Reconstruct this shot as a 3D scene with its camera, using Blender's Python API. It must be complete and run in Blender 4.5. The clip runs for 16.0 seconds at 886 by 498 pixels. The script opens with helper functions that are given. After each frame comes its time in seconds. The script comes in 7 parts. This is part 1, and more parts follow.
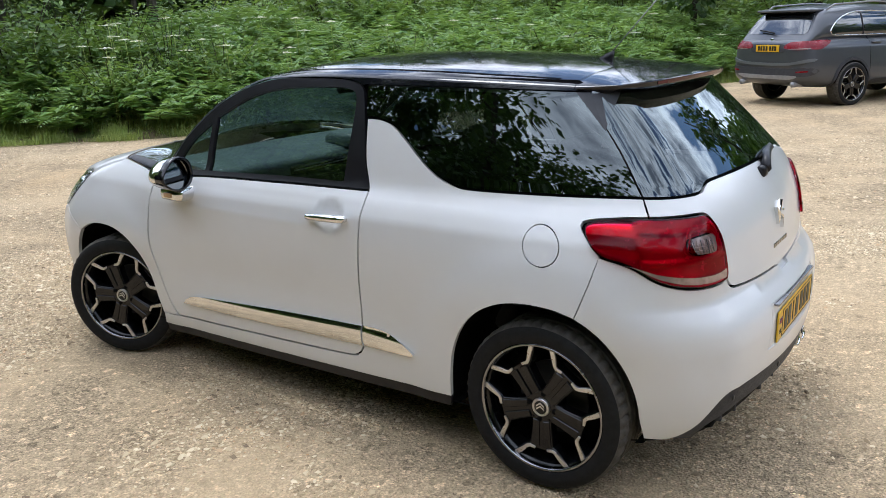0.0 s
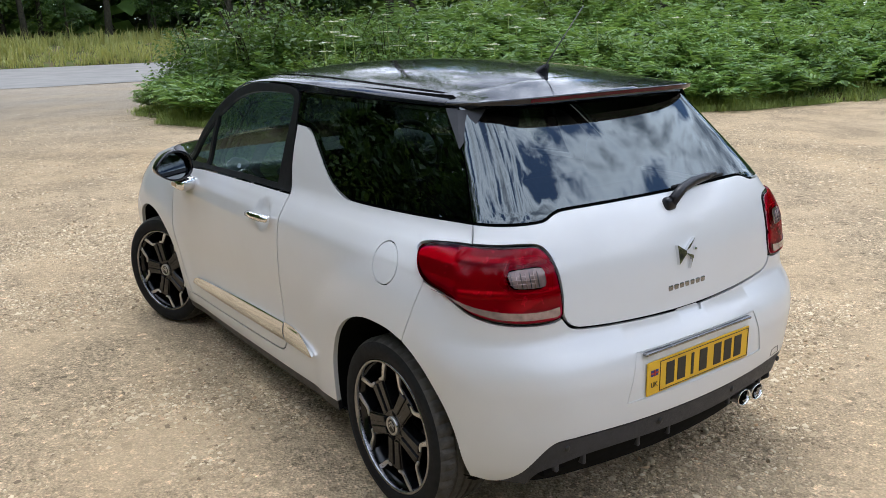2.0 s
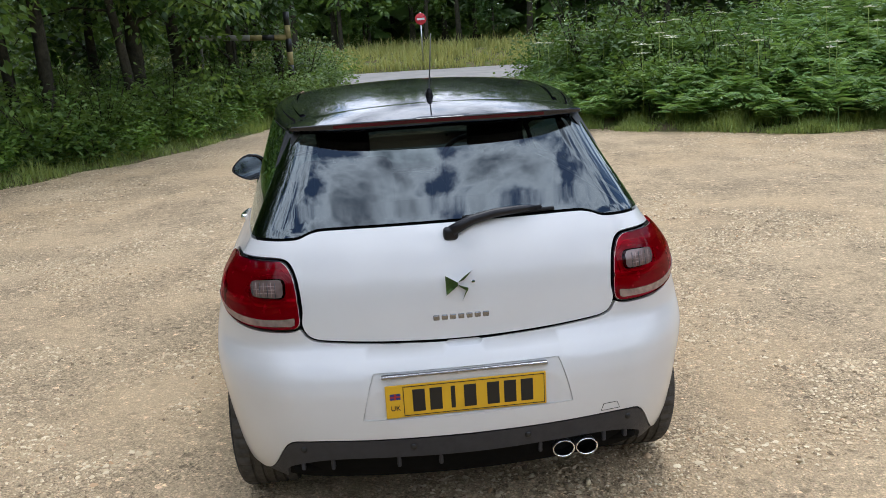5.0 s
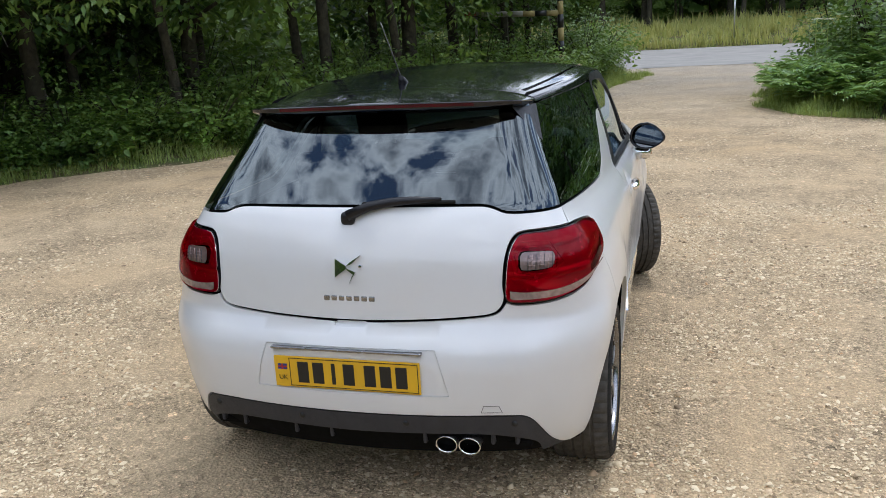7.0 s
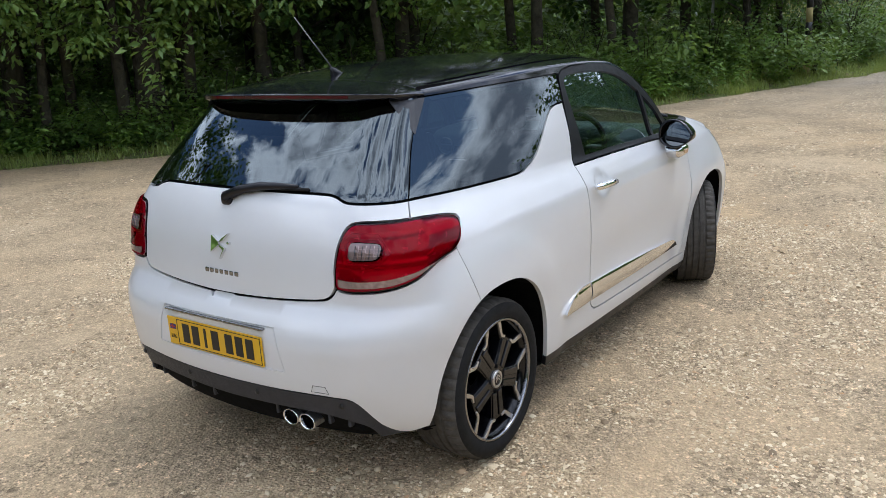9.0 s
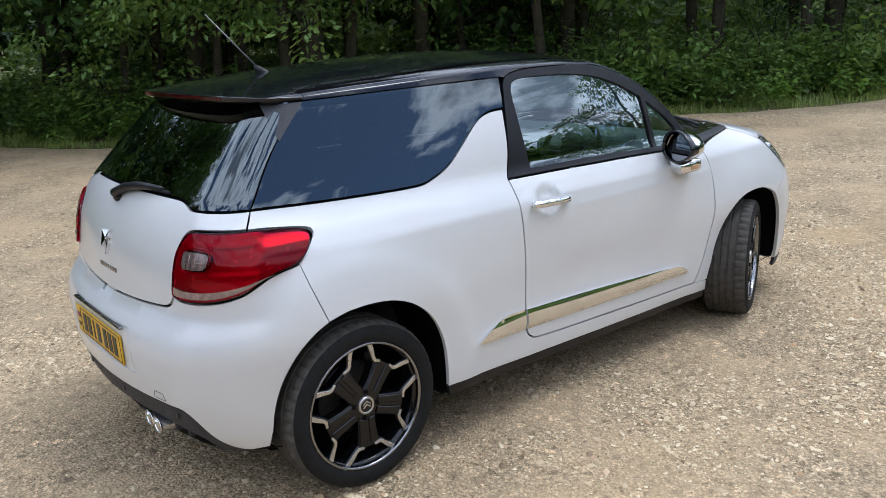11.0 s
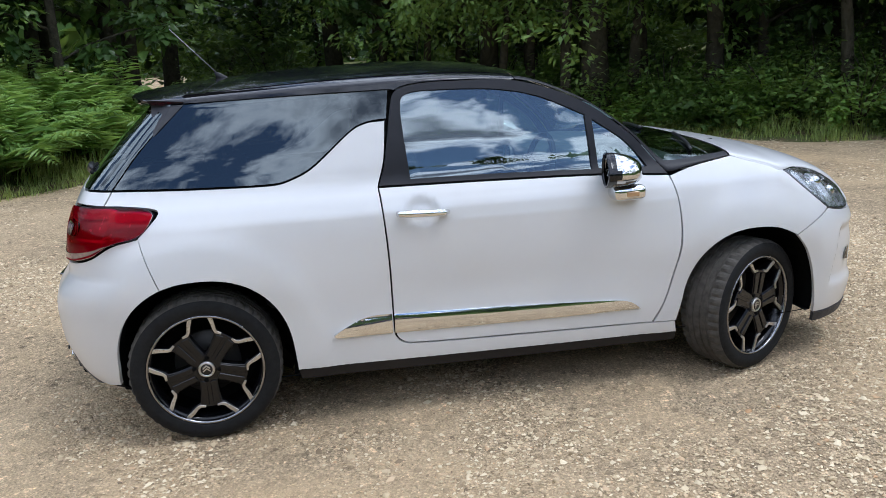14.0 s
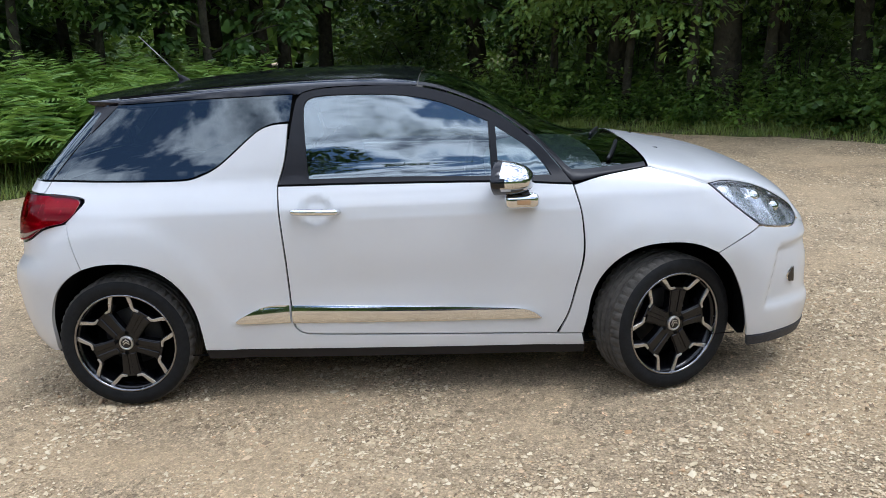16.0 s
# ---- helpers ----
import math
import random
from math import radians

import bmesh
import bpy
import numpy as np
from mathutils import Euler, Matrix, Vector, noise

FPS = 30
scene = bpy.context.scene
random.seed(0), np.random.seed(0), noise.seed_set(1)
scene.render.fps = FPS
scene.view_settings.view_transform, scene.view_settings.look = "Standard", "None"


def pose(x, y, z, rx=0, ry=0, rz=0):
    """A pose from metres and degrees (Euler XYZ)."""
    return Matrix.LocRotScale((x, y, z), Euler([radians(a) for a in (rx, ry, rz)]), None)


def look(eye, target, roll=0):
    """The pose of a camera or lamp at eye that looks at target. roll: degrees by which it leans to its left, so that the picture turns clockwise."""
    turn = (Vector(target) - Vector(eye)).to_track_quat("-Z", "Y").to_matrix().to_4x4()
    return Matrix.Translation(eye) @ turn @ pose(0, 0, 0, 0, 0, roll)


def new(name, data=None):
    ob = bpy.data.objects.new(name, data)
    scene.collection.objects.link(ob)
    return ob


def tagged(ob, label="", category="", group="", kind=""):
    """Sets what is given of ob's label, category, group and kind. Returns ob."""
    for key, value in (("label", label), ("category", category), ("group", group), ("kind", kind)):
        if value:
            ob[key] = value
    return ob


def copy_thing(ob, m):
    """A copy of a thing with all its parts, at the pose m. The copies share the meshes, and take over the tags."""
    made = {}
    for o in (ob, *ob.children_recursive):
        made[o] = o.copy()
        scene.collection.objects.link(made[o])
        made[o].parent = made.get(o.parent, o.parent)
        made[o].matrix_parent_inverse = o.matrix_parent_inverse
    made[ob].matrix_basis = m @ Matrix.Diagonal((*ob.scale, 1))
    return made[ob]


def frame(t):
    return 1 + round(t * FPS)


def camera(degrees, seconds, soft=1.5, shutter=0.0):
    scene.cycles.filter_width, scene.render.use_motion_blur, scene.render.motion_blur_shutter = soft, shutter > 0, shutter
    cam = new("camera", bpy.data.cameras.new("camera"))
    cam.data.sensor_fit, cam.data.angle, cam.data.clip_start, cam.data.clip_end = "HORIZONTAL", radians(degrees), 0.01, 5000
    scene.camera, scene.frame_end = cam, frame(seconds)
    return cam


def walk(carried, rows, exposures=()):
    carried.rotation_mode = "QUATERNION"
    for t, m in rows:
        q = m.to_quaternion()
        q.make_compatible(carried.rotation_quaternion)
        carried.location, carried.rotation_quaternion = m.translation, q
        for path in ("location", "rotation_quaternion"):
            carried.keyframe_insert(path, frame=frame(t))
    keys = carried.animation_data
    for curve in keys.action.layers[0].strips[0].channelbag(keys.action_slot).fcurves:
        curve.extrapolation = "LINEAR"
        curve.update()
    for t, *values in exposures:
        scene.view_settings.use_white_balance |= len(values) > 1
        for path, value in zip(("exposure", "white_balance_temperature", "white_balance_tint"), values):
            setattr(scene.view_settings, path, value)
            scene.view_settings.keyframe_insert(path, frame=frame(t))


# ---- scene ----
cam = camera(57.3, 16.0, soft=0.8)
PATH = [
    (0, (-1.235, 3.105, 1.615), (-0.116, 1.537, 1.079), -1.8),
    (0.5, (-1.471, 2.871, 1.612), (-0.230, 1.395, 1.083), -1.8),
    (1, (-1.746, 2.656, 1.621), (-0.388, 1.284, 1.097), -1.7),
    (1.5, (-2.024, 2.436, 1.652), (-0.556, 1.182, 1.128), -1.5),
    (2, (-2.173, 2.129, 1.637), (-0.602, 1.011, 1.105), -1.5),
    (2.5, (-2.34, 1.853, 1.651), (-0.675, 0.879, 1.121), -1.5),
    (3, (-2.553, 1.567, 1.673), (-0.806, 0.742, 1.155), -1.7),
    (3.2, (-2.616, 1.445, 1.667), (-0.839, 0.682, 1.156), -1.8),
    (5.3, (-3.124, 0.077, 1.666), (-1.189, 0.000, 1.165), -3.5),
    (5.5, (-3.162, -0.065, 1.668), (-1.226, -0.067, 1.165), -3.5),
    (6, (-3.164, -0.386, 1.667), (-1.238, -0.199, 1.159), -3.7),
    (6.5, (-3.043, -0.695, 1.646), (-1.144, -0.321, 1.139), -3.7),
    (7, (-2.963, -1.05, 1.64), (-1.111, -0.498, 1.126), -3.4),
    (7.5, (-2.86, -1.391, 1.657), (-1.067, -0.678, 1.132), -3.1),
    (8, (-2.691, -1.691, 1.641), (-0.966, -0.832, 1.104), -2.9),
    (8.5, (-2.559, -2.003, 1.634), (-0.908, -1.016, 1.087), -2.8),
    (8.7, (-2.508, -2.151, 1.617), (-0.891, -1.102, 1.08), -3.1),
    (10.8, (-1.545, -3.015, 1.605), (-0.296, -1.546, 1.072), -3.0),
    (11, (-1.413, -3.076, 1.611), (-0.212, -1.569, 1.076), -3.0),
    (11.5, (-1.12, -3.288, 1.602), (-0.046, -1.687, 1.067), -3.2),
    (12, (-0.834, -3.483, 1.615), (0.101, -1.798, 1.081), -3.2),
    (12.5, (-0.517, -3.645, 1.598), (0.271, -1.881, 1.079), -3.1),
    (13, (-0.211, -3.884, 1.595), (0.429, -2.056, 1.097), -2.9),
    (13.5, (0.063, -4.024, 1.604), (0.568, -2.154, 1.106), -2.7),
    (14, (0.365, -4.084, 1.585), (0.745, -2.185, 1.086), -2.7),
    (14.5, (0.679, -4.196, 1.578), (0.943, -2.279, 1.076), -2.8),
    (15, (0.981, -4.254, 1.58), (1.133, -2.324, 1.078), -3.0),
    (15.5, (1.29, -4.239, 1.582), (1.331, -2.303, 1.082), -3.0),
    (16, (1.616, -4.298, 1.595), (1.543, -2.362, 1.096), -2.9),
]
walk(cam, [(t, look(eye, target, roll)) for t, eye, target, roll in PATH],
     [(0, 0.37, 5860, 11), (3, 0.15, 5880, 11), (6, 0.10, 5900, 11), (8.5, 0.10, 5840, 11), (11, 0.09, 5660, 11), (16, 0.04, 5660, 11)])

# ---- light ----
world = bpy.data.worlds.new("sky")
scene.world = world
world.use_nodes = True
wt = world.node_tree
wt.nodes.clear()
SUN_ELEV, SUN_AZ = 68, -28
sky = wt.nodes.new("ShaderNodeTexSky")
sky.sky_type = "NISHITA"
sky.sun_disc = False
sky.dust_density, sky.ozone_density = 0.7, 1.6
sky.sun_elevation, sky.sun_rotation = radians(SUN_ELEV), radians(90 - SUN_AZ)
coord = wt.nodes.new("ShaderNodeTexCoord")
sep = wt.nodes.new("ShaderNodeSeparateXYZ")
wt.links.new(coord.outputs["Generated"], sep.inputs[0])


def wmath(op, a, b):
    n = wt.nodes.new("ShaderNodeMath")
    n.operation = op
    for i, v in enumerate((a, b)):
        if isinstance(v, (int, float)):
            n.inputs[i].default_value = v
        else:
            wt.links.new(v, n.inputs[i])
    return n.outputs[0]


# heaped clouds, a little flattened towards the horizon
comb = wt.nodes.new("ShaderNodeCombineXYZ")
for i, stretch in enumerate((1.0, 1.0, 1.7)):
    wt.links.new(wmath("MULTIPLY", sep.outputs[i], stretch), comb.inputs[i])
cloud = wt.nodes.new("ShaderNodeTexNoise")
cloud.inputs["Scale"].default_value, cloud.inputs["Detail"].default_value, cloud.inputs["Roughness"].default_value = 4.3, 12, 0.58
cloud.inputs["Distortion"].default_value = 0.15
wt.links.new(comb.outputs[0], cloud.inputs["Vector"])
cover = wt.nodes.new("ShaderNodeValToRGB")
cover.color_ramp.elements[0].position, cover.color_ramp.elements[1].position = 0.43, 0.51
wt.links.new(cloud.outputs["Fac"], cover.inputs[0])
shade = wt.nodes.new("ShaderNodeValToRGB")
shade.color_ramp.elements[0].position, shade.color_ramp.elements[0].color = 0.48, (1.0, 1.02, 1.06, 1)
shade.color_ramp.elements[1].position, shade.color_ramp.elements[1].color = 0.625, (0.17, 0.185, 0.22, 1)
wt.links.new(cloud.outputs["Fac"], shade.inputs[0])
bg_sky, bg_cloud, mixw, outw = (wt.nodes.new(k) for k in ("ShaderNodeBackground", "ShaderNodeBackground", "ShaderNodeMixShader", "ShaderNodeOutputWorld"))
wt.links.new(sky.outputs[0], bg_sky.inputs[0])
bg_sky.inputs[1].default_value = 0.15
wt.links.new(shade.outputs[0], bg_cloud.inputs[0])
bg_cloud.inputs[1].default_value = 2.75
wt.links.new(cover.outputs[0], mixw.inputs[0])
wt.links.new(bg_sky.outputs[0], mixw.inputs[1])
wt.links.new(bg_cloud.outputs[0], mixw.inputs[2])
wt.links.new(mixw.outputs[0], outw.inputs[0])
sun_data = bpy.data.lights.new("sun", "SUN")
sun_data.energy, sun_data.angle, sun_data.color = 1.25, radians(20), (1.0, 0.965, 0.91)
sun = new("sun", sun_data)
sun.matrix_world = look((0, 0, 0), (-math.cos(radians(SUN_ELEV)) * math.cos(radians(SUN_AZ)), -math.cos(radians(SUN_ELEV)) * math.sin(radians(SUN_AZ)), -math.sin(radians(SUN_ELEV))))
scene.view_settings.exposure = 0.0


# ---- materials ----
class Mat:
    """A small builder of node materials."""

    def __init__(self, name, rough=0.5, metal=0.0, color=(0.8, 0.8, 0.8), spec=0.5, coat=0.0):
        self.m = bpy.data.materials.new(name)
        self.m.use_nodes = True
        self.t = self.m.node_tree
        self.bsdf = self.t.nodes["Principled BSDF"]
        self.set("Roughness", rough)
        self.set("Metallic", metal)
        self.set("Base Color", (*color, 1))
        self.set("Specular IOR Level", spec)
        self.set("Coat Weight", coat)
        self.tc = None

    def set(self, socket, v):
        if isinstance(v, bpy.types.NodeSocket):
            self.t.links.new(v, self.bsdf.inputs[socket])
        else:
            self.bsdf.inputs[socket].default_value = v
        return self

    def where(self, kind="Object"):
        if not self.tc:
            self.tc = self.t.nodes.new("ShaderNodeTexCoord")
        return self.tc.outputs[kind]

    def noise(self, scale, detail=4, rough=0.55, kind="Object", dist=0.0):
        n = self.t.nodes.new("ShaderNodeTexNoise")
        n.inputs["Scale"].default_value, n.inputs["Detail"].default_value, n.inputs["Roughness"].default_value = scale, detail, rough
        n.inputs["Distortion"].default_value = dist
        self.t.links.new(self.where(kind), n.inputs["Vector"])
        return n.outputs["Fac"]

    def voronoi(self, scale, kind="Object", out="Color", feature="F1"):
        n = self.t.nodes.new("ShaderNodeTexVoronoi")
        n.feature = feature
        n.inputs["Scale"].default_value = scale
        self.t.links.new(self.where(kind), n.inputs["Vector"])
        return n.outputs[out]

    def ramp(self, fac, stops):
        n = self.t.nodes.new("ShaderNodeValToRGB")
        e = n.color_ramp.elements
        while len(e) < len(stops):
            e.new(0.5)
        for el, (p, c) in zip(e, stops):
            el.position = p
            el.color = (c, c, c, 1) if isinstance(c, (int, float)) else (*c, 1)
        self.t.links.new(fac, n.inputs[0])
        return n.outputs[0]

    def ramp_range(self, fac, lo, hi):
        n = self.t.nodes.new("ShaderNodeMapRange")
        n.inputs["From Min"].default_value, n.inputs["From Max"].default_value = lo, hi
        self.t.links.new(fac, n.inputs["Value"])
        return n.outputs["Result"]

    def mix(self, fac, a, b, mode="MIX"):
        n = self.t.nodes.new("ShaderNodeMix")
        n.data_type, n.blend_type = "RGBA", mode
        for i, v in ((0, fac), (6, a), (7, b)):
            if isinstance(v, bpy.types.NodeSocket):
                self.t.links.new(v, n.inputs[i])
            else:
                n.inputs[i].default_value = v if i == 0 else (*v, 1)
        return n.outputs[2]

    def random(self):
        return self.t.nodes.new("ShaderNodeObjectInfo").outputs["Random"]

    def island(self):
        return self.t.nodes.new("ShaderNodeNewGeometry").outputs["Random Per Island"]

    def bump(self, height, strength=0.3, distance=0.01):
        n = self.t.nodes.new("ShaderNodeBump")
        n.inputs["Strength"].default_value, n.inputs["Distance"].default_value = strength, distance
        self.t.links.new(height, n.inputs["Height"])
        self.t.links.new(n.outputs[0], self.bsdf.inputs["Normal"])
        return self


def glass(name, tint, gloss=1.0, ior=1.55):
    """A pane: what lies behind it through a tint, and a mirror gloss that grows towards grazing views."""
    m = bpy.data.materials.new(name)
    m.use_nodes = True
    t = m.node_tree
    t.nodes.clear()
    tr, gl, lw, mx, out, five, mul = (t.nodes.new(k) for k in ("ShaderNodeBsdfTransparent", "ShaderNodeBsdfGlossy", "ShaderNodeLayerWeight", "ShaderNodeMixShader", "ShaderNodeOutputMaterial", "ShaderNodeMath", "ShaderNodeMath"))
    tr.inputs[0].default_value = (*tint, 1)
    gl.inputs["Roughness"].default_value = 0.004
    gl.inputs[0].default_value = (0.86, 0.96, 1.0, 1)
    lw.inputs[0].default_value = 0.5
    low = ((ior - 1) / (ior + 1)) ** 2
    five.operation, five.inputs[1].default_value = "POWER", 4.5
    mul.operation, mul.use_clamp = "MULTIPLY_ADD", True
    mul.inputs[1].default_value, mul.inputs[2].default_value = min(1.0, gloss * (1 - low)), gloss * low
    t.links.new(lw.outputs["Facing"], five.inputs[0])
    t.links.new(five.outputs[0], mul.inputs[0])
    t.links.new(mul.outputs[0], mx.inputs[0])
    t.links.new(tr.outputs[0], mx.inputs[1])
    t.links.new(gl.outputs[0], mx.inputs[2])
    t.links.new(mx.outputs[0], out.inputs[0])
    return m


def paint_white():
    k = Mat("white_paint", 0.32, 0, (0.645, 0.645, 0.64), 0.5, 0.8)
    k.set("Coat Roughness", 0.06)
    dust = k.noise(3.0, 6)
    k.set("Base Color", k.mix(k.ramp(dust, [(0.45, 0.0), (0.75, 0.16)]), (0.645, 0.645, 0.64), (0.54, 0.50, 0.435)))
    k.set("Coat Roughness", k.ramp(k.noise(14, 3), [(0.3, 0.05), (0.8, 0.16)]))
    return k.m


def plain(name, color, rough, metal=0.0, spec=0.5, coat=0.0, vary=0.25, scale=9.0, bumps=0.0):
    k = Mat(name, rough, metal, color, spec, coat)
    dark = tuple(c * (1 - vary) for c in color)
    k.set("Base Color", k.mix(k.ramp(k.noise(scale, 5), [(0.35, 0.0), (0.7, 1.0)]), color, dark))
    k.set("Roughness", k.ramp(k.noise(scale * 3.1, 3), [(0.3, max(0.0, rough - 0.05)), (0.8, min(1.0, rough + 0.1))]))
    if bumps:
        k.bump(k.noise(scale * 30, 2), bumps, 0.002)
    return k.m


WHITE = paint_white()
BLACK_GLOSS = plain("black_paint", (0.006, 0.006, 0.009), 0.09, 0, 0.45, 0.12, 0.3)
BLACK_SATIN = plain("satin_black_trim", (0.009, 0.0085, 0.011), 0.38, 0, 0.35)
PLASTIC = plain("grey_plastic", (0.036, 0.037, 0.043), 0.55, 0, 0.4, bumps=0.3, scale=20)
CAVITY = plain("dark_cavity", (0.004, 0.004, 0.004), 0.9, 0, 0.1)
CHROME = plain("chrome", (0.80, 0.80, 0.80), 0.06, 1.0, vary=0.06)
RUBBER = plain("tyre_rubber", (0.012, 0.012, 0.012), 0.75, 0, 0.22, vary=0.35, scale=25, bumps=0.3)
TREAD = plain("dusty_tread", (0.088, 0.080, 0.068), 0.85, 0, 0.2, vary=0.45, scale=30, bumps=0.4)
TINT_GLASS = glass("tinted_glass", (0.10, 0.12, 0.115), 2.4)
CLEAR_GLASS = glass("side_glass", (0.40, 0.50, 0.48), 4.6)
SCREEN_GLASS = glass("windscreen_glass", (0.24, 0.29, 0.27), 1.4)


# ---- building helpers ----
def part(name, bm, material, parent=None, label="", smooth=False):
    """Links a bmesh as one mesh object, under a thing or a part."""
    me = bpy.data.meshes.new(name)
    bm.normal_update()
    bm.to_mesh(me)
    bm.free()
    for m in material if isinstance(material, (list, tuple)) else (material,):
        me.materials.append(m)
    if smooth:
        me.shade_smooth()
    ob = new(name, me)
    ob.parent = parent
    if label:
        ob["label"] = label
    return ob


def mesh_part(name, verts, faces, material, parent=None, label="", smooth=False):
    me = bpy.data.meshes.new(name)
    me.from_pydata([tuple(v) for v in verts], [], [tuple(f) for f in faces])
    for m in material if isinstance(material, (list, tuple)) else (material,):
        me.materials.append(m)
    if smooth:
        me.shade_smooth()
    me.update()
    ob = new(name, me)
    ob.parent = parent
    if label:
        ob["label"] = label
    return ob


def empty(name, m=None):
    ob = new(name)
    ob.empty_display_size = 0.1
    if m is not None:
        ob.matrix_world = m
    return ob


def box_bm(size, centre=(0, 0, 0), bevel=0.0, segments=2, bm=None):
    own = bmesh.new()
    bmesh.ops.create_cube(own, size=1.0, matrix=Matrix.Translation(centre) @ Matrix.Diagonal((*size, 1)))
    if bevel:
        bmesh.ops.bevel(own, geom=own.edges[:], offset=bevel, segments=segments, affect="EDGES", profile=0.5)
    if bm is None:
        return own
    tmp = bpy.data.meshes.new("tmp")
    own.to_mesh(tmp)
    own.free()
    bm.from_mesh(tmp)
    bpy.data.meshes.remove(tmp)
    return bm


def grid_faces(nu, nv, closed_u=False, flip=False):
    out = []
    for i in range(nu if closed_u else nu - 1):
        for j in range(nv - 1):
            f = (i * nv + j, ((i + 1) % nu) * nv + j, ((i + 1) % nu) * nv + j + 1, i * nv + j + 1)
            out.append(f[::-1] if flip else f)
    return out


def lathe(name, profile, material, parent, turns=48, label="", axis="y"):
    """Spins a profile of (radius, along) about the y axis."""
    verts = []
    for i in range(turns):
        a = 2 * math.pi * i / turns
        for r, h in profile:
            verts.append((r * math.cos(a), h, r * math.sin(a)))
    return mesh_part(name, verts, grid_faces(turns, len(profile), True, True), material, parent, label, True)


def tube(name, path, radius, material, parent=None, label="", sides=8, close=True):
    """A round rod along a path; radius a number or one for each point."""
    pts = [Vector(p) for p in path]
    rad = [radius] * len(pts) if isinstance(radius, (int, float)) else radius
    verts, faces = [], []
    side = Vector((0.31, 0.77, 0.55))
    for i, p in enumerate(pts):
        d = (pts[min(i + 1, len(pts) - 1)] - pts[max(i - 1, 0)]).normalized()
        u = d.cross(side).normalized()
        v = d.cross(u)
        for k in range(sides):
            a = 2 * math.pi * k / sides
            verts.append(p + (u * math.cos(a) + v * math.sin(a)) * rad[i])
    for i in range(len(pts) - 1):
        for k in range(sides):
            faces.append((i * sides + k, i * sides + (k + 1) % sides, (i + 1) * sides + (k + 1) % sides, (i + 1) * sides + k))
    if close:
        faces.append(tuple(range(sides))[::-1])
        faces.append(tuple((len(pts) - 1) * sides + k for k in range(sides)))
    return mesh_part(name, verts, faces, material, parent, label, True)


# ---- shell of the hatchback: sides, tail and nose as one smooth field ----
def curve(knots):
    """A smooth curve through (position, value) knots, level beyond its ends."""
    p, v = np.array([k[0] for k in knots], float), np.array([k[1] for k in knots], float)
    d = np.diff(v) / np.diff(p)
    m = np.zeros(len(p))
    m[1:-1] = np.where(d[:-1] * d[1:] > 0, 2 * d[:-1] * d[1:] / (d[:-1] + d[1:] + 1e-12), 0)
    m[0], m[-1] = d[0], d[-1]

    def at(q):
        q = np.clip(np.asarray(q, float), p[0], p[-1])
        i = np.clip(np.searchsorted(p, q, side="right") - 1, 0, len(p) - 2)
        h = p[i + 1] - p[i]
        t = (q - p[i]) / h
        return ((2 * t**3 - 3 * t**2 + 1) * v[i] + (t**3 - 2 * t**2 + t) * h * m[i]
                + (3 * t**2 - 2 * t**3) * v[i + 1] + (t**3 - t**2) * h * m[i + 1])
    return at


half_width = curve([(0.14, 0.790), (0.20, 0.812), (0.27, 0.826), (0.36, 0.834), (0.50, 0.842), (0.66, 0.848), (0.80, 0.846), (0.90, 0.836),
                    (0.96, 0.808), (1.03, 0.766), (1.10, 0.748), (1.17, 0.729), (1.24, 0.707), (1.31, 0.684), (1.38, 0.659), (1.50, 0.611)])
rear_taper = curve([(0.20, 0.04), (0.60, 0.027), (0.80, 0.036), (0.95, 0.043), (1.06, 0.062), (1.37, 0.16)])
front_taper = curve([(0.20, 0.02), (0.60, 0.012), (0.90, 0.03), (1.05, 0.05), (1.40, 0.08)])
rear_line = curve([(0.14, -0.50), (0.24, -0.58), (0.32, -0.625), (0.45, -0.652), (0.56, -0.655), (0.64, -0.640), (0.69, -0.605), (0.72, -0.578),
                   (0.80, -0.568), (0.90, -0.553), (0.98, -0.526), (1.06, -0.480), (1.13, -0.4153), (1.20, -0.3471), (1.27, -0.2756), (1.34, -0.2006), (1.41, -0.1221), (1.50, -0.0162)])
rear_bow = curve([(0.14, 0.24), (0.50, 0.19), (0.64, 0.18), (0.72, 0.165), (0.90, 0.18), (1.06, 0.20), (1.40, 0.17)])
front_line = curve([(0.14, 3.24), (0.20, 3.26), (0.35, 3.28), (0.50, 3.28), (0.65, 3.25), (0.78, 3.18), (0.90, 3.04), (1.00, 2.84)])
corner = curve([(0.14, 0.22), (0.50, 0.26), (0.70, 0.22), (0.90, 0.165), (1.06, 0.105), (1.40, 0.075)])


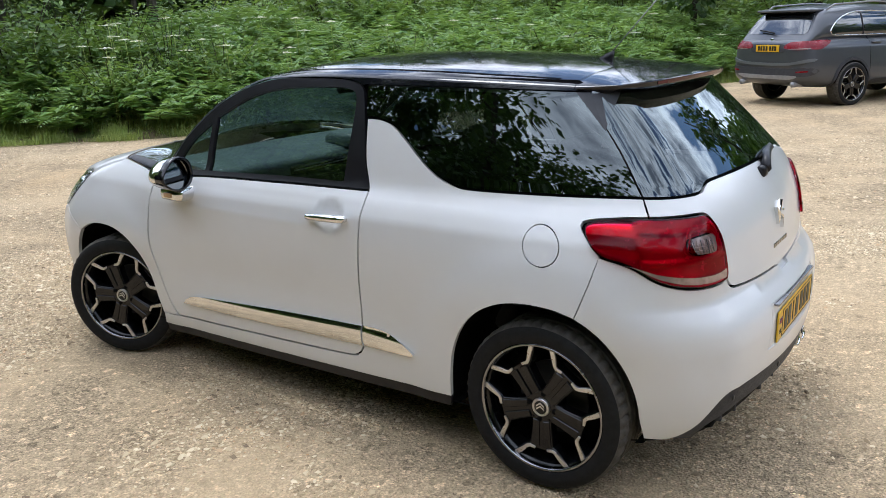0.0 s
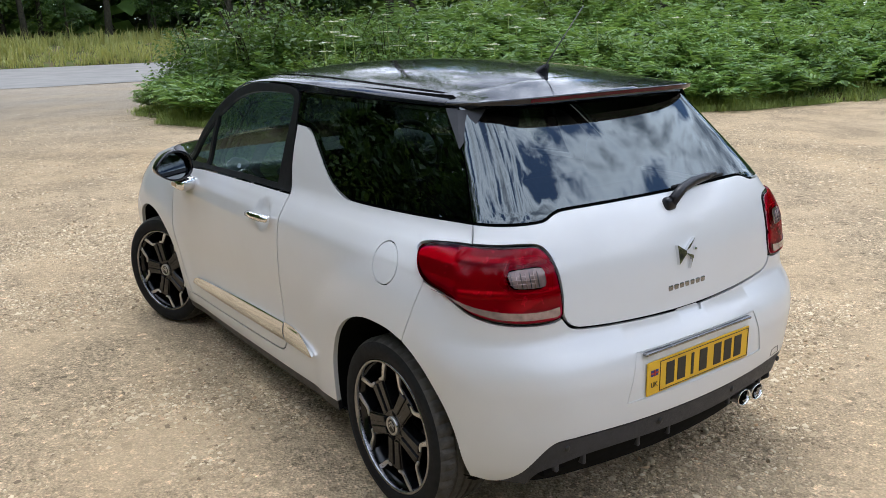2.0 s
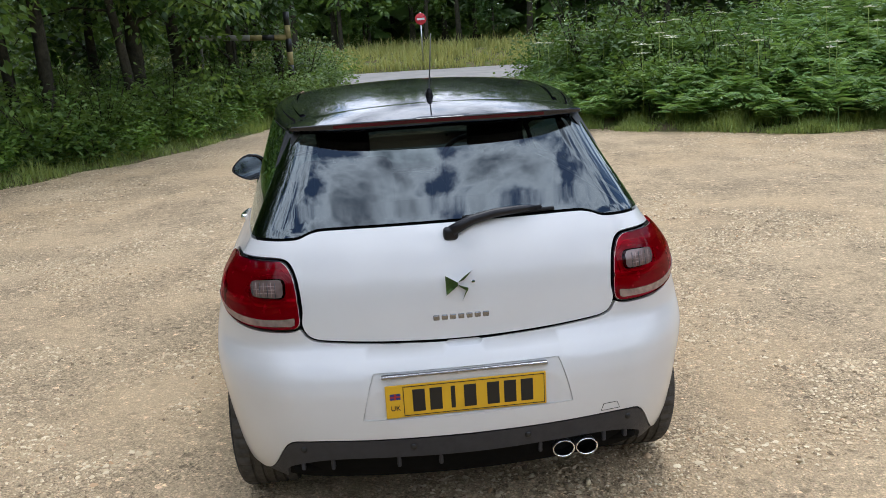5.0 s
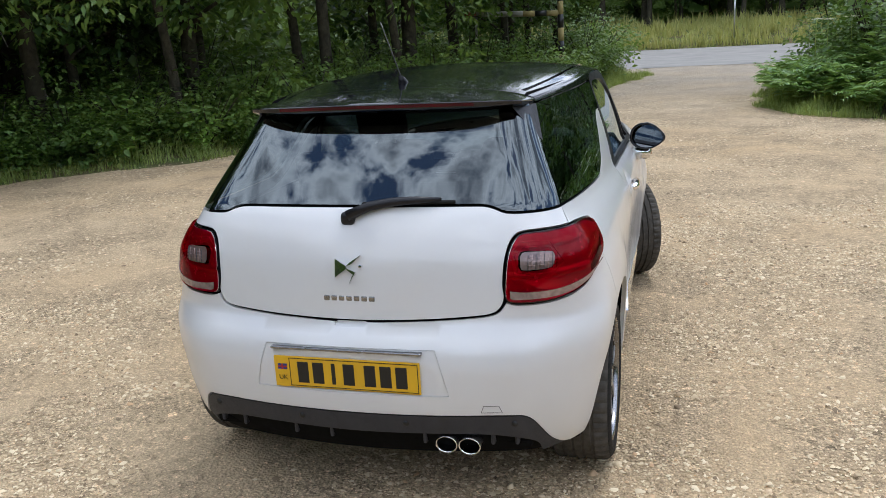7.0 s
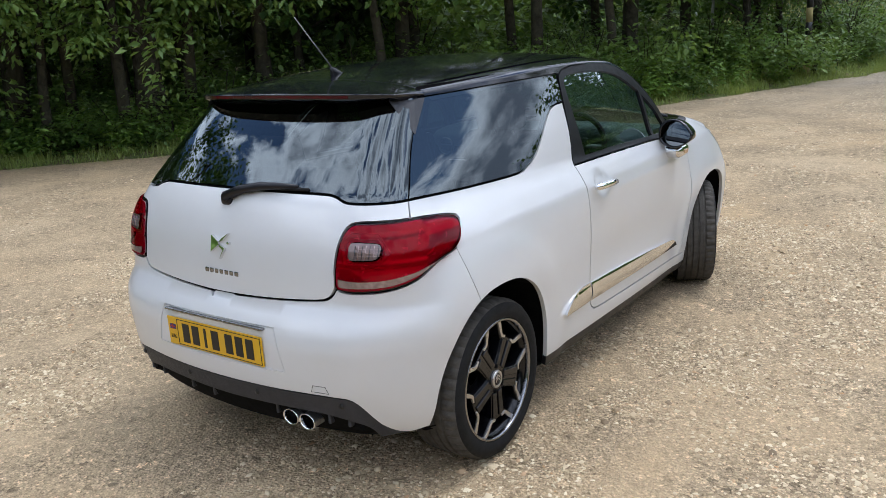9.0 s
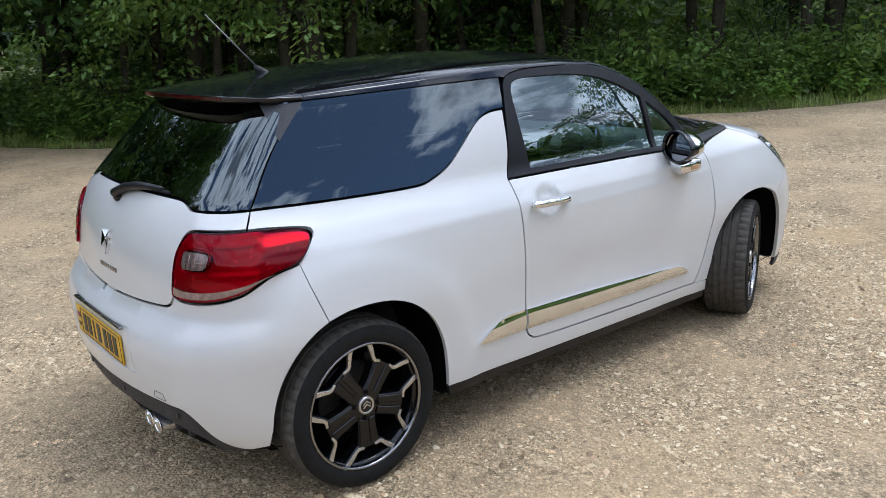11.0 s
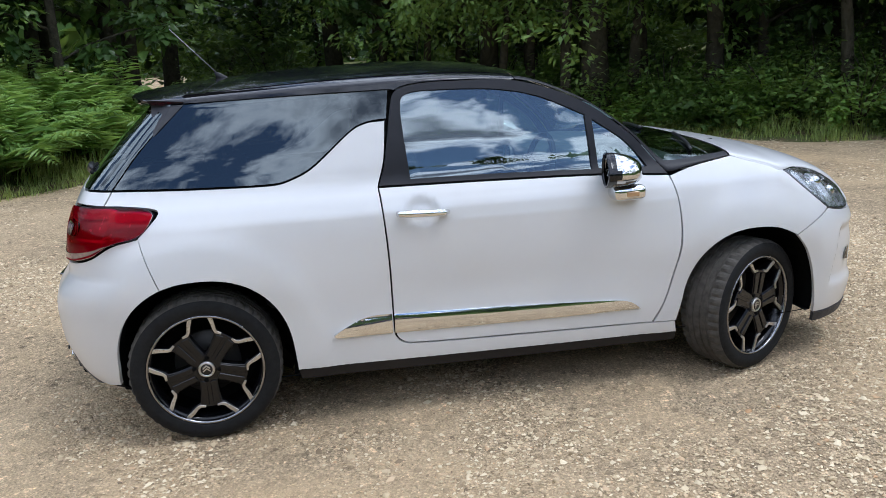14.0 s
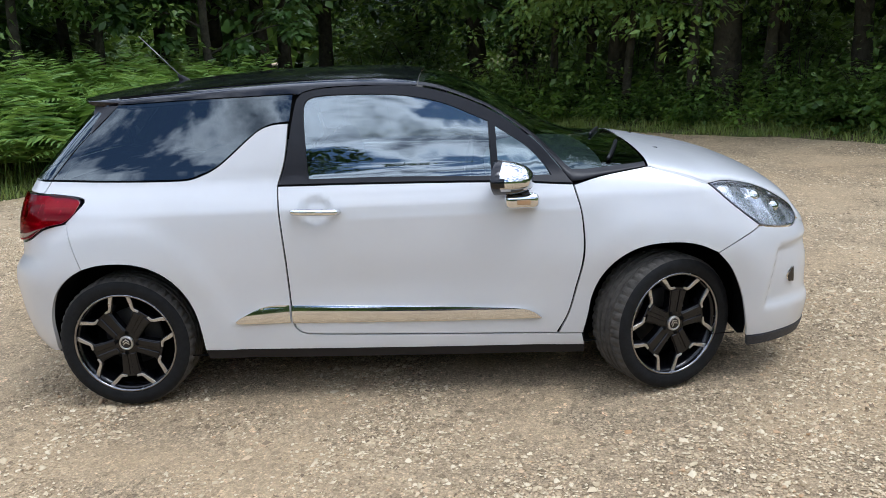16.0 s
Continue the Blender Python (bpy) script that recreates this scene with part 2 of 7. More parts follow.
def body_field(x, y, z):
    """Below zero inside the car's shell of sides, tail and nose."""
    y = np.abs(y)
    w = half_width(z) - rear_taper(z) * np.clip(0.85 - x, 0, None) ** 2 - front_taper(z) * np.clip(x - 1.2, 0, None) ** 2
    w = w + 0.020 * np.exp(-((x + 0.08) / 0.40) ** 2 - ((z - 0.67) / 0.17) ** 2)      # haunch over the rear wheel
    w = w + 0.023 * np.exp(-((x - 2.45) / 0.42) ** 2 - ((z - 0.68) / 0.17) ** 2)      # front wing
    w = w - 0.012 * np.exp(-((x - 1.25) / 0.55) ** 2 - ((z - 0.55) / 0.13) ** 2)      # hollow of the door
    d = np.hypot(x + 0.01, 0.95 * (z - 0.31))
    w = w + 0.013 / (1 + np.exp(np.clip((d - 0.53) / 0.022, -40, 40)))                 # fold round the rear wheel
    d = np.hypot(x - 2.47, 0.95 * (z - 0.31))
    w = w + 0.010 / (1 + np.exp(np.clip((d - 0.50) / 0.022, -40, 40)))                 # and the front wheel
    a = y - w
    b = rear_line(z) + rear_bow(z) * y**2 - x
    c = x - (front_line(z) - 0.195 * y**2 - 0.15 * y**4)
    r = corner(z)
    f = np.minimum(-r, np.maximum(a, b)) + np.hypot(np.maximum(a + r, 0), np.maximum(b + r, 0))
    r = 0.25
    return np.minimum(-r, np.maximum(f, c)) + np.hypot(np.maximum(f + r, 0), np.maximum(c + r, 0))


XC, ARC = 0.30, 1.45


def unroll(s, z):
    """The shell's point at s along the girth (0 at the middle of the tail) and height z, on the car's left side."""
    s, z = np.broadcast_arrays(np.asarray(s, float), np.asarray(z, float))
    sg = np.where(s < 0, -1.0, 1.0)
    a2 = np.radians(90) * np.clip((ARC - np.abs(s)) / ARC, 0, 1)
    dx, dy = -np.sin(a2), np.cos(a2) * sg
    ox = XC + np.clip(np.abs(s) - ARC, 0, None)
    lo, hi = np.zeros(s.shape), np.full(s.shape, 1.6)
    for _ in range(34):
        m = (lo + hi) / 2
        inside = body_field(ox + m * dx, m * dy, z) < 0
        lo, hi = np.where(inside, m, lo), np.where(inside, hi, m)
    return np.stack([ox + lo * dx, lo * dy, z], -1)


def roll_side(x, z):
    """Girth coordinate of the point of the left side at x, z."""
    lo, hi = 0.0, 1.6
    for _ in range(34):
        m = (lo + hi) / 2
        if body_field(x, m, z) < 0:
            lo = m
        else:
            hi = m
    return ARC + x - XC if x >= XC else ARC * (1 - math.degrees(math.atan2(XC - x, lo)) / 90)


def roll_tail(y, z):
    """Girth coordinate of the point of the tail at y, z."""
    lo, hi = -1.0, 1.0
    for _ in range(34):
        m = (lo + hi) / 2
        if body_field(m, y, z) < 0:
            hi = m
        else:
            lo = m
    return ARC * (1 - math.degrees(math.atan2(XC - hi, abs(y))) / 90) * (1 if y >= 0 else -1)


def shell_normals(p):
    e = 1e-4
    g = np.stack([body_field(p[:, 0] + d[0], p[:, 1] + d[1], p[:, 2] + d[2]) - body_field(p[:, 0] - d[0], p[:, 1] - d[1], p[:, 2] - d[2])
                  for d in ((e, 0, 0), (0, e, 0), (0, 0, e))], -1)
    return g / np.maximum(np.linalg.norm(g, axis=1, keepdims=True), 1e-9)


tail_width = curve([(0.66, 1.0), (0.74, 0.975), (1.0, 0.975), (1.055, 1.0)])   # the tailgate and lamps sit a little inward


roof_rise = curve([(1.27, 0.0), (1.36, 0.010)])      # the upper edges of the glass and frames


def outline(points, step=0.012):
    """A closed loop from points (x, z) on the side, or (y, z, 't') on the tail; a point that ends in 'c' is a sharp corner, the rest is rounded."""
    pts, hard = [], []
    for p in points:
        tags = "".join(q for q in p if isinstance(q, str))
        p = (p[0], p[1] + float(roof_rise(p[1])))
        pts.append((roll_tail(p[0] * tail_width(p[1]), p[1]) if "t" in tags else roll_side(p[0], p[1]), p[1]))
        hard.append("c" in tags)
    return spline_loop(pts, hard, step)


def spline_loop(pts, hard, step=0.012):
    pts = np.array(pts, float)
    n, out = len(pts), []
    for i in range(n):
        p1, p2 = pts[i], pts[(i + 1) % n]
        d = p2 - p1
        m1 = d if hard[i] else (p2 - pts[i - 1]) / 2
        m2 = d if hard[(i + 1) % n] else (pts[(i + 2) % n] - p1) / 2
        ln = np.linalg.norm(d)
        for m in (m1, m2):
            k = np.linalg.norm(m)
            if k > 1.3 * ln:
                m *= 1.3 * ln / k
        for t in np.linspace(0, 1, max(1, int(round(ln / step))), endpoint=False):
            out.append((2 * t**3 - 3 * t**2 + 1) * p1 + (t**3 - 2 * t**2 + t) * m1 + (3 * t**2 - 2 * t**3) * p2 + (t**3 - t**2) * m2)
    return np.array(out)


def area(loop):
    return 0.5 * np.sum(loop[:, 0] * np.roll(loop[:, 1], -1) - np.roll(loop[:, 0], -1) * loop[:, 1])


def shrink(loop, by):
    """Moves a loop inward (outward below zero)."""
    if area(loop) < 0:
        loop = loop[::-1]
    d = np.roll(loop, -1, 0) - np.roll(loop, 1, 0)
    d /= np.maximum(np.linalg.norm(d, axis=1, keepdims=True), 1e-9)
    return loop + by * np.stack([-d[:, 1], d[:, 0]], -1)


def within(p, loop):
    x, y = p[:, 0][:, None], p[:, 1][:, None]
    a, b = loop, np.roll(loop, -1, 0)
    cross = (a[:, 1] > y) != (b[:, 1] > y)
    at = a[:, 0] + (y - a[:, 1]) * (b[:, 0] - a[:, 0]) / np.where(np.abs(b[:, 1] - a[:, 1]) < 1e-12, 1e-12, b[:, 1] - a[:, 1])
    return (np.sum(cross & (x < at), axis=1) % 2) == 1


from mathutils.geometry import delaunay_2d_cdt


def sheet(loops, cell):
    """Triangles of the area inside the first loop and outside the others: points and faces."""
    loops = [l if area(l) > 0 else l[::-1] for l in loops]
    lo, hi = loops[0].min(0), loops[0].max(0)
    gx, gy = np.meshgrid(np.arange(lo[0], hi[0], cell), np.arange(lo[1], hi[1], cell * 0.87))
    gx[1::2] += cell / 2
    g = np.stack([gx.ravel(), gy.ravel()], -1)
    keep = within(g, loops[0])
    for l in loops[1:]:
        keep &= ~within(g, l)
    g = g[keep]
    for l in loops:
        if len(g):
            far = np.concatenate([np.min(np.linalg.norm(c[:, None] - l[None], axis=2), axis=1) for c in np.array_split(g, max(1, len(g) // 2000))])
            g = g[far > 0.45 * cell]
    verts, edges = [], []
    for l in loops:
        k = len(verts)
        verts += [Vector(p) for p in l]
        edges += [(k + i, k + (i + 1) % len(l)) for i in range(len(l))]
    verts += [Vector(p) for p in g]
    v, _, f, *_ = delaunay_2d_cdt(verts, edges, [], 0, 1e-6)
    v = np.array([tuple(p) for p in v])
    f = np.array([t for t in f if len(t) == 3])
    mid = v[f].mean(1)
    ok = within(mid, loops[0])
    for l in loops[1:]:
        ok &= ~within(mid, l)
    return v, f[ok]


def panel(name, loops, material, parent, label="", side=1, gap=0.0014, cell=0.035, lift=0.0, flange=0.018, press=None, flat=None):
    """A piece of the shell inside the first loop and outside the rest, with a lip turned inward all round. side -1: mirrored to the right."""
    loops = [shrink(l, gap if i == 0 else -gap) for i, l in enumerate(loops)]
    v, f = sheet(loops, cell)
    p = unroll(v[:, 0], v[:, 1])
    nrm = shell_normals(p)
    depth = np.full(len(p), lift) if press is None else lift + press(v)
    p = p + nrm * depth[:, None]
    if press is not None:
        e = 0.002
        du = (unroll(v[:, 0] + e, v[:, 1]) + shell_normals(unroll(v[:, 0] + e, v[:, 1])) * (lift + press(v + (e, 0)))[:, None]) - (unroll(v[:, 0] - e, v[:, 1]) + shell_normals(unroll(v[:, 0] - e, v[:, 1])) * (lift + press(v - (e, 0)))[:, None])
        dv = (unroll(v[:, 0], v[:, 1] + e) + shell_normals(unroll(v[:, 0], v[:, 1] + e)) * (lift + press(v + (0, e)))[:, None]) - (unroll(v[:, 0], v[:, 1] - e) + shell_normals(unroll(v[:, 0], v[:, 1] - e)) * (lift + press(v - (0, e)))[:, None])
        q = np.cross(du, dv)
        q /= np.maximum(np.linalg.norm(q, axis=1, keepdims=True), 1e-12)
        nrm = q * np.sign(np.sum(q * nrm, 1, keepdims=True))
    if flat is not None:
        nrm = flat(p, nrm)
        nrm /= np.linalg.norm(nrm, axis=1, keepdims=True)
    if side < 0:
        p, nrm, f = p * (1, -1, 1), nrm * (1, -1, 1), f[:, ::-1]
    a, b, c = p[f[:, 0]], p[f[:, 1]], p[f[:, 2]]
    if np.mean(np.sum(np.cross(b - a, c - a) * nrm[f[:, 0]], 1) > 0) < 0.5:
        f = f[:, ::-1]
    faces = [tuple(int(i) for i in t) for t in f]
    verts = [tuple(q) for q in p]
    loop_n = [tuple(nrm[i]) for t in faces for i in t]
    count = {}
    for t in faces:
        for i in range(3):
            e = (t[i], t[(i + 1) % 3])
            count[e] = 1
    rim = [e for e in count if (e[1], e[0]) not in count]
    if flange:
        dup = {}

        def add(i, inner):
            if (i, inner) not in dup:
                dup[i, inner] = len(verts)
                verts.append(tuple(p[i] - nrm[i] * (flange if inner else 0)))
            return dup[i, inner]
        for i, j in rim:
            q = (add(j, 0), add(i, 0), add(i, 1), add(j, 1))
            faces.append(q)
            n = np.cross(np.array(verts[q[1]]) - verts[q[0]], np.array(verts[q[2]]) - verts[q[0]])
            n = n / max(np.linalg.norm(n), 1e-9)
            loop_n += [tuple(n)] * 4
    me = bpy.data.meshes.new(name)
    me.from_pydata(verts, [], faces)
    me.materials.append(material)
    me.shade_smooth()
    me.normals_split_custom_set(loop_n)
    ob = new(name, me)
    ob.parent = parent
    if label:
        ob["label"] = label
    return ob


def arch(cx, rx, rz, z0, a0, a1, n=14, cz=0.31):
    """Points of a wheel opening from angle a0 to a1 (degrees, 0 to the front, 90 up)."""
    out = []
    for a in np.linspace(a0, a1, n):
        c, s = math.cos(radians(a)), math.sin(radians(a))
        k = 2 / 2.3
        out.append((cx + rx * math.copysign(abs(c) ** k, c), max(z0, cz + rz * math.copysign(abs(s) ** k, s))))
    return out


# ---- lines of the hatchback ----
A_R = (0.010, 0.356, 0.388)     # rear wheel opening: middle, half length, height
A_F = (2.474, 0.354, 0.384)
door_line = outline([(0.768, 1.004, "c"), (0.786, 0.71), (0.792, 0.43), (0.803, 0.362), (0.86, 0.331), (1.4, 0.309), (1.98, 0.288, "c"), (2.03, 0.38), (2.064, 0.50), (2.100, 0.657), (2.098, 0.82),
                     (2.066, 0.957, "c"), (1.72, 0.982), (1.25, 0.996)])
frame_line = outline([(0.768, 1.010, "c"), (0.800, 1.10), (0.850, 1.33), (0.876, 1.378), (0.95, 1.400), (1.10, 1.406), (1.40, 1.393), (1.68, 1.306), (1.90, 1.156), (2.0, 1.045), (2.066, 0.963, "c"), (1.72, 0.988), (1.25, 1.002)])
glass_line = outline([(0.905, 1.030, "c"), (0.893, 1.22), (0.895, 1.335), (0.935, 1.366), (1.05, 1.372), (1.30, 1.361), (1.50, 1.324), (1.705, 1.240, "c"), (1.712, 1.010, "c"), (1.25, 1.026)])
vent_line = outline([(1.745, 1.010, "c"), (1.738, 1.218, "c"), (1.868, 1.128), (1.94, 1.050), (1.975, 1.000, "c")])
quarter_glass_line = outline([(0.846, 1.383, "c"), (0.828, 1.278, "c"), (0.745, 1.270), (0.675, 1.240), (0.51, 1.110), (0.42, 1.066), (0.335, 1.048), (0.0, 1.052), (-0.287, 1.062, "c"),
                              (-0.170, 1.205), (-0.035, 1.345), (0.010, 1.366, "c"), (0.30, 1.375), (0.55, 1.380)])
lamp_line = outline([(-0.137, 0.977), (-0.250, 0.998), (0.60, 1.003, "t"), (0.562, 0.985, "t"), (0.540, 0.930, "t"), (0.533, 0.85, "t"), (0.537, 0.795, "t"), (0.575, 0.782, "t"), (-0.464, 0.789), (-0.385, 0.814), (-0.30, 0.862), (-0.205, 0.883), (-0.150, 0.928)])
side_line = outline([(0.764, 1.006, "c"), (0.781, 0.71), (0.787, 0.43), (0.798, 0.360), (0.86, 0.326), (1.4, 0.303), (1.985, 0.283, "c"), (2.095, 0.280, "c"), (2.108, 0.222, "c"), (1.2, 0.245), (0.372, 0.266, "c")]
                    + arch(*A_R, 0.26, -4, 110, 12)[1:-1] + [(-0.137, 0.6765, "c"), (-0.200, 0.882, "c"), (-0.150, 0.929), (-0.119, 0.979), (-0.244, 1.000), (-0.322, 1.006, "c"), (-0.291, 1.056, "c"),
                       (0.0, 1.046), (0.335, 1.042), (0.42, 1.060), (0.51, 1.104), (0.675, 1.236), (0.745, 1.265), (0.820, 1.270, "c"), (0.800, 1.12)])
rail_line = outline([(0.012, 1.3695, "c"), (0.30, 1.3785), (0.55, 1.3835), (0.848, 1.3865, "c"), (0.872, 1.381, "c"), (0.90, 1.394), (0.95, 1.4035), (1.02, 1.4068, "c"), (0.85, 1.4085), (0.60, 1.401), (0.30, 1.389), (0.012, 1.376, "c")])
cap_line = spline_loop([(roll_side(0.004 + 0.066 * math.cos(a), 0.895), 0.895 + 0.066 * math.sin(a)) for a in np.linspace(0, 2 * math.pi, 16, endpoint=False)], [False] * 16, 0.008)


def mirrored(points):
    """A loop across the tail: the points of the left half, from the middle's top round to its bottom, and their mirror."""
    half = []
    for p in points:
        tags = "".join(q for q in p if isinstance(q, str))
        p = (p[0], p[1] + float(roof_rise(p[1])))
        half.append(((roll_tail(p[0] * tail_width(p[1]), p[1]) if "t" in tags else roll_side(p[0], p[1])), p[1], "c" in tags))
    full = half + [(-s, z, c) for s, z, c in half[::-1] if abs(s) > 1e-6]
    return spline_loop([(s, z) for s, z, _ in full], [c for *_, c in full])


hatch_line = mirrored([(0, 1.087, "t"), (0.25, 1.086, "t"), (0.435, 1.083, "t"), (0.475, 1.075, "t"), (0.515, 1.061, "t"), (0.60, 1.058, "t"), (-0.294, 1.056, "c"), (-0.325, 1.007, "c"), (0.60, 1.009, "t"), (0.556, 0.990, "t"),
                       (0.534, 0.930, "t"), (0.527, 0.85, "t"), (0.531, 0.795, "t"), (0.505, 0.757, "t"), (0.45, 0.744, "t"), (0.25, 0.731, "t"), (0, 0.725, "t")])
rear_glass_line = mirrored([(0, 1.392, "t"), (0.30, 1.390, "t"), (0.525, 1.378, "tc"), (-0.039, 1.345), (-0.174, 1.205), (-0.291, 1.062, "c"), (0.60, 1.064, "t"), (0.515, 1.067, "t"), (0.475, 1.081, "t"), (0.435, 1.089, "t"), (0.25, 1.092, "t"), (0, 1.093, "t")])
bumper_line = mirrored([(0, 0.719, "t"), (0.25, 0.725, "t"), (0.45, 0.738, "t"), (0.51, 0.751, "t"), (0.540, 0.785, "tc"), (0.575, 0.776, "t"), (-0.464, 0.783), (-0.388, 0.808), (-0.303, 0.856), (-0.1985, 0.8800, "c"), (-0.138, 0.6755, "c")]
                       + arch(*A_R, 0.26, 119, 178, 8) + [(-0.352, 0.262, "c"), (-0.420, 0.256), (-0.49, 0.30), (0.60, 0.402, "t"), (0.54, 0.420, "t"), (0.30, 0.420, "t"), (0, 0.420, "t")])
plate_hole = mirrored([(0, 0.648, "t"), (0.302, 0.646, "tc"), (0.345, 0.492, "tc"), (0, 0.492, "t")])
notch_hole = mirrored([(0, 0.7165, "t"), (0.062, 0.7165, "tc"), (0.050, 0.705, "tc"), (0, 0.705, "t")])
valance_line = mirrored([(0, 0.414, "t"), (0.30, 0.414, "t"), (0.54, 0.414, "t"), (0.605, 0.394, "t"), (-0.485, 0.294), (-0.42, 0.252, "c"), (-0.47, 0.235, "c"), (0.60, 0.30, "t"), (0.45, 0.338, "t"), (0, 0.338, "t")])
wing_line = outline([(2.072, 0.955, "c"), (2.102, 0.82), (2.106, 0.657), (2.070, 0.50), (2.036, 0.38), (1.99, 0.286, "c"), (2.100, 0.282, "c")] + arch(*A_F, 0.20, 172, 60, 14) + [(2.690, 0.638, "c"), (2.781, 0.689), (2.845, 0.720), (2.880, 0.740, "c"), (2.762, 0.836), (2.664, 0.926, "c"), (2.58, 0.957), (2.47, 0.990), (2.405, 1.010, "c"), (2.20, 0.984)])
head_line = outline([(2.669, 0.928, "c"), (2.725, 0.931), (2.79, 0.922), (2.872, 0.901), (2.935, 0.876), (3.028, 0.824), (3.086, 0.776), (3.098, 0.737), (3.062, 0.713), (2.962, 0.725), (2.885, 0.741, "c"), (2.767, 0.835)])
nose_line = outline([(2.6905, 0.6365, "c"), (2.755, 0.555), (2.805, 0.44), (2.834, 0.32), (2.849, 0.220, "c"), (3.0, 0.220), (3.235, 0.220, "c"), (3.255, 0.50), (3.220, 0.655), (3.152, 0.697), (3.105, 0.726), (3.066, 0.707), (2.962, 0.719), (2.884, 0.7365, "c"), (2.846, 0.7165), (2.782, 0.687)])
lip_line = outline([(2.849, 0.218, "c"), (2.857, 0.168, "c"), (3.18, 0.168, "c"), (3.23, 0.218, "c")])
sill_line = outline([(0.374, 0.263, "c"), (1.2, 0.242), (2.108, 0.219, "c"), (2.108, 0.176, "c"), (1.2, 0.198), (0.382, 0.218, "c")])
trim_line = outline([(0.790, 0.470, "c"), (1.2, 0.452), (1.70, 0.424), (1.83, 0.413), (1.88, 0.395), (1.915, 0.366, "c"), (1.40, 0.371), (0.790, 0.385, "c")])
trim_tail_line = outline([(0.780, 0.472, "c"), (0.70, 0.472), (0.64, 0.459), (0.57, 0.428), (0.528, 0.402), (0.54, 0.393), (0.65, 0.390), (0.780, 0.387, "c")])

def door_press(v):
    """The handle's cup and the crease along the door."""
    x, z = v[:, 0] - ARC + XC, v[:, 1]
    cup = np.exp(-(((x - 0.935) / 0.066) ** 2 + ((z - 0.902) / 0.050) ** 2) ** 3)
    return -0.017 * cup + 0.0035 * np.exp(-np.abs(z - 0.862) / 0.022) * np.clip((x - 1.02) / 0.1, 0, 1)


slot_line = outline([(3.048, 0.482, "c"), (3.056, 0.456, "c"), (3.086, 0.450, "c"), (3.078, 0.520, "c")])


def nose_press(v):
    """The hollow at the bumper's corner, and the crease over it."""
    x, z = v[:, 0] - ARC + XC, v[:, 1]
    a = 1 / (1 + np.exp(-np.clip((x - 2.932 - 0.21 * (z - 0.398)) / 0.005, -40, 40)))
    b = 1 / (1 + np.exp(-np.clip((z - 0.362) / 0.010, -40, 40)))
    c = 1 / (1 + np.exp(np.clip((z - 0.630 - 0.06 * (x - 3.03)) / 0.006, -40, 40)))
    return -0.019 * a * b * c


def strip_press(v):
    """The rounded swell of the polished strip."""
    x, z = v[:, 0] - ARC + XC, v[:, 1]
    m = np.interp(x, (0.53, 0.80, 1.90), (0.405, 0.428, 0.388))
    return 0.010 * np.clip(1 - ((z - m) / 0.046) ** 2, 0, 1)


car = tagged(empty("hatchback_car"), "small white hatchback with glossy black roof and tinted windows on gravel", "car")

# outer panels
for side in (1, -1):
    panel("side_panel", [side_line] + ([cap_line] if side > 0 else []), WHITE, car, side=side)
    dr = panel("door", [door_line, shrink(trim_line, 0.004)], WHITE, car, side=side, cell=0.022, press=door_press)
    panel("window_frame", [frame_line, glass_line, vent_line], BLACK_SATIN, dr, "satin black frame round the side window", side=side, gap=0.0015)
    panel("window_pane", [glass_line], CLEAR_GLASS, dr, "clear side glass", side=side, gap=0, lift=-0.008, flange=0).visible_shadow = False
    panel("quarter_pane", [vent_line], CLEAR_GLASS, dr, "small fixed pane", side=side, gap=0, lift=-0.008, flange=0).visible_shadow = False
    panel("rear_side_window", [quarter_glass_line], TINT_GLASS, car, "dark tinted glass", side=side, gap=0.0015, flange=0.004, flat=lambda p, n: 0.25 * n + 0.75 * n.mean(0))
    panel("roof_rail", [rail_line], BLACK_GLOSS, car, "gloss black roof rail", side=side, gap=0.0005, flange=0.01)
    panel("front_wing", [wing_line], WHITE, car, side=side)
    panel("front_bumper", [nose_line, slot_line], WHITE, car, side=side, cell=0.02, press=nose_press)
    panel("bumper_slot", [shrink(slot_line, -0.004)], BLACK_GLOSS, car, "small dark slot in the bumper", side=side, lift=-0.012, flange=0)
    panel("front_lip", [lip_line], PLASTIC, car, side=side, lift=0.004)
    panel("sill_strip", [sill_line], BLACK_SATIN, car, "dark grey plastic sill", side=side, lift=-0.004)
    panel("trim_strip", [trim_line], CHROME, dr, "polished metal strip", side=side, gap=0, lift=0.004, flange=0.012, cell=0.014, press=strip_press)
    panel("trim_strip", [trim_tail_line], CHROME, car, "polished metal strip", side=side, gap=0, lift=0.004, flange=0.012, cell=0.014, press=strip_press)
for side in (1, -1):
    panel("inner_trim", [shrink(quarter_glass_line, -0.045), shrink(quarter_glass_line, 0.012)], CAVITY, car, "dark inner trim round the rear side glass", side=side, gap=0, lift=-0.021, flange=0, cell=0.08)
panel("inner_trim", [shrink(rear_glass_line, -0.030), shrink(rear_glass_line, 0.012)], CAVITY, car, "dark inner trim round the rear glass", gap=0, lift=-0.021, flange=0, cell=0.08)
panel("fuel_flap", [cap_line], WHITE, car, "round fuel flap", gap=0.0025, cell=0.02)
panel("tailgate", [hatch_line], WHITE, car)
panel("rear_window", [rear_glass_line], TINT_GLASS, car, "dark tinted rear glass", gap=0.001, flange=0.004, flat=lambda p, n: n * np.column_stack([np.ones(len(p)), 0.68 + 0.32 * np.clip((np.abs(p[:, 1]) - 0.36) / 0.20, 0, 1), np.ones(len(p))]))
